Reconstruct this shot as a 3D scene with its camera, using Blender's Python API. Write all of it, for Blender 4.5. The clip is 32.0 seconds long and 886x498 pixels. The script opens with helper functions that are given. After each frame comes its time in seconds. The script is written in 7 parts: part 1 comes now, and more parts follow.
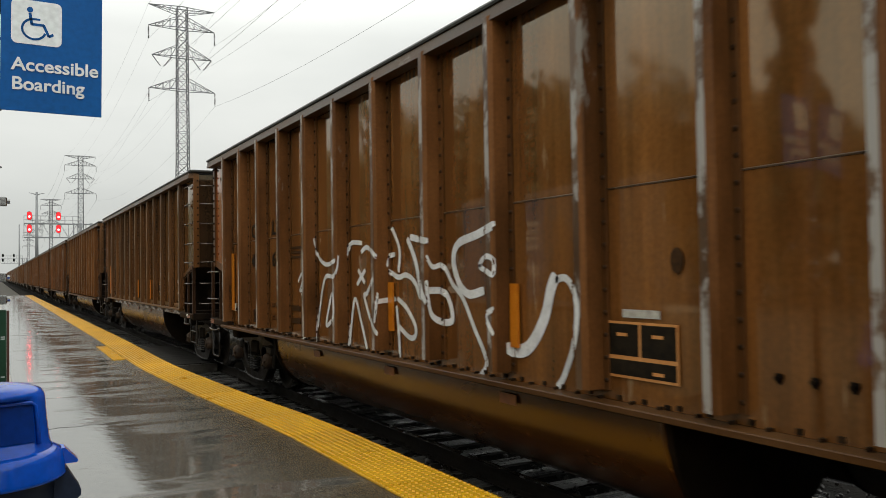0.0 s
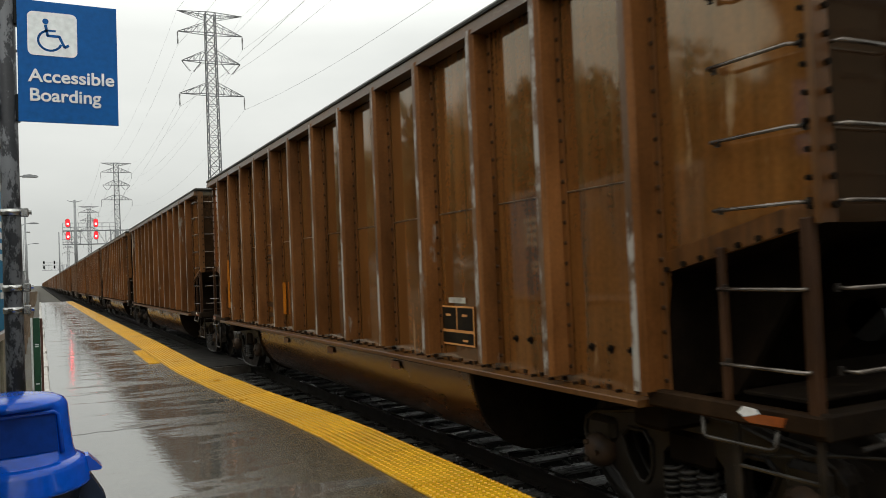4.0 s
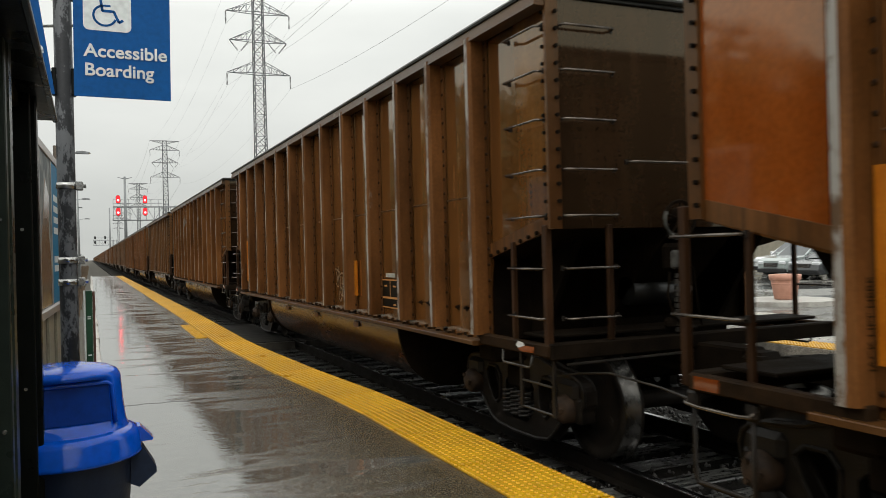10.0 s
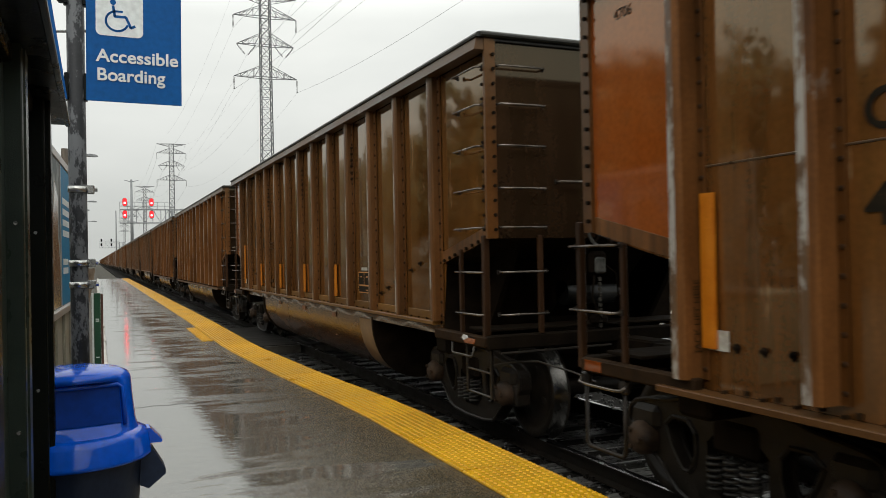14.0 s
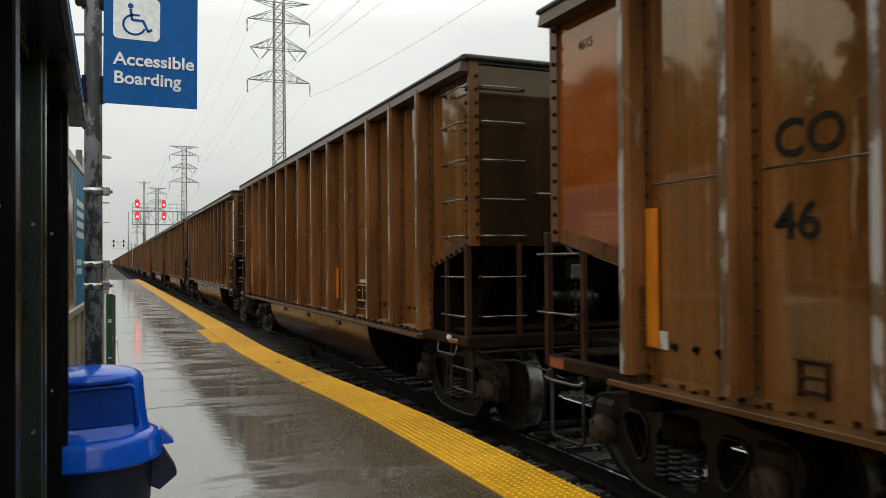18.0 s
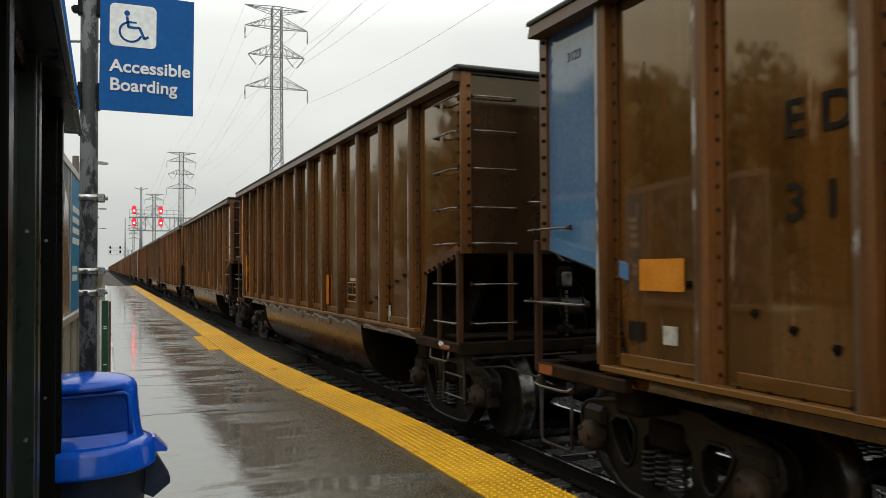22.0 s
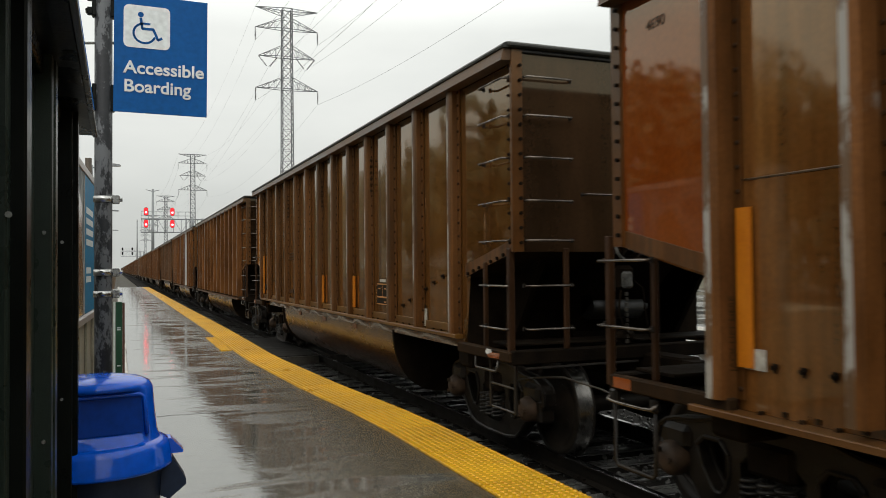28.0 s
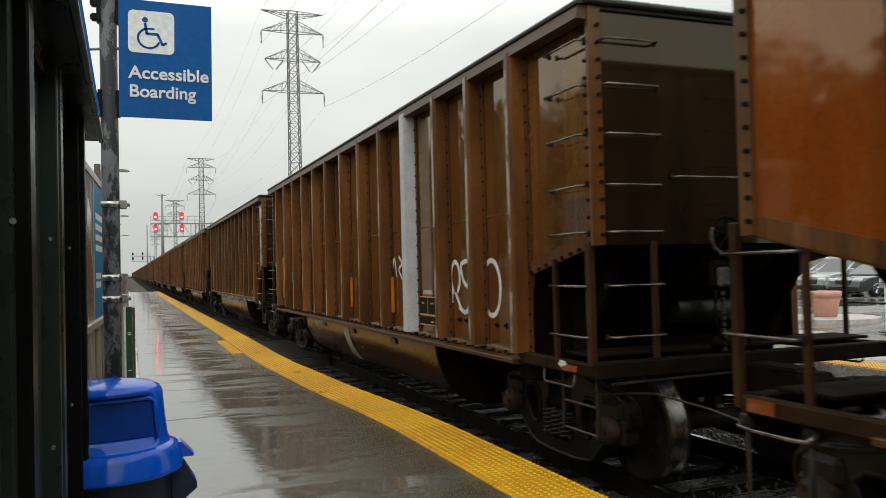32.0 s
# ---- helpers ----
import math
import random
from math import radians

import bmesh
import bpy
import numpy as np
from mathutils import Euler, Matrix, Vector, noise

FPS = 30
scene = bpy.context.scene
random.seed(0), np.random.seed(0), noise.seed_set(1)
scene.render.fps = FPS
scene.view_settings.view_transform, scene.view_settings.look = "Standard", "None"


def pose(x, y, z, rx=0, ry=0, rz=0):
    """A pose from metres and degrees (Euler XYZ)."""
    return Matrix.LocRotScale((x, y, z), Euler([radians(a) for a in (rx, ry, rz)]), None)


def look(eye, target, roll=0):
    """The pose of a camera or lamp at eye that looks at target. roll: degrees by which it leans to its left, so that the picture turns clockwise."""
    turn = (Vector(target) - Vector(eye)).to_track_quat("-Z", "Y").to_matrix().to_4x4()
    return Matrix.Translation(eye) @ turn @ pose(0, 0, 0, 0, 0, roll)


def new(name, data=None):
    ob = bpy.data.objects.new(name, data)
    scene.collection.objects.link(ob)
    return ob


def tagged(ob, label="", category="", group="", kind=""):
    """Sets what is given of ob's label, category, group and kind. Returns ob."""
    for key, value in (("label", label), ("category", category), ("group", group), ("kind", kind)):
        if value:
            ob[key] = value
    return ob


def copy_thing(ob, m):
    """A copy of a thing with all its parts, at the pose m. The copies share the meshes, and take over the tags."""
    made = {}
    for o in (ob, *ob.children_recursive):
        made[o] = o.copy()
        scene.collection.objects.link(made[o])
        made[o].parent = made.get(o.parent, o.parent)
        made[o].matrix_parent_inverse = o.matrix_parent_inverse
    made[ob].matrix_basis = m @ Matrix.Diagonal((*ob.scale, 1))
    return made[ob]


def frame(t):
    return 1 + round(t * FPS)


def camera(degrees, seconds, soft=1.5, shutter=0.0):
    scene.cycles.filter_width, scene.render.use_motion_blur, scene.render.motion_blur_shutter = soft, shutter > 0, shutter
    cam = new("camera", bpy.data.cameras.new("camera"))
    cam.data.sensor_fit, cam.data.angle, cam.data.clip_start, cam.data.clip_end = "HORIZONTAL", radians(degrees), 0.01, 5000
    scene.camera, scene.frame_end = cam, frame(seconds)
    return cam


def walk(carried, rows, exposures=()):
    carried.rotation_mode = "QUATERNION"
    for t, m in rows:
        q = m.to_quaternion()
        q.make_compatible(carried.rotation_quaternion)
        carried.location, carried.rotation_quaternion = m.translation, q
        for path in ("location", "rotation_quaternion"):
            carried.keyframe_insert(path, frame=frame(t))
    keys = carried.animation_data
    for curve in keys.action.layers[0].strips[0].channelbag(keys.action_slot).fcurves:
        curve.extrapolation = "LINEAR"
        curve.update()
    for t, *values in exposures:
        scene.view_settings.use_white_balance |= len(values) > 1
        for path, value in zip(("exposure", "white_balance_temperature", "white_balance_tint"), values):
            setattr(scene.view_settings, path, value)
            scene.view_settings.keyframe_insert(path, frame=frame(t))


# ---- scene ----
import functools

cam = camera(57.6, 32.0, soft=0.62, shutter=0.12)
PATH = [
    (0.0, pose(-0.085, -0.045, 1.616, 91.61, 0.87, -28.96)),
    (0.5, pose(-0.101, -0.056, 1.618, 91.67, 1.05, -29.25)),
    (1.0, pose(-0.051, -0.062, 1.622, 91.65, 1.24, -29.47)),
    (1.5, pose(0.017, -0.063, 1.618, 91.57, 1.51, -29.44)),
    (2.0, pose(0.023, -0.061, 1.619, 91.35, 1.61, -26.94)),
    (2.5, pose(0.013, -0.046, 1.621, 91.30, 2.11, -27.12)),
    (4.5, pose(0.003, -0.042, 1.630, 91.42, 2.57, -26.18)),
    (5.0, pose(0.008, -0.019, 1.630, 91.45, 2.58, -25.29)),
    (5.5, pose(0.000, -0.009, 1.633, 91.65, 1.85, -23.68)),
    (6.0, pose(0.000, -0.000, 1.630, 91.55, 1.30, -23.12)),
    (6.5, pose(-0.001, -0.006, 1.631, 90.80, 1.07, -23.39)),
    (7.0, pose(-0.000, 0.003, 1.629, 90.28, 0.62, -23.62)),
    (7.5, pose(-0.001, 0.002, 1.630, 90.24, 0.44, -23.67)),
    (8.0, pose(-0.003, 0.002, 1.626, 90.17, 0.60, -23.14)),
    (8.5, pose(-0.008, 0.006, 1.622, 90.17, 0.84, -23.25)),
    (9.0, pose(-0.008, 0.008, 1.623, 90.20, 1.11, -23.32)),
    (9.5, pose(-0.005, 0.018, 1.621, 90.17, 1.36, -23.49)),
    (10.0, pose(-0.011, 0.011, 1.620, 90.14, 1.44, -23.65)),
    (10.5, pose(-0.025, 0.005, 1.621, 90.20, 1.42, -23.09)),
    (11.0, pose(-0.038, -0.009, 1.624, 90.27, 1.24, -22.99)),
    (11.5, pose(-0.032, -0.010, 1.626, 90.39, 1.25, -23.19)),
    (12.0, pose(-0.023, -0.008, 1.624, 90.36, 1.31, -23.33)),
    (12.5, pose(-0.025, -0.004, 1.626, 90.38, 1.33, -23.52)),
    (13.0, pose(-0.030, -0.011, 1.623, 90.42, 1.33, -23.33)),
    (13.5, pose(-0.035, -0.015, 1.623, 90.47, 1.17, -23.18)),
    (14.0, pose(-0.034, -0.010, 1.624, 90.46, 1.11, -23.28)),
    (14.5, pose(-0.030, -0.007, 1.623, 90.54, 1.09, -23.21)),
    (15.0, pose(-0.031, 0.010, 1.624, 90.55, 1.02, -22.27)),
    (15.5, pose(-0.036, 0.014, 1.624, 90.58, 0.90, -22.20)),
    (17.5, pose(-0.048, -0.011, 1.630, 90.80, 0.48, -22.50)),
    (18.0, pose(-0.045, -0.012, 1.627, 90.82, 0.42, -22.55)),
    (18.5, pose(-0.043, -0.013, 1.630, 90.86, 0.47, -22.49)),
    (19.0, pose(-0.039, 0.004, 1.631, 90.97, 0.52, -22.53)),
    (19.5, pose(-0.042, -0.000, 1.629, 91.13, 0.41, -22.61)),
    (20.0, pose(-0.044, 0.002, 1.629, 91.21, 0.33, -22.75)),
    (20.5, pose(-0.045, 0.003, 1.630, 91.22, 0.08, -22.80)),
    (21.0, pose(-0.044, 0.003, 1.628, 91.31, -0.10, -22.80)),
    (21.5, pose(-0.044, -0.011, 1.631, 91.37, -0.10, -22.81)),
    (22.0, pose(-0.037, -0.019, 1.631, 91.31, 0.28, -22.76)),
    (22.5, pose(-0.025, -0.024, 1.628, 91.30, 0.64, -22.62)),
    (23.0, pose(-0.016, -0.033, 1.630, 91.33, 0.82, -21.99)),
    (23.5, pose(-0.032, -0.024, 1.631, 91.31, 0.89, -21.95)),
    (24.0, pose(-0.039, -0.018, 1.632, 91.34, 0.87, -22.01)),
    (24.5, pose(-0.039, -0.005, 1.633, 91.41, 0.66, -22.15)),
    (25.0, pose(-0.038, -0.005, 1.632, 91.39, 0.58, -22.19)),
    (25.5, pose(-0.044, -0.008, 1.629, 91.47, 0.44, -22.18)),
    (27.5, pose(-0.048, -0.005, 1.628, 91.34, 0.44, -21.90)),
    (28.0, pose(-0.050, 0.009, 1.630, 91.34, 0.49, -22.01)),
    (28.5, pose(-0.051, -0.003, 1.632, 91.40, 0.99, -21.93)),
    (29.0, pose(-0.052, -0.003, 1.631, 91.36, 1.31, -21.87)),
    (29.5, pose(-0.051, -0.001, 1.631, 91.35, 1.41, -21.74)),
    (30.0, pose(-0.050, 0.009, 1.633, 91.31, 1.44, -21.53)),
    (30.5, pose(-0.047, 0.010, 1.631, 91.34, 1.36, -21.43)),
    (31.0, pose(-0.039, 0.005, 1.632, 91.37, 1.43, -21.42)),
    (31.5, pose(-0.038, 0.007, 1.631, 91.38, 1.49, -21.39)),
    (32.0, pose(-0.038, 0.013, 1.629, 91.34, 1.42, -21.35)),
]
walk(cam, PATH, [(0.0, 0.0), (5.3, 0.0), (6.4, 0.14), (8.0, 0.14), (9.6, 0.0), (32.0, 0.0)])

# ---------------------------------------------------------------- light
world = bpy.data.worlds.new("overcast")
scene.world = world
world.use_nodes = True
wn, wl = world.node_tree.nodes, world.node_tree.links
wn.clear()
w_out, w_bg = wn.new("ShaderNodeOutputWorld"), wn.new("ShaderNodeBackground")
w_sky = wn.new("ShaderNodeTexSky")
w_sky.sky_type, w_sky.sun_disc = "NISHITA", False
w_sky.sun_elevation, w_sky.sun_rotation = radians(48), radians(200)
w_sky.dust_density, w_sky.air_density = 6.0, 1.0
w_hsv = wn.new("ShaderNodeHueSaturation")
w_hsv.inputs["Saturation"].default_value, w_hsv.inputs["Value"].default_value = 0.1, 0.1
w_co, w_map = wn.new("ShaderNodeTexCoord"), wn.new("ShaderNodeMapping")
w_map.inputs["Scale"].default_value = (1.0, 1.0, 3.0)
w_noise, w_ramp = wn.new("ShaderNodeTexNoise"), wn.new("ShaderNodeValToRGB")
w_noise.inputs["Scale"].default_value, w_noise.inputs["Detail"].default_value = 2.2, 6.0
w_ramp.color_ramp.elements[0].position, w_ramp.color_ramp.elements[1].position = 0.35, 0.68
w_ramp.color_ramp.elements[0].color, w_ramp.color_ramp.elements[1].color = (0.762, 0.788, 0.752, 1), (0.928, 0.948, 0.90, 1)
w_mix = wn.new("ShaderNodeMix")
w_mix.data_type, w_mix.inputs[0].default_value = "RGBA", 0.8
wl.new(w_co.outputs["Generated"], w_map.inputs["Vector"])
wl.new(w_map.outputs["Vector"], w_noise.inputs["Vector"])
wl.new(w_noise.outputs["Fac"], w_ramp.inputs["Fac"])
wl.new(w_sky.outputs["Color"], w_hsv.inputs["Color"])
wl.new(w_hsv.outputs["Color"], w_mix.inputs[6])
wl.new(w_ramp.outputs["Color"], w_mix.inputs[7])
# an overcast sky brightens from the horizon to the zenith
w_sep, w_up, w_gain = wn.new("ShaderNodeSeparateXYZ"), wn.new("ShaderNodeValToRGB"), wn.new("ShaderNodeMix")
wl.new(w_co.outputs["Generated"], w_sep.inputs["Vector"])
wl.new(w_sep.outputs["Z"], w_up.inputs["Fac"])
w_up.color_ramp.elements[0].position, w_up.color_ramp.elements[1].position = 0.0, 0.85
w_up.color_ramp.elements[0].color, w_up.color_ramp.elements[1].color = (0.46, 0.46, 0.46, 1), (1, 1, 1, 1)
for pos, val in ((0.12, 0.545), (0.28, 0.62), (0.36, 0.95), (0.5, 1.08)):
    e = w_up.color_ramp.elements.new(pos)
    e.color = (val, val, val, 1)
w_gain.data_type, w_gain.blend_type, w_gain.inputs[0].default_value = "RGBA", "MULTIPLY", 1.0
wl.new(w_mix.outputs[2], w_gain.inputs[6])
wl.new(w_up.outputs["Color"], w_gain.inputs[7])
wl.new(w_gain.outputs[2], w_bg.inputs["Color"])
w_bg.inputs["Strength"].default_value = 1.87
wl.new(w_bg.outputs["Background"], w_out.inputs["Surface"])

sun_data = bpy.data.lights.new("sun", "SUN")
sun_data.energy, sun_data.angle, sun_data.color = 0.5, radians(40), (1.0, 0.97, 0.93)
sun = new("sun", sun_data)
sun.matrix_world = look((0, 0, 60), (14, 40, 0))


# ---------------------------------------------------------------- materials
def node(nt, kind, **vals):
    n = nt.nodes.new(kind)
    for k, v in vals.items():
        n.inputs[k].default_value = v
    return n


def rgba(c):
    return (c[0], c[1], c[2], 1.0)


def surface(name, col_a, col_b, rough=(0.4, 0.6), scale=4.0, stretch=(1, 1, 1), fine=60.0, bump=0.15, metal=0.0,
            coat=0.0, spread=0.0, emit=None, chips=None, spec=0.5, sharp=0.3, depth=0.01, gloss=1.5, wave=0.0, streak=None, film=None):
    """Colour between col_a and col_b by coarse noise, grain and bump by fine noise; chips: (colour, cover, scale)."""
    m = bpy.data.materials.new(name)
    m.use_nodes = True
    nt = m.node_tree
    b = nt.nodes["Principled BSDF"]
    co = nt.nodes.new("ShaderNodeTexCoord")
    info = nt.nodes.new("ShaderNodeObjectInfo")
    off = node(nt, "ShaderNodeVectorMath")
    off.operation = "MULTIPLY_ADD"
    shift = nt.nodes.new("ShaderNodeCombineXYZ")
    mul = node(nt, "ShaderNodeMath")
    mul.operation = "MULTIPLY"
    mul.inputs[1].default_value = 37.0
    nt.links.new(info.outputs["Random"], mul.inputs[0])
    for k in range(3):
        nt.links.new(mul.outputs[0], shift.inputs[k])
    off.inputs[1].default_value = stretch
    nt.links.new(co.outputs["Object"], off.inputs[0])
    nt.links.new(shift.outputs[0], off.inputs[2])
    big = node(nt, "ShaderNodeTexNoise", Scale=scale, Detail=5.0, Roughness=0.6)
    small = node(nt, "ShaderNodeTexNoise", Scale=fine, Detail=3.0)
    nt.links.new(off.outputs[0], big.inputs["Vector"])
    nt.links.new(co.outputs["Object"], small.inputs["Vector"])
    ramp = nt.nodes.new("ShaderNodeValToRGB")
    ramp.color_ramp.elements[0].position, ramp.color_ramp.elements[1].position = 0.5 - sharp / 2, 0.5 + sharp / 2
    ramp.color_ramp.elements[0].color, ramp.color_ramp.elements[1].color = rgba(col_a), rgba(col_b)
    nt.links.new(big.outputs["Fac"], ramp.inputs["Fac"])
    grain = nt.nodes.new("ShaderNodeMix")
    grain.data_type, grain.blend_type = "RGBA", "MULTIPLY"
    grain.inputs[0].default_value = 0.35
    gr = nt.nodes.new("ShaderNodeValToRGB")
    gr.color_ramp.elements[0].position, gr.color_ramp.elements[1].position = 0.3, 0.65
    gr.color_ramp.elements[0].color = (0.45, 0.45, 0.45, 1)
    nt.links.new(small.outputs["Fac"], gr.inputs["Fac"])
    nt.links.new(ramp.outputs["Color"], grain.inputs[6])
    nt.links.new(gr.outputs["Color"], grain.inputs[7])
    colour = grain.outputs[2]
    if streak:
        # rain-washed dirt in narrow upright runs
        run = node(nt, "ShaderNodeTexNoise", Scale=1.0, Detail=5.0, Roughness=0.62)
        rv = node(nt, "ShaderNodeVectorMath")
        rv.operation = "MULTIPLY_ADD"
        rv.inputs[1].default_value = (1.0, streak[0], 0.42)
        nt.links.new(co.outputs["Object"], rv.inputs[0])
        nt.links.new(shift.outputs[0], rv.inputs[2])
        nt.links.new(rv.outputs[0], run.inputs["Vector"])
        sm = nt.nodes.new("ShaderNodeMix")
        sm.data_type, sm.blend_type = "RGBA", "MULTIPLY"
        sm.inputs[0].default_value = 1.0
        sr = nt.nodes.new("ShaderNodeValToRGB")
        sr.color_ramp.elements[0].position, sr.color_ramp.elements[1].position = 0.34, 0.66
        sr.color_ramp.elements[0].color, sr.color_ramp.elements[1].color = rgba(streak[1]), rgba(streak[2])
        nt.links.new(run.outputs["Fac"], sr.inputs["Fac"])
        nt.links.new(colour, sm.inputs[6])
        nt.links.new(sr.outputs["Color"], sm.inputs[7])
        colour = sm.outputs[2]
    if spread:
        hsv = nt.nodes.new("ShaderNodeHueSaturation")
        mr = node(nt, "ShaderNodeMapRange")
        mr.inputs["To Min"].default_value, mr.inputs["To Max"].default_value = 1 - spread, 1 + spread
        nt.links.new(info.outputs["Random"], mr.inputs["Value"])
        nt.links.new(mr.outputs[0], hsv.inputs["Value"])
        nt.links.new(colour, hsv.inputs["Color"])
        colour = hsv.outputs["Color"]
    if chips:
        cn = node(nt, "ShaderNodeTexNoise", Scale=chips[2], Detail=6.0, Roughness=0.7)
        cs = node(nt, "ShaderNodeVectorMath")
        cs.operation = "MULTIPLY_ADD"
        cs.inputs[1].default_value = (1.0, 1.0, 0.35) if len(chips) < 4 else chips[3]
        nt.links.new(co.outputs["Object"], cs.inputs[0])
        nt.links.new(shift.outputs[0], cs.inputs[2])
        nt.links.new(cs.outputs[0], cn.inputs["Vector"])
        cr = nt.nodes.new("ShaderNodeValToRGB")
        cr.color_ramp.elements[0].position, cr.color_ramp.elements[1].position = chips[1], chips[1] + 0.06
        nt.links.new(cn.outputs["Fac"], cr.inputs["Fac"])
        cm = nt.nodes.new("ShaderNodeMix")
        cm.data_type = "RGBA"
        cm.inputs[7].default_value = rgba(chips[0])
        nt.links.new(cr.outputs["Color"], cm.inputs[0])
        nt.links.new(colour, cm.inputs[6])
        colour = cm.outputs[2]
    nt.links.new(colour, b.inputs["Base Color"])
    rr = node(nt, "ShaderNodeMapRange")
    rr.inputs["From Min"].default_value, rr.inputs["From Max"].default_value = 0.3, 0.7
    rr.inputs["To Min"].default_value, rr.inputs["To Max"].default_value = rough
    nt.links.new(big.outputs["Fac"], rr.inputs["Value"])
    nt.links.new(rr.outputs[0], b.inputs["Roughness"])
    b.inputs["Metallic"].default_value = metal
    b.inputs["Coat Weight"].default_value = coat
    b.inputs["Coat Roughness"].default_value = 0.06
    b.inputs["Coat IOR"].default_value = gloss
    b.inputs["Specular IOR Level"].default_value = spec
    if bump:
        bp = node(nt, "ShaderNodeBump", Strength=bump, Distance=depth)
        nt.links.new(small.outputs["Fac"], bp.inputs["Height"])
        nt.links.new(bp.outputs["Normal"], b.inputs["Normal"])
        if wave:
            # dented, oil-canned sheet: slow waves in the gloss
            dent = node(nt, "ShaderNodeTexNoise", Scale=1.7, Detail=2.0, Roughness=0.55)
            nt.links.new(co.outputs["Object"], dent.inputs["Vector"])
            wb = node(nt, "ShaderNodeBump", Strength=1.0, Distance=wave)
            nt.links.new(dent.outputs["Fac"], wb.inputs["Height"])
            nt.links.new(wb.outputs["Normal"], bp.inputs["Normal"])
            nt.links.new(bp.outputs["Normal"], b.inputs["Coat Normal"])
    if film:
        # a film of rain and road dirt lies on the paint: glossy, slightly brown
        b.inputs["IOR"].default_value = gloss
        b.inputs["Specular IOR Level"].default_value = 0.5
        b.inputs["Specular Tint"].default_value = rgba(film)
    if emit:
        b.inputs["Emission Color"].default_value = rgba(emit[0])
        b.inputs["Emission Strength"].default_value = emit[1]
    return m


def wet_ground(name, dry, damp, scale, patch, rough_dry, rough_wet, grit=180.0, grit_bump=0.35, wet_at=(0.42, 0.55), lean=None):
    """Rain-wet paving: standing water lies smooth over the low places, the rest is damp and gritty."""
    m = bpy.data.materials.new(name)
    m.use_nodes = True
    nt = m.node_tree
    b = nt.nodes["Principled BSDF"]
    co = nt.nodes.new("ShaderNodeTexCoord")
    mp = node(nt, "ShaderNodeMapping")
    mp.inputs["Scale"].default_value = patch
    nt.links.new(co.outputs["Object"], mp.inputs["Vector"])
    big = node(nt, "ShaderNodeTexNoise", Scale=scale, Detail=7.0, Roughness=0.62, Distortion=0.4)
    nt.links.new(mp.outputs[0], big.inputs["Vector"])
    mid = node(nt, "ShaderNodeTexNoise", Scale=9.0, Detail=5.0)
    nt.links.new(co.outputs["Object"], mid.inputs["Vector"])
    fine = node(nt, "ShaderNodeTexVoronoi", Scale=grit)
    speck = node(nt, "ShaderNodeTexNoise", Scale=grit * 0.9, Detail=2.0, Roughness=0.7)
    nt.links.new(co.outputs["Object"], speck.inputs["Vector"])
    nt.links.new(co.outputs["Object"], fine.inputs["Vector"])
    wet = node(nt, "ShaderNodeMapRange")
    wet.interpolation_type = "SMOOTHSTEP"
    wet.inputs["From Min"].default_value, wet.inputs["From Max"].default_value = wet_at
    level = big.outputs["Fac"]
    if lean:
        # the wet mask grows towards x = 0, the side that mirrors the sky
        sx = nt.nodes.new("ShaderNodeSeparateXYZ")
        nt.links.new(co.outputs["Object"], sx.inputs[0])
        fall = node(nt, "ShaderNodeMath")
        fall.operation = "SUBTRACT"
        fall.inputs[0].default_value = lean[0]
        nt.links.new(sx.outputs["X"], fall.inputs[1])
        tilt = node(nt, "ShaderNodeMath")
        tilt.operation = "MULTIPLY_ADD"
        tilt.inputs[1].default_value = lean[1]
        nt.links.new(fall.outputs[0], tilt.inputs[0])
        nt.links.new(level, tilt.inputs[2])
        level = tilt.outputs[0]
    nt.links.new(level, wet.inputs["Value"])
    base = nt.nodes.new("ShaderNodeMix")
    base.data_type = "RGBA"
    base.inputs[6].default_value, base.inputs[7].default_value = rgba(dry), rgba(damp)
    nt.links.new(wet.outputs[0], base.inputs[0])
    tone = nt.nodes.new("ShaderNodeMix")
    tone.data_type, tone.blend_type = "RGBA", "MULTIPLY"
    tone.inputs[0].default_value = 0.7
    tr = nt.nodes.new("ShaderNodeValToRGB")
    tr.color_ramp.elements[0].position, tr.color_ramp.elements[1].position = 0.3, 0.7
    tr.color_ramp.elements[0].color = (0.5, 0.5, 0.5, 1)
    nt.links.new(mid.outputs["Fac"], tr.inputs["Fac"])
    nt.links.new(base.outputs[2], tone.inputs[6])
    nt.links.new(tr.outputs["Color"], tone.inputs[7])
    # pale and dark grains of the stone in the surface
    sr = nt.nodes.new("ShaderNodeValToRGB")
    sr.color_ramp.elements[0].position, sr.color_ramp.elements[1].position = 0.42, 0.66
    sr.color_ramp.elements[0].color, sr.color_ramp.elements[1].color = (0.22, 0.21, 0.19, 1), (5.0, 4.8, 4.4, 1)
    nt.links.new(speck.outputs["Fac"], sr.inputs["Fac"])
    stone = nt.nodes.new("ShaderNodeMix")
    stone.data_type, stone.blend_type = "RGBA", "MULTIPLY"
    bare = node(nt, "ShaderNodeMapRange")
    bare.inputs["To Min"].default_value, bare.inputs["To Max"].default_value = 1.0, 0.3
    nt.links.new(wet.outputs[0], bare.inputs["Value"])
    nt.links.new(bare.outputs[0], stone.inputs[0])
    nt.links.new(tone.outputs[2], stone.inputs[6])
    nt.links.new(sr.outputs["Color"], stone.inputs[7])
    nt.links.new(stone.outputs[2], b.inputs["Base Color"])
    rr = node(nt, "ShaderNodeMapRange")
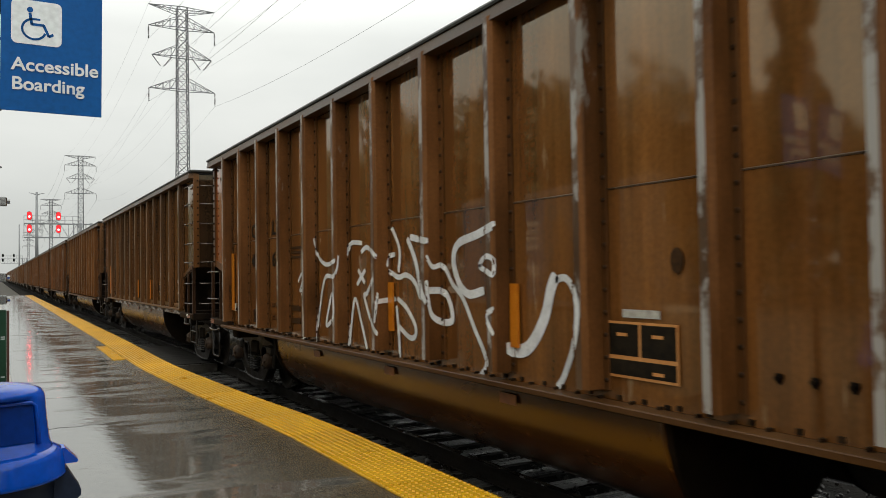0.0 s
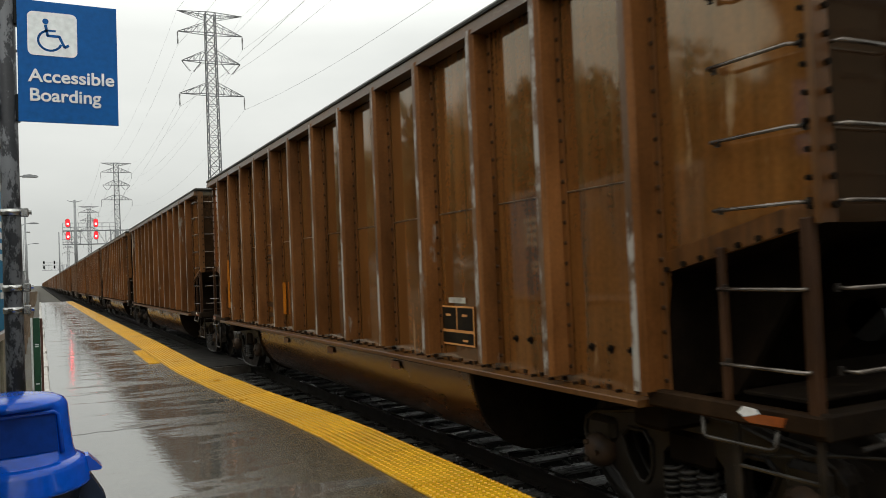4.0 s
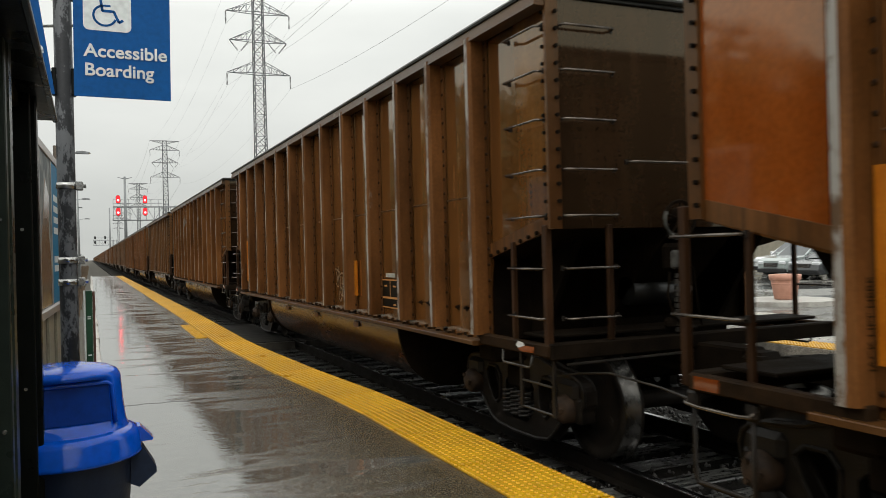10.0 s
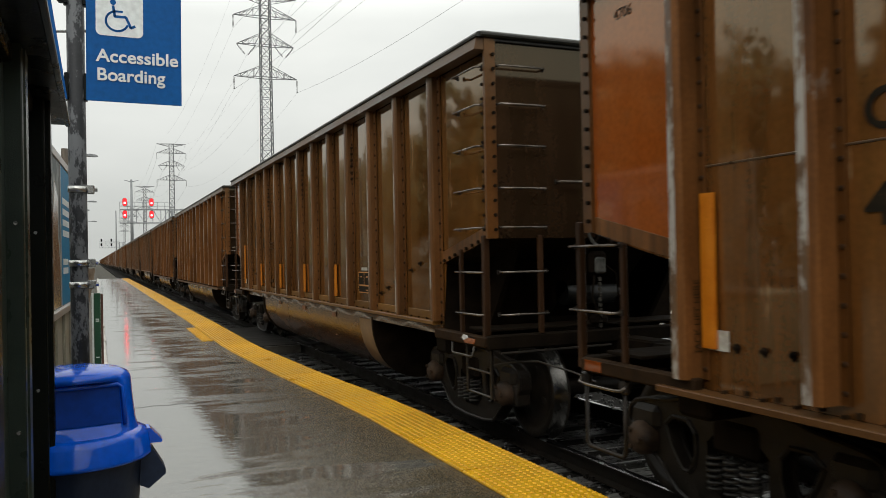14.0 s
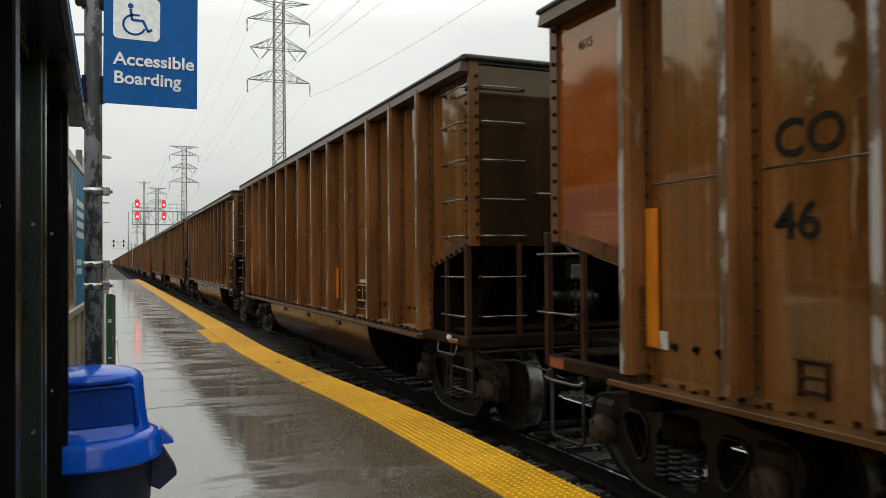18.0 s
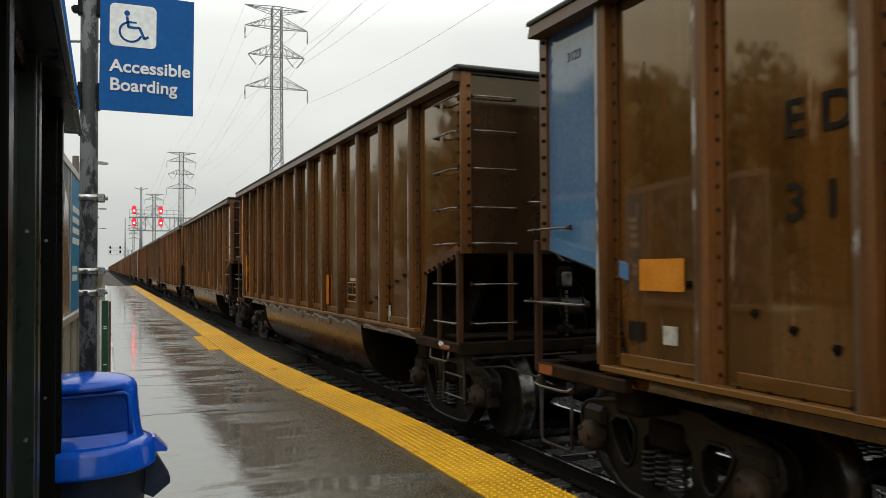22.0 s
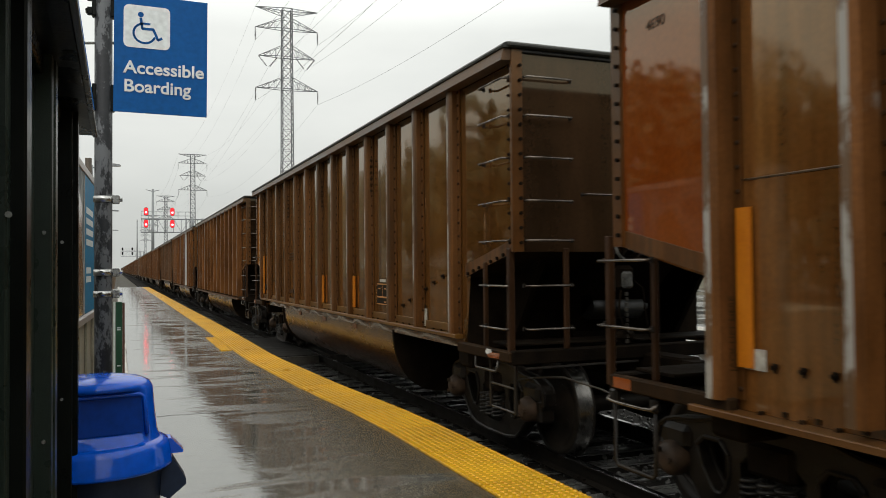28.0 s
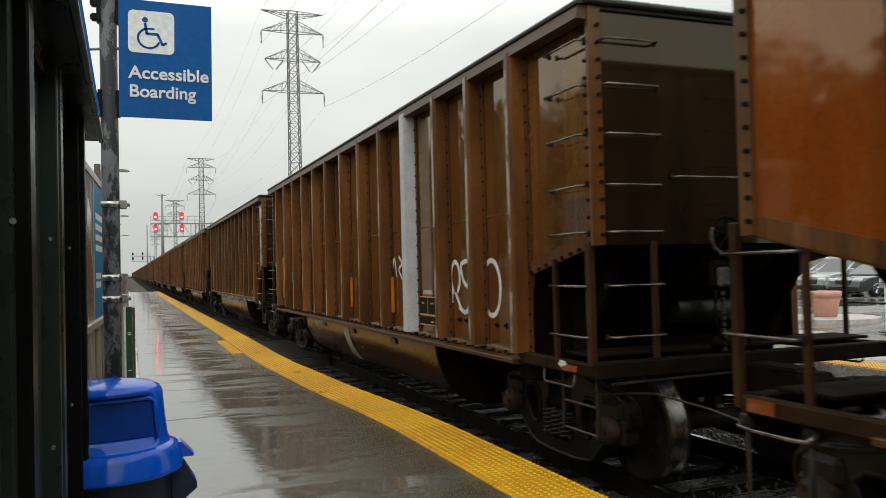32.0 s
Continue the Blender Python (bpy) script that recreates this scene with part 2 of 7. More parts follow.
    rr.inputs["To Min"].default_value, rr.inputs["To Max"].default_value = rough_dry, rough_wet
    nt.links.new(wet.outputs[0], rr.inputs["Value"])
    nt.links.new(rr.outputs[0], b.inputs["Roughness"])
    film = node(nt, "ShaderNodeMapRange")
    film.inputs["To Min"].default_value, film.inputs["To Max"].default_value = 0.4, 1.0
    nt.links.new(wet.outputs[0], film.inputs["Value"])
    nt.links.new(film.outputs[0], b.inputs["Specular IOR Level"])
    b.inputs["IOR"].default_value = 1.7 if lean else 1.4
    st = node(nt, "ShaderNodeMapRange")
    st.inputs["To Min"].default_value, st.inputs["To Max"].default_value = grit_bump, 0.02
    nt.links.new(wet.outputs[0], st.inputs["Value"])
    bp = node(nt, "ShaderNodeBump", Distance=0.006)
    nt.links.new(st.outputs[0], bp.inputs["Strength"])
    nt.links.new(fine.outputs["Distance"], bp.inputs["Height"])
    bp2 = node(nt, "ShaderNodeBump", Distance=0.004, Strength=0.34)
    nt.links.new(mid.outputs["Fac"], bp2.inputs["Height"])
    nt.links.new(bp.outputs["Normal"], bp2.inputs["Normal"])
    nt.links.new(bp2.outputs["Normal"], b.inputs["Normal"])
    return m


PAINT = dict(rough=(0.035, 0.08), scale=1.6, stretch=(1.0, 1.0, 0.18), fine=30.0, bump=0.012, depth=0.002, gloss=2.05, film=(0.97, 0.83, 0.57))
RUNS = (8.0, (0.70, 0.70, 0.72), (1.18, 1.16, 1.12))
M_SHEET = surface("brown car paint", (0.098, 0.0360, 0.0087), (0.180, 0.0710, 0.0172), streak=RUNS, spread=0.14, wave=0.0016, chips=((0.24, 0.145, 0.072), 0.635, 2.4, (1.0, 2.6, 0.35)), **PAINT)
M_SHEET_DARK = surface("dark brown car paint", (0.064, 0.0240, 0.0050), (0.112, 0.0445, 0.0095), streak=RUNS, spread=0.14, wave=0.0016, chips=((0.22, 0.13, 0.07), 0.635, 2.4, (1.0, 2.6, 0.35)), **dict(PAINT, film=(0.97, 0.77, 0.44)))
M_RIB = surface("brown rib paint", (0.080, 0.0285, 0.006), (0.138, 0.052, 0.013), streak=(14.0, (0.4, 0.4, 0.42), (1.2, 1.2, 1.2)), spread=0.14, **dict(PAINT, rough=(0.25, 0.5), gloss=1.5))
# rib web and near face: a lighter, streaked brown than the flanges
M_FACE = surface("streaked rib face", (0.098, 0.0370, 0.0095), (0.186, 0.0740, 0.0210), rough=(0.35, 0.55), spec=0.12, scale=2.2, stretch=(1, 1, 0.3), fine=40, bump=0.08, spread=0.1,
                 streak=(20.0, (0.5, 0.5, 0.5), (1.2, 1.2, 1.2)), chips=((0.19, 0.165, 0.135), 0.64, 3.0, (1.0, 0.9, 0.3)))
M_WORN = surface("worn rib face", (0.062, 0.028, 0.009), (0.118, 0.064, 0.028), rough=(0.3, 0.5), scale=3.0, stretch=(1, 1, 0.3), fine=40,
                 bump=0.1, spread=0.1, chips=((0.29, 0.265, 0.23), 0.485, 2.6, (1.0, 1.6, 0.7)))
M_CHORD = surface("top chord steel", (0.050, 0.026, 0.010), (0.105, 0.056, 0.026), rough=(0.3, 0.5), scale=2.0, stretch=(1, 0.3, 1), fine=30,
                  bump=0.08, spread=0.15, spec=0.2, chips=((0.20, 0.165, 0.13), 0.64, 2.2, (1.0, 0.4, 1.5)))
M_CAP = surface("dark chord cap", (0.010, 0.010, 0.008), (0.028, 0.026, 0.020), rough=(0.35, 0.55), scale=3.0, stretch=(1, 0.3, 1), fine=40, bump=0.1, spec=0.3)
M_SILL = surface("sill steel", (0.060, 0.0245, 0.006), (0.110, 0.050, 0.016), rough=(0.3, 0.5), scale=2.5, stretch=(1, 0.3, 1), fine=40, bump=0.1,
                 spread=0.2, spec=0.15)
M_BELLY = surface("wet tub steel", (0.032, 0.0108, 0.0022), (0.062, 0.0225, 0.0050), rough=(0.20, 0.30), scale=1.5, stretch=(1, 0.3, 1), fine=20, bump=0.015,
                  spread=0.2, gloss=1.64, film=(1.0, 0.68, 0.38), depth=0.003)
# near-black: the shade under and between the cars is put into this colour
M_UNDER = surface("grimy shaded underframe", (0.006, 0.004, 0.0025), (0.015, 0.010, 0.006), rough=(0.6, 0.9), scale=5, fine=50, bump=0.3, spread=0.2, spec=0.04)
M_TRUCK = surface("cast truck steel", (0.007, 0.0055, 0.004), (0.021, 0.0155, 0.011), rough=(0.35, 0.6), scale=6, fine=60, bump=0.3, spread=0.25, spec=0.22)
M_CYL = surface("dirty grey cylinder", (0.004, 0.004, 0.0035), (0.015, 0.0145, 0.013), rough=(0.3, 0.5), scale=3, fine=40, bump=0.1)
M_TREAD = surface("bright wheel rim", (0.05, 0.047, 0.042), (0.17, 0.163, 0.152), rough=(0.18, 0.35), scale=8, fine=90, bump=0.05, metal=0.9)
M_WHEEL = surface("wheel steel", (0.008, 0.0065, 0.005), (0.024, 0.018, 0.013), rough=(0.4, 0.6), scale=5, fine=50, bump=0.15, spec=0.15)
M_GRAB = surface("wet grab iron", (0.05, 0.038, 0.028), (0.19, 0.165, 0.14), rough=(0.15, 0.3), scale=4, fine=80, bump=0.05, metal=0.6)
M_ORANGE = surface("faded orange paint", (0.185, 0.038, 0.005), (0.250, 0.057, 0.008), spread=0.12, **PAINT)
M_AMBER = surface("amber end paint", (0.33, 0.098, 0.007), (0.41, 0.135, 0.013), spread=0.1, **PAINT)
M_BLUE_END = surface("blue end paint", (0.06, 0.125, 0.23), (0.095, 0.17, 0.28), spread=0.1, **PAINT)
M_REFLECT = surface("yellow reflector sheet", (0.44, 0.125, 0.004), (0.54, 0.17, 0.007), rough=(0.3, 0.4), scale=6, fine=80, bump=0.05)
M_PATCH = surface("orange placard paint", (0.48, 0.155, 0.004), (0.56, 0.2, 0.008), rough=(0.3, 0.45), scale=5, fine=60, bump=0.05)
M_RIVET = surface("brown rivet", (0.015, 0.007, 0.0025), (0.042, 0.019, 0.0065), rough=(0.5, 0.7), scale=6, fine=50, bump=0.0, spec=0.12)
M_STEEL = surface("dull brown bar steel", (0.020, 0.0085, 0.003), (0.050, 0.021, 0.0075), rough=(0.4, 0.6), scale=3, stretch=(1, 1, 0.3), fine=50, bump=0.1, spec=0.15)
M_IRON = surface("dull wet iron", (0.03, 0.025, 0.02), (0.10, 0.09, 0.075), rough=(0.25, 0.45), scale=5, fine=80, bump=0.08, metal=0.4, spec=0.3)
M_SPRING = surface("greasy coil spring", (0.012, 0.010, 0.008), (0.045, 0.040, 0.034), rough=(0.3, 0.5), scale=6, fine=80, bump=0.08, spec=0.3)
M_CAST_GLINT = surface("grey casting and glint", (0.03, 0.03, 0.027), (0.16, 0.155, 0.14), rough=(0.4, 0.6), scale=9, fine=60, bump=0.2, spec=0.25)
M_BEARING = surface("worn bearing cap", (0.018, 0.0105, 0.006), (0.078, 0.046, 0.026), rough=(0.5, 0.75), scale=7, fine=60, bump=0.2, spec=0.25)
M_SILL_AMBER = surface("amber sill paint", (0.085, 0.036, 0.006), (0.165, 0.075, 0.014), rough=(0.3, 0.5), scale=2.5, stretch=(1, 0.3, 1), fine=40, bump=0.1, spread=0.15, spec=0.2, chips=((0.3, 0.25, 0.18), 0.66, 4.0, (1, 0.5, 1)))
M_FADED = surface("faded stencil paint", (0.026, 0.012, 0.004), (0.060, 0.027, 0.008), rough=(0.4, 0.6), scale=30, fine=70, bump=0.0, spec=0.1)
M_STENCIL = surface("black stencil paint", (0.008, 0.006, 0.004), (0.021, 0.015, 0.008), rough=(0.5, 0.7), scale=12, fine=70, bump=0.1, spec=0.06)
M_OLD_ORANGE = surface("worn orange sheet", (0.13, 0.042, 0.010), (0.21, 0.075, 0.02), rough=(0.35, 0.5), scale=9, fine=60, bump=0.05)
M_STENCIL_LINE = surface("orange stencil frame", (0.5, 0.2, 0.05), (0.62, 0.28, 0.08), rough=(0.3, 0.5), scale=9, fine=60, bump=0.05)
M_WHITE = surface("white spray paint", (0.5, 0.49, 0.46), (0.7, 0.69, 0.66), rough=(0.4, 0.6), scale=5, fine=60, bump=0.0)
M_TAN = surface("tan spray paint", (0.17, 0.098, 0.045), (0.27, 0.17, 0.09), rough=(0.4, 0.6), scale=5, fine=60, bump=0.0)
M_TAG = surface("pale paper tag", (0.27, 0.24, 0.19), (0.46, 0.43, 0.36), rough=(0.5, 0.7), scale=14, fine=60, bump=0.05)
M_GREY_RIB = surface("grey primed steel", (0.42, 0.43, 0.43), (0.55, 0.56, 0.56), rough=(0.35, 0.5), scale=3, fine=50, bump=0.08)

M_WELD = surface("wet weld bead", (0.07, 0.04, 0.02), (0.16, 0.11, 0.07), rough=(0.2, 0.5), scale=2, fine=60, bump=0.1, metal=0.3)
M_DECK = surface("dark brown deck steel", (0.012, 0.0065, 0.003), (0.032, 0.017, 0.0075), rough=(0.55, 0.8), scale=4, fine=50, bump=0.2, spec=0.05)
# end faces are darkened in colour for the next car's shade and dark reflection
M_END = surface("shaded end sheet", (0.016, 0.0090, 0.0045), (0.036, 0.0195, 0.0100), streak=RUNS, spread=0.1, **dict(PAINT, gloss=1.6))
# the wet tone is paler than the dry: mirrored sky put into the colour
M_PLATFORM = wet_ground("wet platform asphalt", (0.040, 0.0345, 0.0250), (0.098, 0.095, 0.085), 1.15, (0.45, 1.7, 1.0), 0.24, 0.05, grit=85.0, grit_bump=0.45, wet_at=(0.40, 0.53), lean=(1.3, 0.115))
M_LOT = wet_ground("wet parking lot", (0.09, 0.09, 0.088), (0.06, 0.06, 0.058), 0.3, (1.0, 1.0, 1.0), 0.3, 0.05)
M_FAR_PLATFORM = wet_ground("wet concrete", (0.21, 0.20, 0.185), (0.135, 0.13, 0.122), 0.6, (1.0, 0.7, 1.0), 0.35, 0.08)
M_GROUND = surface("weedy ground", (0.03, 0.026, 0.017), (0.065, 0.055, 0.037), rough=(0.7, 0.95), scale=0.5, fine=8, bump=0.5, depth=0.05)
# bed tone lowered: the train's deep shade is put into the stone colour
M_BALLAST = surface("shade-dark ballast", (0.006, 0.0054, 0.0046), (0.022, 0.0195, 0.017), rough=(0.7, 0.95), scale=3, fine=35, bump=0.9, depth=0.03, spec=0.05)
M_STONE = surface("wet ballast stone", (0.025, 0.023, 0.021), (0.11, 0.105, 0.10), rough=(0.3, 0.6), scale=4, fine=60, bump=0.2, sharp=0.5, spec=0.3)
# pale streaks in the wood colour stand for wet glints under the train
M_TIE = surface("creosoted tie and glints", (0.005, 0.0046, 0.004), (0.10, 0.097, 0.09), rough=(0.08, 0.6), scale=5, stretch=(0.5, 6, 6), fine=70, bump=0.5, sharp=0.22,
                spread=0.4, spec=0.75)
# rust taken almost to black to carry the shade under the train
M_RAIL = surface("shade-dark rail rust", (0.004, 0.003, 0.002), (0.010, 0.007, 0.0045), rough=(0.6, 0.9), scale=4, fine=60, bump=0.2, spec=0.12)
M_RAIL_TOP = surface("polished rail head", (0.3, 0.3, 0.3), (0.45, 0.45, 0.45), rough=(0.15, 0.3), scale=4, fine=60, bump=0.03, metal=1.0)
M_TACTILE = surface("yellow tactile plastic", (0.50, 0.25, 0.002), (0.62, 0.33, 0.004), rough=(0.25, 0.45), scale=2.0, fine=45, bump=0.12, spread=0.10,
                    coat=0.0, spec=0.3, chips=((0.2, 0.12, 0.02), 0.66, 5.0, (1, 1, 1)))
M_CURB = surface("weathered curb stone", (0.3, 0.28, 0.25), (0.5, 0.48, 0.44), rough=(0.4, 0.7), scale=3, fine=40, bump=0.4)
M_CROSS = surface("wet crossing panel", (0.010, 0.009, 0.008), (0.026, 0.024, 0.021), spec=0.12, rough=(0.4, 0.6), scale=2, stretch=(0.5, 3, 1), fine=40, bump=0.2,
                  spread=0.2)
M_SIGN_BLUE = surface("blue sign sheet", (0.001, 0.070, 0.25), (0.002, 0.088, 0.30), rough=(0.35, 0.5), scale=1.5, fine=30, bump=0.02, spec=0.15)
M_SIGN_WHITE = surface("white sign sheet", (0.62, 0.65, 0.64), (0.72, 0.75, 0.74), rough=(0.35, 0.5), scale=2.0, fine=30, bump=0.02)
M_POST = surface("peeling dark post paint", (0.008, 0.009, 0.011), (0.020, 0.022, 0.026), rough=(0.3, 0.5), scale=6, fine=60, bump=0.2, spec=0.3,
                 chips=((0.10, 0.105, 0.112), 0.49, 15.0, (1, 1, 0.5)))
M_BAND = surface("stainless band", (0.35, 0.35, 0.34), (0.5, 0.5, 0.48), rough=(0.2, 0.35), scale=6, fine=80, bump=0.05, metal=0.9)
M_BLACK = surface("black painted metal", (0.002, 0.0028, 0.0022), (0.005, 0.0065, 0.005), rough=(0.2, 0.4), scale=3, fine=50, bump=0.08, spec=0.12)
M_GREEN_DARK = surface("dark green shelter metal", (0.009, 0.016, 0.012), (0.024, 0.036, 0.028), rough=(0.2, 0.4), scale=3, fine=220, bump=0.12, spec=0.32)
M_LID = surface("blue lid plastic", (0.001, 0.075, 0.54), (0.002, 0.098, 0.65), rough=(0.08, 0.16), scale=2.0, fine=25, bump=0.02, spec=0.38)
M_FLAP = surface("blue flap plastic", (0.001, 0.034, 0.24), (0.002, 0.045, 0.30), rough=(0.3, 0.42), scale=2.0, fine=30, bump=0.04, spec=0.15)
M_CAN = surface("dark blue grey plastic", (0.008, 0.015, 0.036), (0.016, 0.027, 0.055), rough=(0.35, 0.55), scale=2.0, fine=40, bump=0.1, spec=0.3)
M_LATTICE = surface("weathered lattice steel", (0.09, 0.095, 0.097), (0.15, 0.155, 0.158), rough=(0.5, 0.7), scale=3, fine=40, bump=0.05, metal=0.2)
M_GALV = surface("galvanised steel", (0.18, 0.19, 0.193), (0.28, 0.292, 0.295), rough=(0.4, 0.6), scale=3, fine=40, bump=0.05, metal=0.3)
M_INSUL = surface("brown insulator", (0.05, 0.045, 0.045), (0.09, 0.08, 0.08), rough=(0.2, 0.4), scale=5, fine=40, bump=0.0)
M_WIRE = surface("weathered cable", (0.12, 0.125, 0.125), (0.18, 0.185, 0.185), rough=(0.5, 0.6), scale=1, fine=10, bump=0.0)
M_RED = surface("red signal lamp", (0.5, 0.01, 0.01), (0.6, 0.02, 0.02), rough=(0.3, 0.4), scale=4, fine=10, bump=0.0, emit=((1.0, 0.012, 0.025), 0.9))
M_RED_CORE = surface("red signal core", (0.5, 0.1, 0.1), (0.6, 0.1, 0.1), rough=(0.3, 0.4), scale=4, fine=10, bump=0.0, emit=((1.0, 0.14, 0.15), 9.0))
M_TERRA = surface("terracotta", (0.50, 0.24, 0.165), (0.60, 0.31, 0.22), rough=(0.4, 0.6), scale=5, fine=50, bump=0.1)
M_CREAM = surface("beige panel", (0.22, 0.20, 0.15), (0.30, 0.275, 0.21), rough=(0.4, 0.6), scale=2, fine=40, bump=0.08)
M_FRAME = surface("pale aluminium", (0.34, 0.31, 0.29), (0.44, 0.41, 0.39), rough=(0.3, 0.45), scale=3, fine=60, bump=0.05, metal=0.3)
M_POSTER = surface("faded photo poster", (0.09, 0.105, 0.11), (0.26, 0.27, 0.26), spec=0.1, rough=(0.45, 0.55), scale=3.5, fine=20, bump=0.0, sharp=0.12)
M_POSTER_DARK = surface("poster figure brown", (0.10, 0.075, 0.055), (0.30, 0.22, 0.15), rough=(0.12, 0.2), scale=3.5, fine=20, bump=0.0)
M_POSTER_BLUE = surface("poster blue", (0.016, 0.15, 0.29), (0.024, 0.19, 0.35), spec=0.1, rough=(0.45, 0.55), scale=2, fine=20, bump=0.0)
M_GREEN = surface("green marker plastic", (0.007, 0.05, 0.022), (0.013, 0.08, 0.036), rough=(0.3, 0.5), scale=3, fine=40, bump=0.1)
M_RUSTY = surface("brown painted steel", (0.09, 0.035, 0.022), (0.16, 0.07, 0.045), rough=(0.4, 0.6), scale=3, fine=40, bump=0.15)
M_BARK = surface("bark", (0.05, 0.04, 0.03), (0.1, 0.08, 0.06), rough=(0.8, 0.95), scale=4, stretch=(1, 1, 0.2), fine=30, bump=0.6, depth=0.03)
# leaf tones are raised to carry the pale rain haze over the wood
M_LEAF = surface("foliage", (0.12, 0.115, 0.052), (0.22, 0.20, 0.095), rough=(0.5, 0.7), scale=0.8, fine=6, bump=0.0, spread=0.3)
M_LEAF_BROWN = surface("autumn foliage", (0.15, 0.115, 0.052), (0.25, 0.19, 0.085), rough=(0.5, 0.7), scale=0.8, fine=6, bump=0.0, spread=0.3)
M_BRUSH = surface("dry brush", (0.08, 0.055, 0.035), (0.16, 0.115, 0.075), rough=(0.7, 0.9), scale=1.0, fine=8, bump=0.0)
M_TYRE = surface("tyre rubber", (0.012, 0.012, 0.012), (0.025, 0.025, 0.025), rough=(0.5, 0.7), scale=6, fine=60, bump=0.1)
M_GLASS = surface("dark car glass", (0.02, 0.025, 0.03), (0.03, 0.036, 0.042), rough=(0.03, 0.06), scale=2, fine=10, bump=0.0, coat=0.5)
M_TRIM = surface("black car trim", (0.012, 0.012, 0.013), (0.022, 0.022, 0.024), rough=(0.35, 0.5), scale=4, fine=60, bump=0.05)
M_CHROME = surface("car chrome", (0.55, 0.55, 0.56), (0.65, 0.65, 0.66), rough=(0.1, 0.2), scale=4, fine=60, bump=0.0, metal=1.0)
M_LENS = surface("clear lamp lens", (0.6, 0.62, 0.64), (0.75, 0.77, 0.79), rough=(0.05, 0.1), scale=4, fine=60, bump=0.0, coat=0.5)
M_TAIL = surface("red lamp lens", (0.35, 0.015, 0.03), (0.42, 0.025, 0.045), rough=(0.1, 0.2), scale=4, fine=60, bump=0.0, coat=0.5)


def car_paint(name, c):
    return surface(name, c, tuple(min(1, v * 1.15) for v in c), rough=(0.15, 0.25), scale=1, fine=20, bump=0.0, coat=0.8)


# ---------------------------------------------------------------- mesh helpers
def quad(bm, a, b, c, d, mi=0):
    f = bm.faces.new([bm.verts.new(p) for p in (a, b, c, d)])
    f.material_index = mi


def box(bm, x0, x1, y0, y1, z0, z1, mi=0, m=None):
    p = [Vector((x, y, z)) for z in (z0, z1) for y in (y0, y1) for x in (x0, x1)]
    if m is not None:
        p = [m @ q for q in p]
    v = [bm.verts.new(q) for q in p]
    for a, b, c, d in ((0, 2, 3, 1), (4, 5, 7, 6), (0, 1, 5, 4), (2, 6, 7, 3), (0, 4, 6, 2), (1, 3, 7, 5)):
        bm.faces.new((v[a], v[b], v[c], v[d])).material_index = mi


def bevel_box(bm, x0, x1, y0, y1, z0, z1, r=0.01, mi=0, m=None):
    """A box with its twelve edges cut off."""
    cx, cy, cz = (x0 + x1) / 2, (y0 + y1) / 2, (z0 + z1) / 2
    pts = []
    for sx in (-1, 1):
        for sy in (-1, 1):
            for sz in (-1, 1):
                hx, hy, hz = (x1 - x0) / 2, (y1 - y0) / 2, (z1 - z0) / 2
                pts += [(cx + sx * hx, cy + sy * (hy - r), cz + sz * (hz - r)), (cx + sx * (hx - r), cy + sy * hy, cz + sz * (hz - r)),
                        (cx + sx * (hx - r), cy + sy * (hy - r), cz + sz * hz)]
    v = [bm.verts.new(m @ Vector(q) if m is not None else q) for q in pts]
    geo = bmesh.ops.convex_hull(bm, input=v, use_existing_faces=False)
    for f in geo["geom"]:
        if isinstance(f, bmesh.types.BMFace):
            f.material_index = mi


def prism(bm, poly, axis, a, b, mi=0):
    """A polygon of (u, v) pairs pushed along x, y or z from a to b."""
    put = {"x": lambda u, v, w: (w, u, v), "y": lambda u, v, w: (u, w, v), "z": lambda u, v, w: (u, v, w)}[axis]
    lo, hi = [bm.verts.new(put(u, v, a)) for u, v in poly], [bm.verts.new(put(u, v, b)) for u, v in poly]
    n = len(poly)
    fs = [bm.faces.new(lo[::-1]), bm.faces.new(hi)]
    for i in range(n):
        fs.append(bm.faces.new((lo[i], lo[(i + 1) % n], hi[(i + 1) % n], hi[i])))
    for f in fs:
        f.material_index = mi


def rod(bm, p0, p1, r0, r1=None, n=8, mi=0, caps=True):
    p0, p1 = Vector(p0), Vector(p1)
    r1 = r0 if r1 is None else r1
    d = (p1 - p0).normalized()
    u = d.orthogonal().normalized()
    w = d.cross(u)
    a, b = [], []
    for i in range(n):
        t = 2 * math.pi * i / n
        k = u * math.cos(t) + w * math.sin(t)
        a.append(bm.verts.new(p0 + k * r0))
        b.append(bm.verts.new(p1 + k * r1))
    for i in range(n):
        f = bm.faces.new((a[i], a[(i + 1) % n], b[(i + 1) % n], b[i]))
        f.material_index, f.smooth = mi, n > 6
    if caps:
        bm.faces.new(a[::-1]).material_index = mi
        bm.faces.new(b).material_index = mi


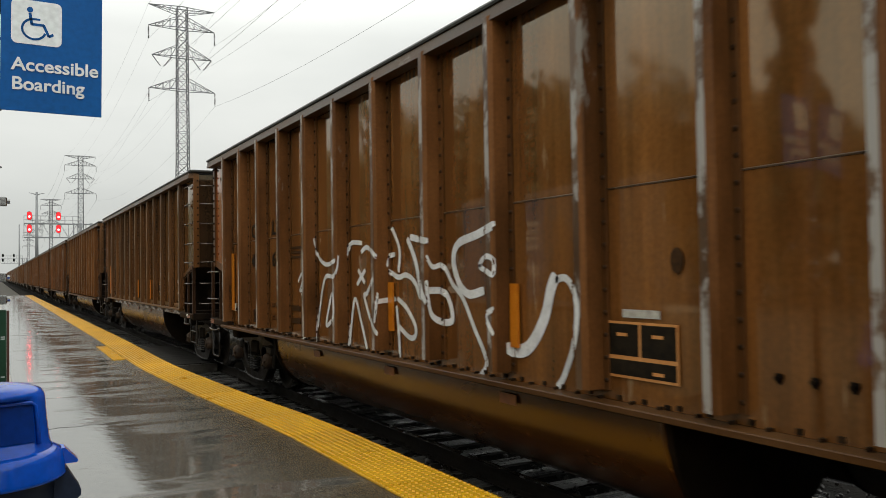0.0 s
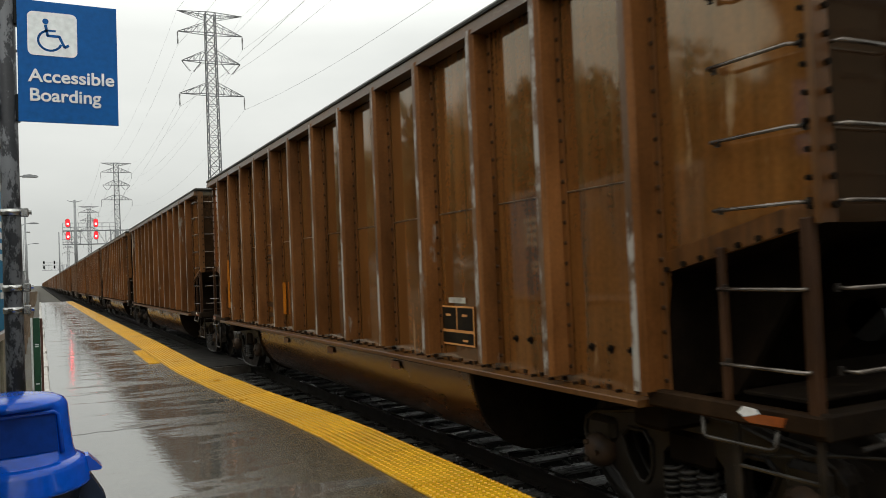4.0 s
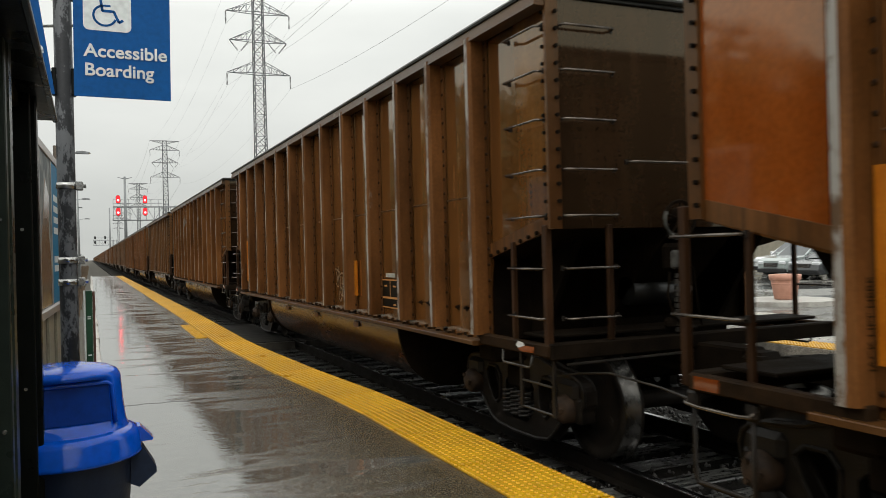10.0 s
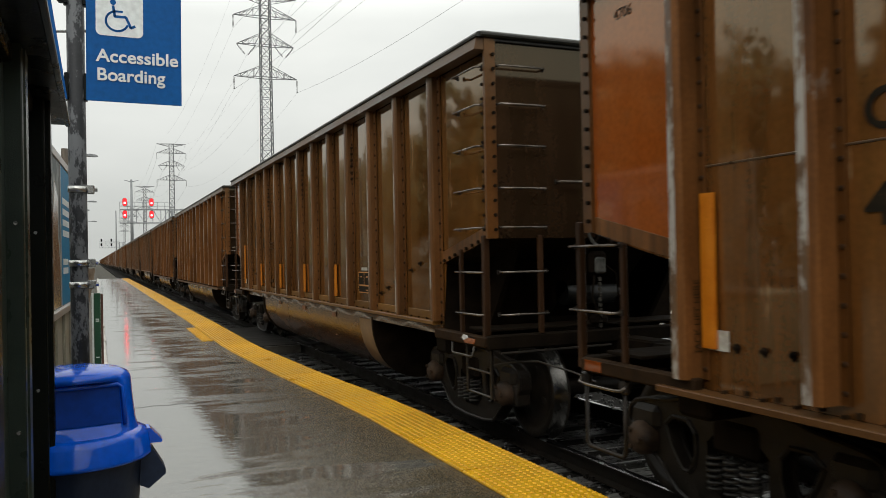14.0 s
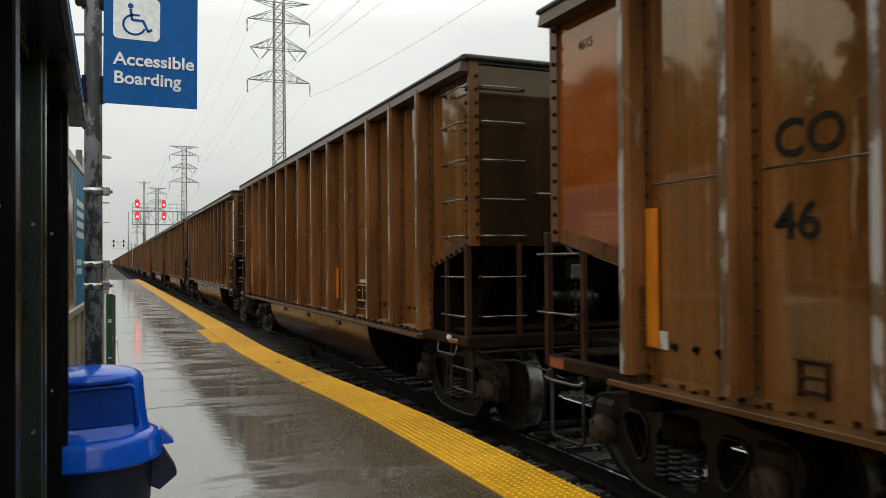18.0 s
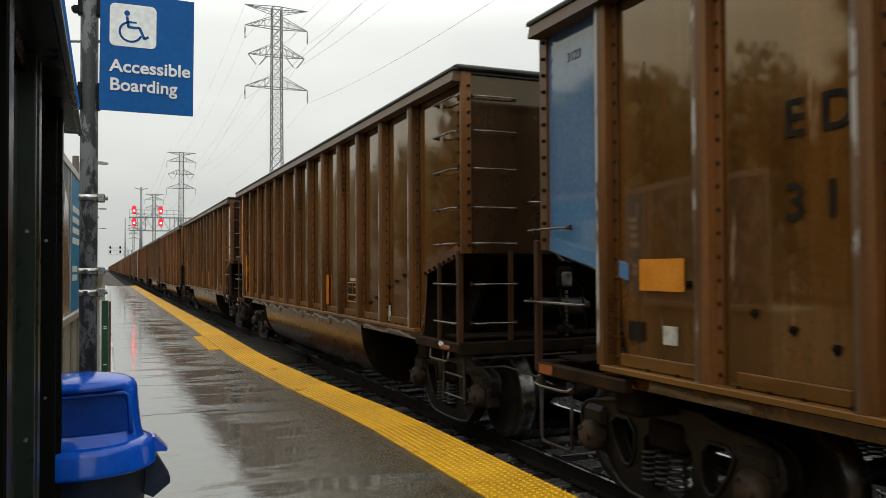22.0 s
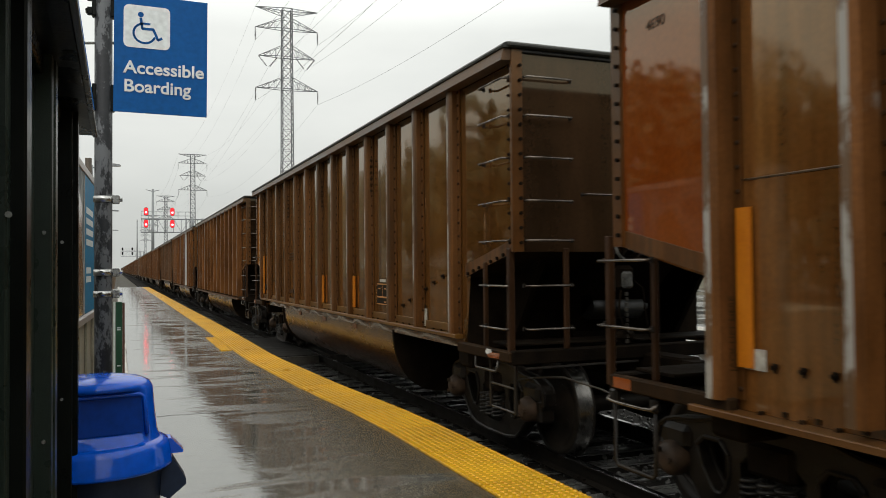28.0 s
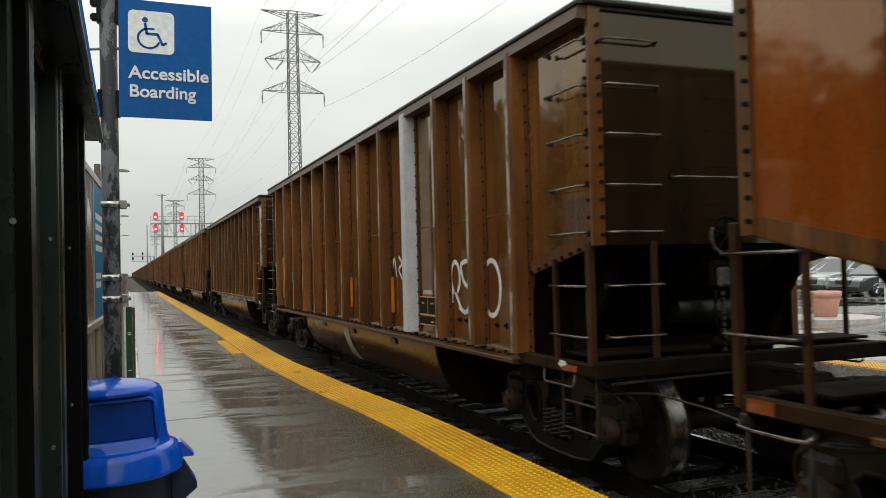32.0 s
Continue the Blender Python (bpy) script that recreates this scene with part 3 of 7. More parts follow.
def path_rod(bm, pts, r, n=6, mi=0):
    """One unbroken round bar bent through the points."""
    pts = [Vector(p) for p in pts]
    rings = []
    u = (pts[1] - pts[0]).normalized().orthogonal().normalized()
    for i, p in enumerate(pts):
        a, b = pts[max(i - 1, 0)], pts[min(i + 1, len(pts) - 1)]
        d = (b - a).normalized()
        u = (u - d * u.dot(d)).normalized()
        w = d.cross(u)
        rings.append([bm.verts.new(p + (u * math.cos(2 * math.pi * k / n) + w * math.sin(2 * math.pi * k / n)) * r) for k in range(n)])
    for ra, rb in zip(rings, rings[1:]):
        for k in range(n):
            f = bm.faces.new((ra[k], ra[(k + 1) % n], rb[(k + 1) % n], rb[k]))
            f.material_index, f.smooth = mi, True
    bm.faces.new(rings[0][::-1]).material_index = mi
    bm.faces.new(rings[-1]).material_index = mi


def lathe(bm, prof, n=24, centre=(0, 0, 0), axis="z", mi=0, closed=False):
    """Turn a profile of (radius, height) pairs about an axis."""
    c = Vector(centre)
    rings = []
    for r, h in prof:
        ring = []
        for i in range(n):
            t = 2 * math.pi * i / n
            if axis == "z":
                p = (r * math.cos(t), r * math.sin(t), h)
            else:
                p = (h, r * math.cos(t), r * math.sin(t))
            ring.append(bm.verts.new(c + Vector(p)))
        rings.append(ring)
    for ra, rb in zip(rings, rings[1:]):
        for i in range(n):
            f = bm.faces.new((ra[i], ra[(i + 1) % n], rb[(i + 1) % n], rb[i]))
            f.smooth, f.material_index = True, mi
    if closed:
        bm.faces.new(rings[0][::-1]).material_index = mi
        bm.faces.new(rings[-1]).material_index = mi


def mesh_of(name, bm, mats):
    bmesh.ops.recalc_face_normals(bm, faces=bm.faces)
    me = bpy.data.meshes.new(name)
    bm.to_mesh(me)
    bm.free()
    for m in mats if isinstance(mats, (list, tuple)) else [mats]:
        me.materials.append(m)
    return me


def part(name, bm, mats, parent, label="", at=None):
    """A bmesh, or a mesh made before, as one object under a thing or a part."""
    me = mesh_of(name, bm, mats) if isinstance(bm, bmesh.types.BMesh) else bm
    ob = new(name, me)
    ob.parent = parent
    if at is not None:
        ob.matrix_basis = at
    return tagged(ob, label) if label else ob


def thing(name, label, category, at=None, group="", kind=""):
    ob = new(name)
    ob.empty_display_size = 0.2
    if at is not None:
        ob.matrix_basis = at
    return tagged(ob, label, category, group, kind)


def solid(name, bm, mats, label, category, at=None, group="", kind=""):
    ob = new(name, mesh_of(name, bm, mats))
    if at is not None:
        ob.matrix_basis = at
    return tagged(ob, label, category, group, kind)


def letters(words, size, thick=0.002, bold=0.018):
    """A mesh of words in the built-in font, in the x, y plane from its left end."""
    cu = bpy.data.curves.new("words", "FONT")
    cu.body, cu.size, cu.extrude, cu.offset = words, size, thick, size * bold
    ob = bpy.data.objects.new("words", cu)
    scene.collection.objects.link(ob)
    bpy.context.view_layer.update()
    me = bpy.data.meshes.new_from_object(ob.evaluated_get(bpy.context.evaluated_depsgraph_get()))
    bpy.data.objects.remove(ob)
    me.name = "lettering"
    return me


# ---------------------------------------------------------------- ground, platform, tracks
TRACK = 4.75      # centre of the freight track
RAIL_Z = -0.20    # top of rail; the platform surface is 0
TRACK_2 = 8.35


def ground():
    bm = bmesh.new()
    xs = [-3000, -300, -60, -12, -2.6, 2.0, 14.4, 60, 300, 3000]
    ys = [-1500, -100, -20, 20, 60, 120, 400, 4000]
    grid = [[bm.verts.new((x, y, -0.62)) for y in ys] for x in xs]
    for i in range(len(xs) - 1):
        for j in range(len(ys) - 1):
            bm.faces.new((grid[i][j], grid[i + 1][j], grid[i + 1][j + 1], grid[i][j + 1]))
    solid("ground", bm, M_GROUND, "flat brown weedy ground beside the railway", "ground", kind="structure")
    # ground level with the platform, on its land side
    bm = bmesh.new()
    prism(bm, [(-80, -0.7), (-0.02, -0.7), (-0.02, -0.03), (-80, -0.05)], "y", -60, 420)
    solid("verge", bm, M_GROUND, "damp brown gravelly verge behind the platform", "ground", kind="structure")


# outer edge of the platform: x at each y
EDGE = [(-14.0, 3.05), (8.3, 3.05), (10.9, 2.86), (15.0, 2.70), (22.0, 2.77), (84.0, 2.80)]


def edge_x(y):
    for (y0, x0), (y1, x1) in zip(EDGE, EDGE[1:]):
        if y0 <= y <= y1:
            return x0 + (x1 - x0) * (y - y0) / (y1 - y0)
    return EDGE[-1][1]


def platform():
    bm = bmesh.new()
    ys = sorted(set([e[0] for e in EDGE] + [-14 + 2.45 * i for i in range(41)]))
    ys = [y for y in ys if y <= 84]
    top, side, low = [], [], []
    for y in ys:
        top.append((bm.verts.new((-0.02, y, 0)), bm.verts.new((edge_x(y), y, 0))))
        low.append((bm.verts.new((-0.02, y, -0.6)), bm.verts.new((edge_x(y), y, -0.6))))
    for i in range(len(ys) - 1):
        bm.faces.new((top[i][0], top[i][1], top[i + 1][1], top[i + 1][0]))
        bm.faces.new((top[i][1], low[i][1], low[i + 1][1], top[i + 1][1]))
        bm.faces.new((top[i][0], top[i + 1][0], low[i + 1][0], low[i][0]))
    bm.faces.new((top[0][0], low[0][0], low[0][1], top[0][1]))
    bm.faces.new((top[-1][0], top[-1][1], low[-1][1], low[-1][0]))
    ob = solid("platform", bm, M_PLATFORM, "rain-wet dark asphalt platform with shallow puddles", "platform", kind="structure")
    # tarred joints across the surface
    for y in (9.55, 12.9, 17.8, 24.1, 31.0, 39.5, 50.0):
        bm = bmesh.new()
        rng = random.Random(int(y * 10))
        n = 14
        x0, x1 = 0.25, edge_x(y) - 0.75
        pts = [(x0 + (x1 - x0) * i / n, y + rng.uniform(-0.05, 0.05)) for i in range(n + 1)]
        for (xa, ya), (xb, yb) in zip(pts, pts[1:]):
            quad(bm, (xa, ya - 0.008, 0.0025), (xb, yb - 0.008, 0.0025), (xb, yb + 0.008, 0.0025), (xa, ya + 0.008, 0.0025))
        part("crack", bm, M_STENCIL, ob)
    return ob


def tactile_mesh(w, l):
    """A panel of truncated domes, lying from x=-w to 0 and y=0 to l."""
    verts, faces = [], []

    def frustum(cx, cy, r0, r1, h, n=6):
        b = len(verts)
        for r, z in ((r0, 0.012), (r1, 0.012 + h)):
            for i in range(n):
                t = 2 * math.pi * (i + 0.5) / n
                verts.append((cx + r * math.cos(t), cy + r * math.sin(t), z))
        for i in range(n):
            faces.append((b + i, b + (i + 1) % n, b + n + (i + 1) % n, b + n + i))
        faces.append(tuple(b + n + i for i in range(n)))

    g = 0.012
    verts += [(-w + g, g, 0.0), (-g, g, 0.0), (-g, l - g, 0.0), (-w + g, l - g, 0.0),
              (-w + g, g, 0.012), (-g, g, 0.012), (-g, l - g, 0.012), (-w + g, l - g, 0.012)]
    faces += [(4, 5, 6, 7), (0, 1, 5, 4), (1, 2, 6, 5), (2, 3, 7, 6), (3, 0, 4, 7)]
    nx, ny = 10, int(l / 0.0605)
    for i in range(nx):
        for j in range(ny):
            frustum(-w + w * (i + 0.5) / nx, l * (j + 0.5) / ny, 0.019, 0.011, 0.008)
    me = bpy.data.meshes.new("tactile_panel")
    me.from_pydata(verts, [], faces)
    me.materials.append(M_TACTILE)
    return me


def tactile_strip(platform_ob):
    w, l = 0.61, 1.13
    me = tactile_mesh(w, l)
    y = -9.2
    strip = thing("tactile_strip", "strip of yellow domed warning panels along the platform edge", "tactile paving", kind="structure")
    while y < 82.5:
        x0, x1 = edge_x(y), edge_x(y + l)
        ang = math.degrees(math.atan2(x1 - x0, l))
        part("tactile_panel", me, None, strip, at=pose(x0 - 0.005, y, 0.002, 0, 0, -ang))
        y += l
    for yy in (16.7, 17.83, 18.96):
        ob = part("tactile_panel", me, None, strip, at=pose(edge_x(yy) - 0.615, yy, 0.001))
        ob.scale = (0.36, 0.99, 1)
    return strip


def curb():
    kerb = thing("curb", "broken pale stone curb along the land side of the platform", "curb", kind="structure")
    rng = random.Random(4)
    y = 7.0
    while y < 84:
        l = rng.uniform(0.8, 1.5) if y < 40 else 3.0
        bm = bmesh.new()
        bevel_box(bm, -0.02 + rng.uniform(-0.02, 0.02), 0.11 + rng.uniform(-0.025, 0.025), y + 0.015, y + l - 0.015, -0.2, 0.045 + rng.uniform(-0.012, 0.015), 0.012)
        part("stone", bm, M_CURB, kerb)
        y += l


def rail_mesh(y0, y1):
    bm = bmesh.new()
    prof = [(-0.07, -0.16), (0.07, -0.16), (0.07, -0.147), (0.012, -0.13), (0.012, -0.035), (0.036, -0.028), (0.036, -0.010), (0.026, 0),
            (-0.026, 0), (-0.036, -0.010), (-0.036, -0.028), (-0.012, -0.035), (-0.012, -0.13), (-0.07, -0.147)]
    prism(bm, prof, "y", y0, y1)
    for f in bm.faces:
        if f.calc_center_median().z > -0.007 and abs(f.normal.y) < 0.5:
            f.material_index = 1
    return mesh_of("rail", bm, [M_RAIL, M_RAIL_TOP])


def track(cx, name, words, n_ties):
    bed = thing(name, words, "track", at=pose(cx, 0, RAIL_Z), kind="structure")
    me = rail_mesh(-40, 900)
    for s in (-1, 1):
        part("rail", me, None, bed, "steel rail with a polished wet head", at=pose(s * 0.7535, 0, 0))
    rng = random.Random(int(cx * 10))
    ties = []
    for v in range(4):
        bm = bmesh.new()
        bevel_box(bm, -1.3, 1.3, -0.115, 0.115, -0.34, -0.178, 0.012)
        cuts = [-0.112] + sorted(rng.uniform(-0.09, 0.09) for _ in range(6)) + [0.112]
        for a, b in zip(cuts, cuts[1:]):
            if b - a < 0.008:
                continue
            for x0, x1 in zip((-1.29, -0.45, 0.35), (-0.45, 0.35, 1.29)):
                h, lean = -0.168 + rng.uniform(-0.007, 0.003), rng.uniform(-0.14, 0.14) * (b - a)
                e0, e1 = x0 + rng.uniform(-0.1, 0.1), x1 + rng.uniform(-0.1, 0.1)
                quad(bm, (e0, a, h - lean), (e1, a + rng.uniform(0, 0.004), h - lean), (e1, b, h + lean), (e0, b - 0.003, h + lean))
        ties.append(mesh_of("tie", bm, M_TIE))
    bm = bmesh.new()
    box(bm, -0.1, 0.1, -0.08, 0.08, -0.168, -0.155)
    for sx in (-0.055, 0.055):
        for sy in (-0.05, 0.05):
            box(bm, sx * 1.5 - 0.012, sx * 1.5 + 0.012, sy - 0.012, sy + 0.012, -0.16, -0.13)
    plate = mesh_of("tie_plate", bm, M_RAIL)
    for i in range(n_ties):
        y = -3 + 0.53 * i
        t = part("tie", ties[i % 4], None, bed, at=pose(rng.uniform(-0.04, 0.04), y + rng.uniform(-0.03, 0.03), rng.uniform(-0.006, 0.004), 0, 0, rng.uniform(-0.7, 0.7)))
        if y < 22:
            for s in (-1, 1):
                part("tie_plate", plate, None, t, at=pose(s * 0.7535, 0, 0))


def ballast():
    bm = bmesh.new()
    prism(bm, [(2.55, -0.62), (2.55, -0.44), (3.3, -0.43), (3.6, -0.40), (6.0, -0.40), (6.5, -0.44), (7.0, -0.40), (9.7, -0.40), (10.05, -0.45), (10.05, -0.62)], "y", -60, 1500)
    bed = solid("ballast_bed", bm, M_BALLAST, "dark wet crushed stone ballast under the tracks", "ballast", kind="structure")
    rng = random.Random(9)
    shapes = []
    for s in range(6):
        b = bmesh.new()
        bmesh.ops.create_icosphere(b, subdivisions=1, radius=1.0)
        pts = [Vector((v.co.x * rng.uniform(0.7, 1.2), v.co.y * rng.uniform(0.6, 1.1), v.co.z * rng.uniform(0.5, 0.9))) for v in b.verts]
        shapes.append((pts, [[v.index for v in f.verts] for f in b.faces]))
        b.free()
    verts, faces = [], []
    for i in range(9000):
        y = 2.2 + 24 * (rng.random() ** 1.6)
        x = rng.choice((rng.uniform(2.75, 3.5), rng.uniform(3.4, 6.4), rng.uniform(6.2, 10.0)))
        r = rng.uniform(0.018, 0.036)
        rot = Euler((rng.uniform(0, 6), rng.uniform(0, 6), rng.uniform(0, 6))).to_matrix()
        pts, fs = shapes[i % 6]
        o, b = Vector((x, y, -0.40 + rng.uniform(-0.01, 0.03))), len(verts)
        verts += [tuple(o + rot @ (p * r)) for p in pts]
        faces += [tuple(b + k for k in f) for f in fs]
    me = bpy.data.meshes.new("stones")
    me.from_pydata(verts, [], faces)
    me.materials.append(M_STONE)
    ob = new("stones", me)
    ob.parent = bed
    tagged(ob, "loose wet grey stones", kind="stuff")


def crossing():
    walkway = thing("track_crossing", "wet dark rubber panels of a foot crossing between the rails", "crossing", kind="structure")
    for x0, x1 in ((2.86, 3.9), (4.12, 5.38), (5.62, 7.5), (7.72, 8.98), (9.2, 9.98)):
        n = max(1, round((x1 - x0) / 1.3))
        for i in range(n):
            a, b = x0 + (x1 - x0) * i / n, x0 + (x1 - x0) * (i + 1) / n
            bm = bmesh.new()
            bevel_box(bm, a + 0.005, b - 0.005, 16.9, 21.7, -0.36, -0.195 if x0 > 3 else -0.185, 0.01)
            part("panel", bm, M_CROSS, walkway)
            bm = bmesh.new()
            box(bm, a + 0.005, b - 0.005, 16.80, 16.896, -0.36, -0.2)
            part("edge_strip", bm, M_IRON, walkway, "wet steel edge of the crossing panel")


def far_side():
    bm = bmesh.new()
    prism(bm, [(10.02, -0.6), (14.4, -0.6), (14.4, 0.0), (10.02, 0.0)], "y", -30, 84)
    solid("far_platform", bm, M_FAR_PLATFORM, "wet grey concrete platform across the tracks", "platform", kind="structure")
    strip = thing("tactile_strip", "yellow warning panels along the far platform edge", "tactile paving", kind="structure")
    me = tactile_mesh(0.61, 1.13)
    for i in range(36):
        part("tactile_panel", me, None, strip, at=pose(10.04, -2 + 1.13 * i, 0.002, 0, 0, 180) @ pose(0, -1.13, 0))
    bm = bmesh.new()
    prism(bm, [(14.4, -0.6), (90, -0.6), (90, -0.02), (14.4, -0.02)], "y", -40, 140)
    solid("parking_lot", bm, M_LOT, "rain-wet asphalt parking lot across the tracks", "parking lot", kind="structure")
    bm = bmesh.new()
    n = 20
    prism(bm, [(17.0 + 1.3 * math.cos(2 * math.pi * i / n), 16.1 + 1.3 * math.sin(2 * math.pi * i / n)) for i in range(n)], "z", -0.02, 0.1)
    solid("traffic_island", bm, M_CURB, "round pale concrete island in the parking lot", "curb", kind="structure")


# ---------------------------------------------------------------- coal cars
CAR = 16.0        # distance from car to car
BODY = 14.4       # length of the body, from its near corner to its far one
HALF = 1.47       # half width over the side sheets
OUT = 1.62        # half width over the ribs
TOP, SILL = 3.78, 1.0
RIBS = [1.18, 2.13, 3.07, 4.12, 5.17, 6.24, 7.30, 8.36, 9.36, 10.36, 11.34, 12.31, 13.28]
RIBS_RAISED = [1.37, 2.45, 3.46, 4.46, 5.43, 6.41, 7.40, 8.39, 9.38, 10.39, 11.35, 12.46, 13.49]
RIBS_OTHER = [y - 0.14 for y in RIBS_RAISED]


def bowed_sheet(bm, ribs):
    """The platform side of the tub: the load has bowed each sheet outward between its ribs, more at mid-height."""
    top = TOP + 0.03
    def low(y):
        return 1.97 - 0.24 * y / 1.15 if y < 1.149 else 1.97 - 0.25 * (BODY - y) / 1.1 if y > BODY - 1.099 else SILL
    stops = [0.0, 1.15] + [r for r in ribs if 1.2 < r < BODY - 1.15] + [BODY - 1.1, BODY]
    for k, (a, b) in enumerate(zip(stops, stops[1:])):
        n = 10 if 0.5 < b - a else 2
        amp = 0.0 if n == 2 else 0.0065 * (0.7 + 0.6 * ((k * 37) % 10) / 10)
        tilt = 0.006 * (((k * 53) % 10) / 10 - 0.5)
        cols = []
        for i in range(n + 1):
            u = i / n
            y = a + (b - a) * u
            z0 = low(min(max(y, a + 1e-5), b - 1e-5)) if k in (0, len(stops) - 2) else SILL
            col = []
            for j in range(9):
                v = j / 8
                out = (amp * math.sin(math.pi * u) + tilt * (u - 0.5) * 4 * u * (1 - u)) * (0.55 + 0.45 * math.sin(math.pi * v))
                col.append(bm.verts.new((-HALF + 0.008 - out, y, z0 + (top - z0) * v)))
            cols.append(col)
        for ca, cb in zip(cols, cols[1:]):
            for j in range(8):
                bm.faces.new((ca[j], ca[j + 1], cb[j + 1], cb[j])).smooth = True


def body_mesh(sheet, ribs):
    bm = bmesh.new()
    prof = [(0.0, TOP + 0.03), (0.0, 1.97), (1.15, 1.73), (1.15, SILL), (BODY - 1.1, SILL), (BODY - 1.1, 1.72), (BODY, 1.97), (BODY, TOP + 0.03)]
    n = len(prof)
    left, right = [bm.verts.new((-HALF + 0.008, y, z)) for y, z in prof], [bm.verts.new((HALF, y, z)) for y, z in prof]
    bowed_sheet(bm, ribs)
    bm.faces.new(right[::-1])
    for i in range(n - 1):
        f = bm.faces.new((left[i], right[i], right[i + 1], left[i + 1]))
        # slope undersides and recessed end walls take the shade-dark colour
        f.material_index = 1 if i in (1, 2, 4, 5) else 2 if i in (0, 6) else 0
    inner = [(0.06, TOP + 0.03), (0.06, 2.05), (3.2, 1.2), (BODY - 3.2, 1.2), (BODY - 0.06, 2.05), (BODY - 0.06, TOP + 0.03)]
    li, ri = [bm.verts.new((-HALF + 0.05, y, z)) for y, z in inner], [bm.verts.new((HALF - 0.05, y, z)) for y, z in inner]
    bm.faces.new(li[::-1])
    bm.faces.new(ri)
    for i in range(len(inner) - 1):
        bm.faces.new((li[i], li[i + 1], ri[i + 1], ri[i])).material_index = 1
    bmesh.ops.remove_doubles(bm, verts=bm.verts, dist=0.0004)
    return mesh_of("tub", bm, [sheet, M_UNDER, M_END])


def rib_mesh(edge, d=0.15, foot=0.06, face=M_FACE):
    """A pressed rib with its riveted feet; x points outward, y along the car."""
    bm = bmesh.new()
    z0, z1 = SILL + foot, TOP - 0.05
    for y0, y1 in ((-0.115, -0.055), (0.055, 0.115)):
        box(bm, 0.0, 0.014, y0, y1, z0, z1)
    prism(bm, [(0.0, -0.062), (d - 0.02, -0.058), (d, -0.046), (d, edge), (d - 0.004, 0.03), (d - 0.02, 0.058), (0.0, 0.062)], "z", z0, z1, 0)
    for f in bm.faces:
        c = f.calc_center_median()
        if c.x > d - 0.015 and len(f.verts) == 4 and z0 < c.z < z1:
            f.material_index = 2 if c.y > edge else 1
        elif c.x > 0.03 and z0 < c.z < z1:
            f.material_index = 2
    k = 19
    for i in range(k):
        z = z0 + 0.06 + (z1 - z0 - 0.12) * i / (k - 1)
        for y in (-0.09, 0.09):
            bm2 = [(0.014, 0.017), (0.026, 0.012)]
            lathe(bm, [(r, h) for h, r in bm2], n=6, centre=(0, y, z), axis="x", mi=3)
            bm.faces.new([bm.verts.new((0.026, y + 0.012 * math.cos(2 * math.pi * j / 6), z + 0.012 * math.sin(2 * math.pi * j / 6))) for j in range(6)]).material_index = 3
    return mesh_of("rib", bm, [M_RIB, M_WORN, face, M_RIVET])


def trough_profile(a, b, n):
    """Upright sides that turn in to a round bottom."""
    out = []
    for i in range(n + 1):
        t = math.pi * (1 + i / n)
        c, q = math.cos(t), math.sin(t)
        out.append((a * math.copysign(abs(c) ** 0.82, c), SILL + 0.03 - (b + 0.05) * abs(q) ** 0.92))
    return out


def tub_mesh():
    """One of the two round-bottomed troughs between the trucks."""
    bm = bmesh.new()
    n, a, b = 22, 0.73, 0.76
    rings = []
    for y in (3.55, 3.62, 5.0, 7.0, 9.0, 10.95, 11.02):
        rings.append([bm.verts.new((x, y, z)) for x, z in trough_profile(a, b, n)])
    for ra, rb in zip(rings, rings[1:]):
        for i in range(n):
            bm.faces.new((ra[i], ra[i + 1], rb[i + 1], rb[i])).smooth = True
    bm.faces.new(rings[0]).material_index = 1
    bm.faces.new(rings[-1][::-1]).material_index = 1
    # rim flange round each end
    for y0, y1 in ((3.5, 3.55), (11.02, 11.07)):
        pts = trough_profile(1.03 * a, 1.03 * b, n)
        prism(bm, pts, "y", y0, y1, 1)
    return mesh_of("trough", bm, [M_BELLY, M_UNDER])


def smooth_loop(pts, steps=3):
    """Round off a closed outline by cutting its corners again and again."""
    for _ in range(steps - 1):
        out = []
        for (a, b), (c, d) in zip(pts, pts[1:] + pts[:1]):
            out += [(a * 0.75 + c * 0.25, b * 0.75 + d * 0.25), (a * 0.25 + c * 0.75, b * 0.25 + d * 0.75)]
        pts = out
    return pts


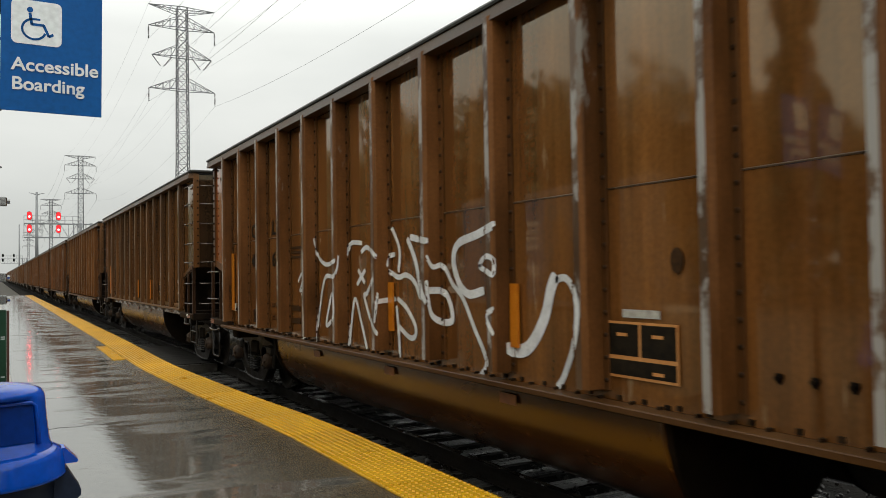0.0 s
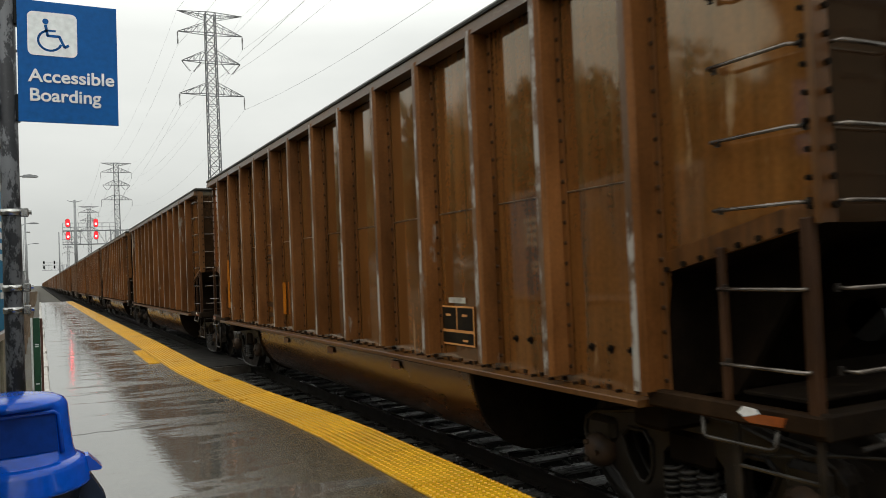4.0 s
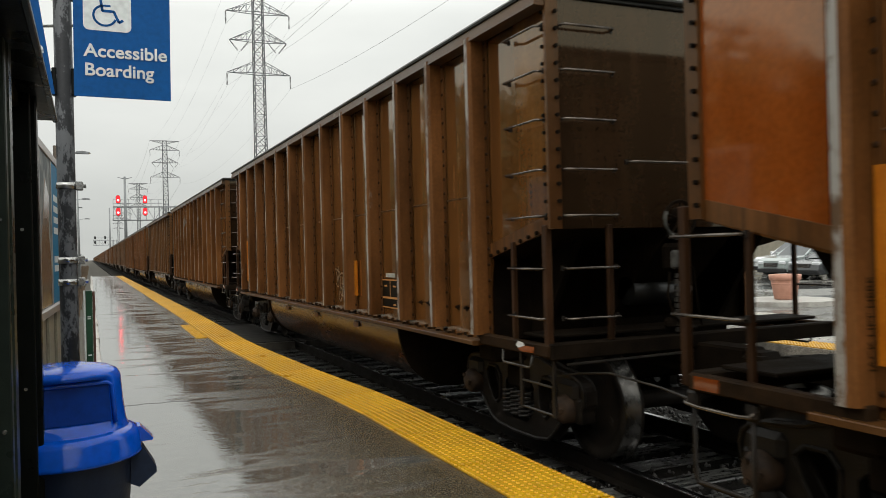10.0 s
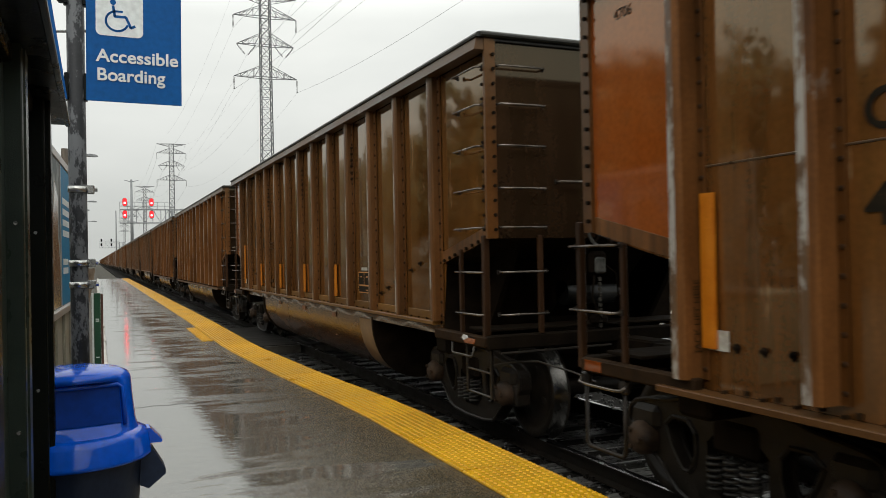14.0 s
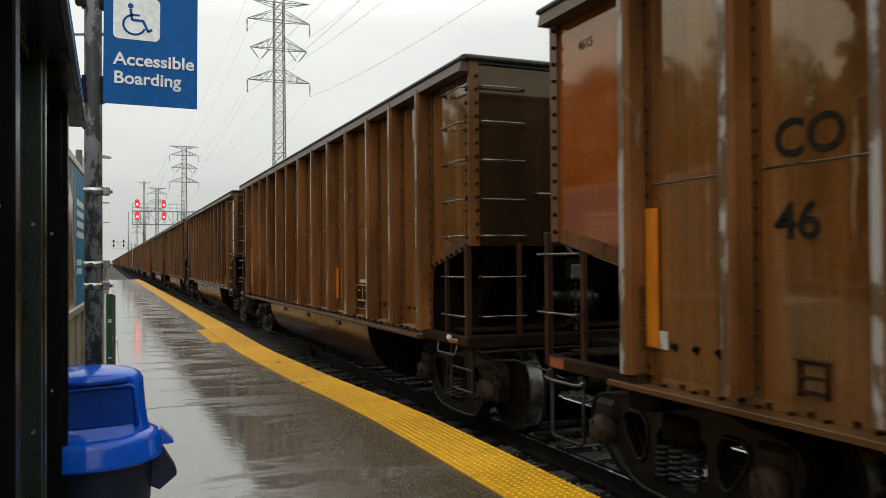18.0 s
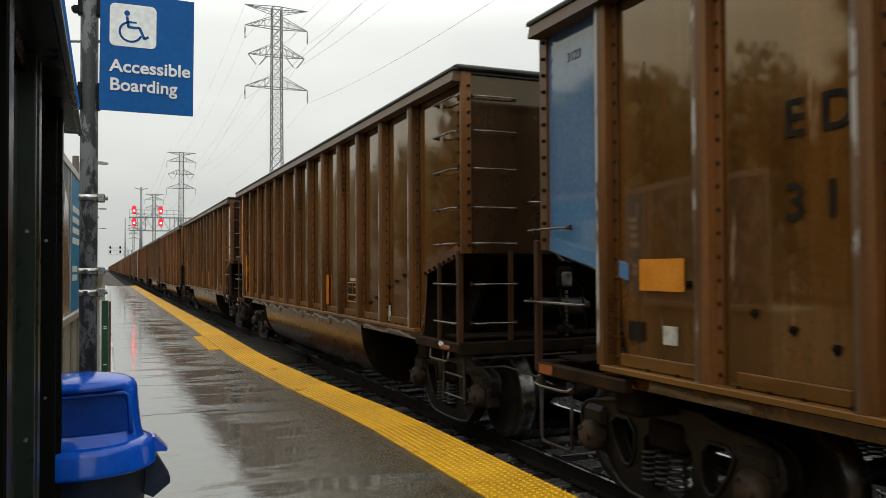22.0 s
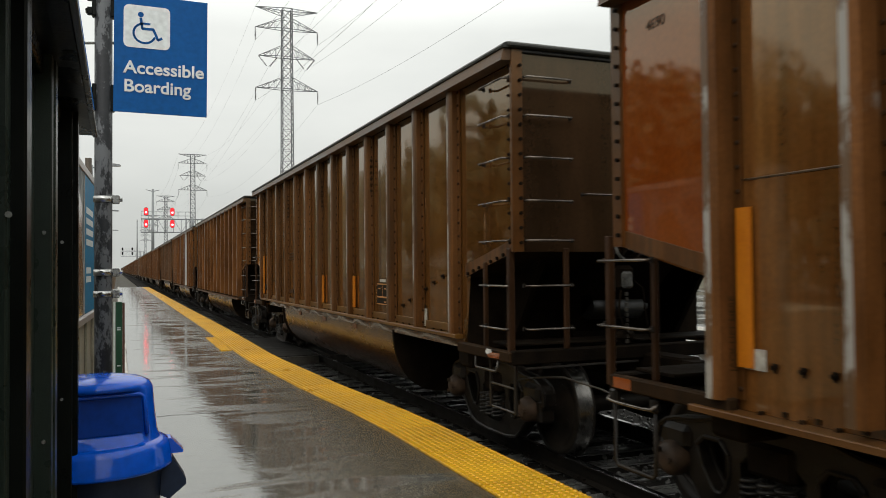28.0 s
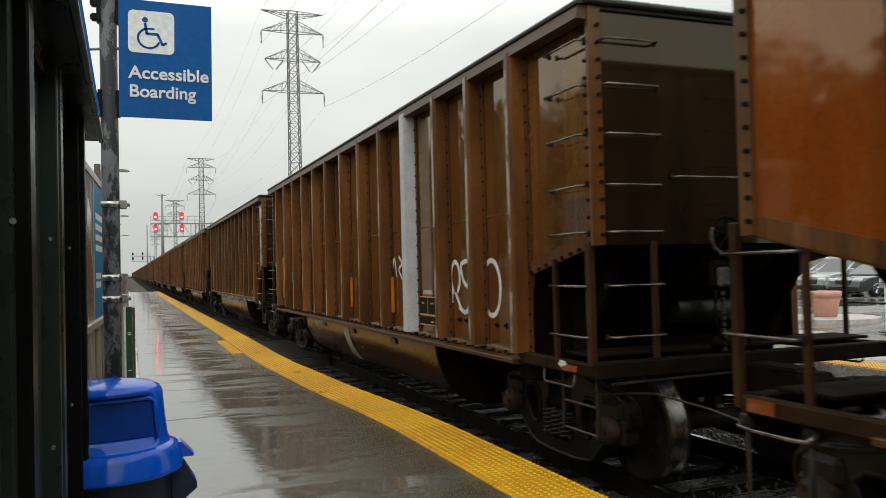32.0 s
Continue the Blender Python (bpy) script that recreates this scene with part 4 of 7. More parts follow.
def side_frame_mesh():
    """Cast truck side frame about its middle: arched top, sloping tension member, two rounded windows and the spring pocket."""
    bm = bmesh.new()
    outer = smooth_loop([(-1.10, 0.42), (-1.12, 0.66), (-0.95, 0.74), (-0.62, 0.76), (-0.4, 0.84), (0.4, 0.84), (0.62, 0.76), (0.95, 0.74), (1.12, 0.66), (1.10, 0.42),
                         (0.78, 0.36), (0.62, 0.18), (0.46, 0.08), (-0.46, 0.08), (-0.62, 0.18), (-0.78, 0.36)])
    holes = [smooth_loop([(s * 0.74, 0.64), (s * 0.38, 0.68), (s * 0.36, 0.40), (s * 0.46, 0.27), (s * 0.56, 0.36)]) for s in (-1, 1)]
    holes.append(smooth_loop([(-0.27, 0.66), (0.27, 0.66), (0.27, 0.20), (-0.27, 0.20)], 2))
    edges = []
    for loop in [outer] + holes:
        vs = [bm.verts.new((-0.05, y, z)) for y, z in loop]
        edges += [bm.edges.new((a, b)) for a, b in zip(vs, vs[1:] + vs[:1])]
    bmesh.ops.triangle_fill(bm, edges=edges, use_beauty=True)
    geo = bmesh.ops.extrude_face_region(bm, geom=list(bm.faces))
    bmesh.ops.translate(bm, verts=[v for v in geo["geom"] if isinstance(v, bmesh.types.BMVert)], vec=(0.10, 0, 0))
    # raised rims that stiffen the casting
    for loop in [outer] + holes[:2]:
        for x in (-0.055, 0.055):
            for (a, b), (c, d) in zip(loop[::2], loop[2::2] + loop[:1]):
                rod(bm, (x, a, b), (x, c, d), 0.017, n=6, caps=False)
    for s in (-1, 1):
        bevel_box(bm, -0.10, 0.10, s * 0.89 - 0.15, s * 0.89 + 0.15, 0.52, 0.70, 0.04)
        bevel_box(bm, -0.08, 0.08, s * 1.03 - 0.05, s * 1.03 + 0.05, 0.34, 0.56, 0.02)
    return mesh_of("side_frame", bm, M_TRUCK)


def spring_mesh():
    bm = bmesh.new()
    for k, (cx, cy) in enumerate(((-0.07, -0.15), (-0.07, 0.0), (-0.07, 0.15))):
        pts = []
        for i in range(43):
            t = i / 42
            pts.append((cx + 0.062 * math.cos(t * 12 * math.pi), cy + 0.062 * math.sin(t * 12 * math.pi), 0.25 + 0.24 * t))
        path_rod(bm, pts, 0.013, n=5)
    return mesh_of("spring", bm, M_SPRING)


def wheelset_mesh():
    bm = bmesh.new()
    for s in (-1, 1):
        prof = [(0.08, 0.86), (0.11, 0.84), (0.16, 0.80), (0.30, 0.785), (0.37, 0.79), (0.385, 0.815), (0.455, 0.815), (0.457, 0.69), (0.485, 0.68), (0.487, 0.655),
                (0.46, 0.65), (0.38, 0.66), (0.34, 0.74), (0.16, 0.72), (0.08, 0.66)]
        lathe(bm, [(r, s * h) for r, h in prof], n=36, axis="x", mi=0)
        for f in bm.faces[-36 * 14:]:
            c = f.calc_center_median()
            r = math.hypot(c.y, c.z)
            if r > 0.452 and abs(c.x) > 0.67:
                f.material_index = 1
        # core holes cast in the plate
        for i in range(4):
            t = math.pi / 4 + math.pi / 2 * i
            rod(bm, (s * 0.782, 0.23 * math.cos(t), 0.23 * math.sin(t)), (s * 0.80, 0.23 * math.cos(t), 0.23 * math.sin(t)), 0.035, n=8, mi=0)
    rod(bm, (-1.02, 0, 0), (1.02, 0, 0), 0.08, n=12, mi=0)
    return mesh_of("wheelset", bm, [M_WHEEL, M_TREAD])


def bearing_mesh():
    bm = bmesh.new()
    lathe(bm, [(0.001, 0.13), (0.06, 0.13), (0.1, 0.11), (0.125, 0.07), (0.13, -0.06), (0.11, -0.07)], n=16, axis="x")
    for i in range(3):
        t = 2 * math.pi * i / 3
        rod(bm, (0.10, 0.07 * math.cos(t), 0.07 * math.sin(t)), (0.145, 0.07 * math.cos(t), 0.07 * math.sin(t)), 0.02, n=6)
    return mesh_of("bearing_cap", bm, M_BEARING)


def grab_mesh(length, along):
    """A bent grab iron; along 'y': on the side, 'x': on the end. It stands off 7 cm."""
    bm = bmesh.new()
    if along == "y":
        pts = [(0, 0, 0), (-0.07, 0.02, 0), (-0.07, length - 0.02, 0), (0, length, 0)]
    else:
        pts = [(0, 0, 0), (0.02, -0.07, 0), (length - 0.02, -0.07, 0), (length, 0, 0)]
    path_rod(bm, pts, 0.011, n=6)
    for p in (pts[0], pts[-1]):
        q = Vector(p)
        box(bm, q.x - 0.011, q.x + 0.011, q.y - 0.011, q.y + 0.011, -0.018, 0.022, 1)
    return mesh_of("grab_iron", bm, [M_GRAB, M_TRUCK])


def sill_mesh(d, mat):
    """Bar along the foot of the side with its row of clips; it stands out by d."""
    bm = bmesh.new()
    prism(bm, [(0.01 - d, 0.045), (-0.02, 0.045), (-0.02, 0.09), (0.005 - d, 0.09), (-d, 0.084), (-d, 0.052)], "y", 1.22, BODY - 0.9)
    for i in range(46):
        y = 1.4 + (BODY - 2.9) * i / 45
        j = 0.012 * ((i * 7) % 5 - 2)
        box(bm, -0.03, 0.0, y + j - 0.016, y + j + 0.016, 0.10, 0.128, 1)
        box(bm, -0.055, -0.02, y + 0.1 - j, y + 0.122 - j, 0.09, 0.108, 1)
    bm.normal_update()
    for f in bm.faces:
        if f.normal.z > 0.7 and f.calc_center_median().z < 0.095 and f.material_index == 0:
            f.material_index = 2
    return mesh_of("side_sill", bm, [mat, M_DECK, M_UNDER])


@functools.lru_cache(maxsize=None)
def car_meshes():
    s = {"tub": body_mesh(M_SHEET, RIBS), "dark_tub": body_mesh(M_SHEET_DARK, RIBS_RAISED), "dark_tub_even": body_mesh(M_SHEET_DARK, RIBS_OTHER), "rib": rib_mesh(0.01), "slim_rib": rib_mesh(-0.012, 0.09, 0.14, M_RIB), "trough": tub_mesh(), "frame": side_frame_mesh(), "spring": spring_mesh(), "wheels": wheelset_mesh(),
         "bearing": bearing_mesh(), "grab_side": grab_mesh(0.55, "y"), "grab_end": grab_mesh(0.5, "x")}
    bm = bmesh.new()
    prism(bm, [(-0.165, 0.072), (-0.03, 0.072), (-0.03, 0.178), (-0.145, 0.178)], "y", -0.02, BODY + 0.02)
    cap = [(-0.158, 0.18), (0.005, 0.18), (0.005, 0.222), (-0.03, 0.232), (-0.12, 0.232), (-0.15, 0.22), (-0.162, 0.2)]
    prism(bm, cap, "y", -0.05, BODY + 0.05, 1)
    s["chord"] = mesh_of("top_chord", bm, [M_CHORD, M_CAP])
    s["sill"], s["slim_sill"] = sill_mesh(0.16, M_SILL), sill_mesh(0.112, M_SILL_AMBER)
    bm = bmesh.new()
    bevel_box(bm, -0.022, 0.0, 0.12, 0.89, 1.145, 1.232, 0.005)
    s["kick"] = mesh_of("kick_plate", bm, M_SILL_AMBER)
    # long worktop-like deck beam at each end, with the end sill
    bm = bmesh.new()
    bevel_box(bm, -0.08, 0.0, 0.0, 1.2, 0.97, 1.07, 0.012)
    s["deck_beam"] = mesh_of("deck_beam", bm, M_DECK)
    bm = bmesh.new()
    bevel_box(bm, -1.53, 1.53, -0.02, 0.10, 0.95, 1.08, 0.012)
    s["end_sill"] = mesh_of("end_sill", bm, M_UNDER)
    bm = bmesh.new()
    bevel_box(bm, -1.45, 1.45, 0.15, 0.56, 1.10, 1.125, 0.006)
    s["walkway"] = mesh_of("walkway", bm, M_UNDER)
    bm = bmesh.new()
    bevel_box(bm, -0.032, 0.028, -0.032, 0.032, 0.98, 2.0, 0.008)
    s["post"] = mesh_of("corner_post", bm, M_STEEL)
    bm = bmesh.new()
    bevel_box(bm, -0.02, 0.02, -0.021, 0.021, 1.0, 1.88, 0.006)
    s["stile"] = mesh_of("ladder_stile", bm, M_STEEL)
    bm = bmesh.new()
    prism(bm, [(-0.05, -0.03), (0.06, -0.03), (0.06, 0.05), (0.0, 0.05), (0.0, 0.008), (-0.05, 0.008)], "z", 1.97, TOP + 0.02)
    for i in range(13):
        z = 2.05 + 1.6 * i / 12
        rod(bm, (-0.02, 0.03, z), (-0.062, 0.03, z), 0.014, n=6, mi=1)
        rod(bm, (0.03, -0.02, z), (0.03, -0.055, z), 0.016, n=6, mi=1)
    s["corner_angle"] = mesh_of("corner_angle", bm, [M_RIB, M_UNDER])
    bm = bmesh.new()
    path_rod(bm, [(0, 0.0, 0.97), (-0.015, 0.01, 0.88), (-0.02, 0.04, 0.865), (-0.02, 0.46, 0.865), (-0.015, 0.49, 0.88), (0, 0.50, 0.97)], 0.011, n=6)
    s["stirrup"] = mesh_of("stirrup", bm, M_IRON)
    bm = bmesh.new()
    path_rod(bm, [(0, 0.0, 1.0), (0, 0.0, 0.46), (0, 0.03, 0.43), (0, 0.43, 0.43), (0, 0.46, 0.46), (0, 0.46, 1.0)], 0.016, n=6)
    for y in (0.0, 0.46):
        bevel_box(bm, -0.03, 0.03, y - 0.045, y + 0.045, 0.86, 0.97, 0.02)
    s["step"] = mesh_of("sill_step", bm, M_TRUCK)
    bm = bmesh.new()
    for y in (0.1, 0.62):
        bevel_box(bm, -0.012, 0.012, y - 0.022, y + 0.022, 0.48, 0.97, 0.005)
    for z in (0.50, 0.72):
        rod(bm, (0, 0.1, z), (0, 0.62, z), 0.011, n=6, mi=1)
    s["rung_step"] = mesh_of("sill_step", bm, [M_TRUCK, M_SPRING])
    bm = bmesh.new()
    path_rod(bm, [(0, -0.04, 0.93), (0.05, -0.02, 0.89), (0.06, 0.1, 0.885), (0.06, 0.4, 0.885), (0.05, 0.48, 0.89), (0, 0.5, 0.93)], 0.012, n=6)
    s["tread"] = mesh_of("step_tread", bm, M_GRAB)
    bm = bmesh.new()
    rod(bm, (-0.014, 0.07, 0), (-0.045, 0.07, 0), 0.016, n=6)
    box(bm, -0.03, -0.014, 0.04, 0.16, -0.012, 0.012)
    s["clip"] = mesh_of("bolt", bm, M_RIVET)
    bm = bmesh.new()
    prism(bm, [(-0.026, 0.004), (-0.02, 0.02), (0.02, 0.022), (0.026, 0.0), (0.012, -0.03), (-0.006, -0.034)], "x", -0.004, 0.0)
    rod(bm, (-0.004, 0, 0), (-0.03, 0, 0), 0.014, n=6)
    s["bolt"] = mesh_of("bolt", bm, M_UNDER)
    bm = bmesh.new()
    box(bm, -0.003, 0.0, -0.11, 0.11, 0.955, 1.035)
    s["old_reflector"] = mesh_of("faded_reflector", bm, M_OLD_ORANGE)
    s["grab_long"] = grab_mesh(0.88, "y")
    s["grab_across"] = grab_mesh(1.3, "x")
    bm = bmesh.new()
    bevel_box(bm, -0.028, 0.024, -0.027, 0.027, 0.98, 2.05, 0.006)
    s["slim_post"] = mesh_of("corner_post", bm, M_STEEL)
    bm = bmesh.new()
    prism(bm, [(0.02, 1.975), (1.13, 1.735), (1.13, 1.855), (0.02, 2.095)], "x", -0.009, 0.001)
    for i in range(8):
        y = 0.1 + 0.135 * i
        rod(bm, (-0.009, y, 1.995 - 0.2162 * y), (-0.03, y, 1.995 - 0.2162 * y), 0.017, n=6, mi=1)
    s["flange"] = mesh_of("slope_flange", bm, [M_RIB, M_UNDER])
    bm = bmesh.new()
    rod(bm, (0, 1.2, 2.32), (0, BODY - 1.0, 2.32), 0.0065, n=6)
    s["seam"] = mesh_of("weld_seam", bm, M_WELD)
    bm = bmesh.new()
    path_rod(bm, [(-1.12, 0.75, 0.70), (-1.15, 0.62, 0.72), (-1.15, 0.2, 0.80), (-1.15, -0.25, 0.855), (-1.16, -0.85, 0.835), (-1.17, -1.2, 0.80)], 0.010, n=6)
    s["brake_rod"] = mesh_of("brake_rod", bm, M_SPRING)
    bm = bmesh.new()
    box(bm, 0.03, 0.06, 1.16, BODY - 0.78, 1.025, 1.16)
    s["web"] = mesh_of("sill_web", bm, M_BELLY)
    bm = bmesh.new()
    bevel_box(bm, -0.12, 0.12, -0.55, 1.8, 0.72, 1.0, 0.02)
    bevel_box(bm, -0.14, 0.14, -0.74, -0.5, 0.68, 0.98, 0.05)
    bevel_box(bm, -0.2, -0.05, -0.80, -0.62, 0.70, 0.96, 0.04)
    rod(bm, (0.25, -0.2, 0.75), (0.3, -0.55, 0.45), 0.03, n=8)
    s["coupler"] = mesh_of("coupler", bm, M_UNDER)
    bm = bmesh.new()
    bevel_box(bm, -0.15, 0.15, 0, BODY, 0.80, 1.02, 0.02)
    s["centre_sill"] = mesh_of("centre_sill", bm, M_UNDER)
    bm = bmesh.new()
    bevel_box(bm, -1.08, 1.08, -0.2, 0.2, 0.50, 0.72, 0.03)
    bevel_box(bm, -1.4, 1.4, -0.15, 0.15, 0.78, 1.0, 0.03)
    s["bolster"] = mesh_of("bolster", bm, M_UNDER)
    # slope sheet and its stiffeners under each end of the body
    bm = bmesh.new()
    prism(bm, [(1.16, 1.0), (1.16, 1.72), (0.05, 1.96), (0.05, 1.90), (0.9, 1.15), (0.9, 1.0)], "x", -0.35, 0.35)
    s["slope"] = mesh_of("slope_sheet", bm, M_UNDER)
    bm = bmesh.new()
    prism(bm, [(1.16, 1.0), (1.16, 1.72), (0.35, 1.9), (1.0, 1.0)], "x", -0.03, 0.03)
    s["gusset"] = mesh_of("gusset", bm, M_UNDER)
    bm = bmesh.new()
    rod(bm, (-0.35, 0.62, 1.42), (0.25, 0.62, 1.42), 0.13, n=18)
    rod(bm, (0.25, 0.62, 1.42), (0.36, 0.62, 1.42), 0.09, 0.05, n=18)
    s["cylinder"] = mesh_of("brake_cylinder", bm, M_CYL)
    bm = bmesh.new()
    bevel_box(bm, -0.09, 0.10, 0.0, 0.10, 1.60, 1.84, 0.035)
    bevel_box(bm, -0.055, 0.055, -0.04, 0.02, 1.62, 1.78, 0.02, 2)
    for i in range(10):
        box(bm, 0.0 - 0.014, 0.014, -0.01, 0.014, 1.10 + 0.05 * i, 1.135 + 0.05 * i, i % 3 and 0 or 1)
    path_rod(bm, [(-0.05, 0.02, 1.6), (-0.09, 0.0, 1.4), (-0.04, -0.01, 1.24), (0.06, 0.0, 1.14), (0.22, 0.02, 1.12)], 0.011, n=6)
    path_rod(bm, [(0.08, 0.02, 1.7), (0.2, 0.02, 1.62), (0.24, 0.02, 1.3), (0.3, 0.05, 1.14)], 0.009, n=6, mi=0)
    bevel_box(bm, -0.09, 0.1, -0.01, 0.09, 1.12, 1.22, 0.03)
    s["brake_gear"] = mesh_of("brake_gear", bm, [M_UNDER, M_IRON, M_CAST_GLINT])
    bm = bmesh.new()
    for i in range(28):
        a, b = 2 * math.pi * i / 28, 2 * math.pi * (i + 1) / 28
        # a pale arc on the left of the rim stands for its glint
        rod(bm, (0.15 * math.cos(a), -0.1, 2.0 + 0.15 * math.sin(a)), (0.15 * math.cos(b), -0.1, 2.0 + 0.15 * math.sin(b)), 0.016, n=5, caps=False, mi=1 if 11 < i < 19 else 0)
    for i in range(5):
        a = 2 * math.pi * i / 5 + 0.3
        rod(bm, (0, -0.1, 2.0), (0.15 * math.cos(a), -0.1, 2.0 + 0.15 * math.sin(a)), 0.011, n=5)
    rod(bm, (0, -0.1, 2.0), (0, 0.02, 2.0), 0.03, n=8)
    lathe(bm, [(0.001, -0.03), (0.08, -0.025), (0.10, 0.0), (0.105, 0.07), (0.09, 0.075)], n=16, centre=(0.02, 0.0, 2.0), axis="y")
    s["brake_wheel"] = mesh_of("brake_wheel", bm, [M_UNDER, M_CAST_GLINT])
    bm = bmesh.new()
    rod(bm, (-0.0, 0.0, 0.0), (0.0, 1.25, 0.0), 0.012, n=6)
    s["uncoupling"] = mesh_of("uncoupling_lever", bm, M_TRUCK)
    return s


def end_panel(y0, y1, low0, low1, mat):
    """Painted plate of the side at a body end."""
    bm = bmesh.new()
    prism(bm, [(y0, low0), (y1, low1), (y1, TOP - 0.04), (y0, TOP - 0.04)], "x", -HALF - 0.004, -HALF + 0.002)
    return mesh_of("end_plate", bm, mat)


def plate(x, y0, y1, z0, z1, mat, t=0.003):
    bm = bmesh.new()
    box(bm, x - t, x, y0, y1, z0, z1)
    return mesh_of("mark", bm, mat)


@functools.lru_cache(maxsize=None)
def painted_flange(mat):
    me = car_meshes()["flange"].copy()
    me.materials[0] = mat
    return me


@functools.lru_cache(maxsize=None)
def jack_words():
    me = letters("JACK LIFT HERE", 0.062, 0.0005)
    me.materials.clear()
    me.materials.append(M_FADED)
    return me


def coal_car(end_paint, strips, box_at, tags, white_rib=None, frame_mat=M_STENCIL_LINE, raised=0.0, ribs=None):
    ribs = ribs or (RIBS_RAISED if raised else RIBS)
    s = car_meshes()
    car = thing("coal_car", "wet worn brown ribbed steel coal car rolling on the track", "freight car", at=pose(TRACK, 0, RAIL_Z), group="cars of the coal train")
    turn = pose(0, 0, 0, 0, 0, 180)
    part("tub", (s["dark_tub"] if ribs is RIBS_RAISED else s["dark_tub_even"]) if raised else s["tub"], None, car, "streaked brown steel side sheets with a weld seam")
    for side in (-1, 1):
        if not raised:
            part("weld_seam", s["seam"], None, car, at=pose(side * (HALF - 0.002), 0, 0))
        if raised and side < 0:
            part("sill_web", s["web"], None, car, at=pose(-HALF, 0, 0))
            for i in (3, 6, 9):
                for j in range(6):
                    part("bolt", s["clip"], None, car, at=pose(-HALF, ribs[i] - 0.17, TOP - 0.86 + 0.085 * j))
            for y in ribs[:-1]:
                part("kick_plate", s["kick"], None, car, "amber plate along the foot of the panel", at=pose(-HALF, y, 0))
            for y in (5.4, 7.35, 9.35):
                part("faded_reflector", s["old_reflector"], None, car, "worn orange reflector on the trough", at=pose(-HALF + 0.014, y, -0.03))
        for i, y in enumerate(ribs):
            rib = part("rib", s["slim_rib"] if raised else s["rib"], None, car, at=pose(side * HALF, y, 0, 0, 0, 0 if side > 0 else 180))
            if white_rib is not None and side < 0 and i == white_rib:
                bm = bmesh.new()
                d = OUT - HALF
                box(bm, -HALF - d - 0.012, -HALF, y - 0.075, y + 0.075, SILL + 0.06, TOP - 0.05)
                part("patch_rib", bm, M_GREY_RIB, car, "pale grey replacement rib")
        m = Matrix.Identity(4) if side < 0 else turn @ pose(0, -BODY, 0)
        part("top_chord", s["chord"], None, car, at=m @ pose(-HALF + 0.02, 0, TOP - 0.16))
        part("side_sill", s["slim_sill"] if raised else s["sill"], None, car, at=(m @ pose(-HALF + 0.02, 0, SILL - 0.09 + raised)) if side < 0 else turn @ pose(-HALF + 0.02, -BODY + 0.2, SILL - 0.09))
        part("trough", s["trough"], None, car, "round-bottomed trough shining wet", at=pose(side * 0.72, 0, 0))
    if not raised:
        for y in (5.2, 7.3, 9.35):
            part("faded_reflector", s["old_reflector"], None, car, "worn orange reflector on the trough", at=pose(-HALF + 0.014, y, -0.145))
    part("centre_sill", s["centre_sill"], None, car)
    for end in (0, 1):
        m = Matrix.Identity(4) if end == 0 else pose(0, BODY, 0) @ turn
        bm = bmesh.new()
        bevel_box(bm, -HALF - 0.1, HALF + 0.1, -0.075, 0.07, TOP + 0.02, TOP + 0.074, 0.018)
        bevel_box(bm, -HALF, HALF, -0.03, 0.05, TOP - 0.01, TOP + 0.03, 0.008)
        part("end_chord", bm, M_CAP, car, "dark rounded bar along the top of the end", at=m)
        part("end_sill", s["end_sill"], None, car, at=m)
        part("walkway", s["walkway"], None, car, at=m)
        part("slope_sheet", s["slope"], None, car, at=m)
        for gx in (-1.0, 1.0):
            part("gusset", s["gusset"], None, car, at=m @ pose(gx, 0, 0))
        part("coupler", s["coupler"], None, car, at=m)
        part("uncoupling_lever", s["uncoupling"], None, car, at=m @ pose(-1.45, -0.12, 0.93, 0, 0, -86))
        for side in (-1, 1):
            part("corner_angle", s["corner_angle"], None, car, at=m @ pose(side * HALF, 0, 0, 0, 0, 0) if side < 0 else m @ pose(HALF, 0.02, 0, 0, 0, 90))
            part("corner_post", s["post"] if side < 0 else s["slim_post"], None, car, at=m @ pose(side * (HALF + 0.03), 0.06 if side < 0 else -0.08, 0))
            if side < 0 or not raised:
                part("ladder_stile", s["stile"], None, car, at=m @ pose(side * (HALF + 0.02), 0.62 if side < 0 else 0.43, 0))
            part("slope_flange", painted_flange(end_paint) if raised and end and side > 0 else s["flange"], None, car, at=m @ pose(-HALF, 0, 0) if side < 0 else m @ pose(HALF + 0.008, 0, 0))
            part("deck_beam", s["deck_beam"], None, car, at=m @ pose(-HALF if side < 0 else HALF + 0.1, 0, 0))
            if end and side > 0:
                part("sill_step", s["step"], None, car, "bent bar step hung below the deck", at=m @ pose(HALF + 0.05, 0.0, 0))
                part("step_tread", s["tread"], None, car, "bright wet bar", at=m @ pose(HALF + 0.05, 0.0, 0))
            else:
                part("stirrup", s["stirrup"], None, car, at=m @ pose(side * (HALF + 0.06), 0.27, 0))
                if side < 0:
                    part("sill_step", s["rung_step"], None, car, "dark steel step with two rungs", at=m @ pose(-HALF + 0.03, 0, 0))
        # ladders: on the side and on the end at one corner, on the end at the other
        for z in (1.27, 1.66, 2.07, 2.43, 2.82, 3.20, 3.55):
            part("grab_iron", s["grab_side"], None, car, at=m @ pose(-HALF - 0.03, 0.05, z))
            part("grab_iron", s["grab_end"], None, car, at=m @ pose(-1.4, 0, z))
        if raised:
            part("grab_iron", s["grab_long"], None, car, at=m @ pose(HALF + 0.03, 0.68, 1.55, 0, 0, 180))
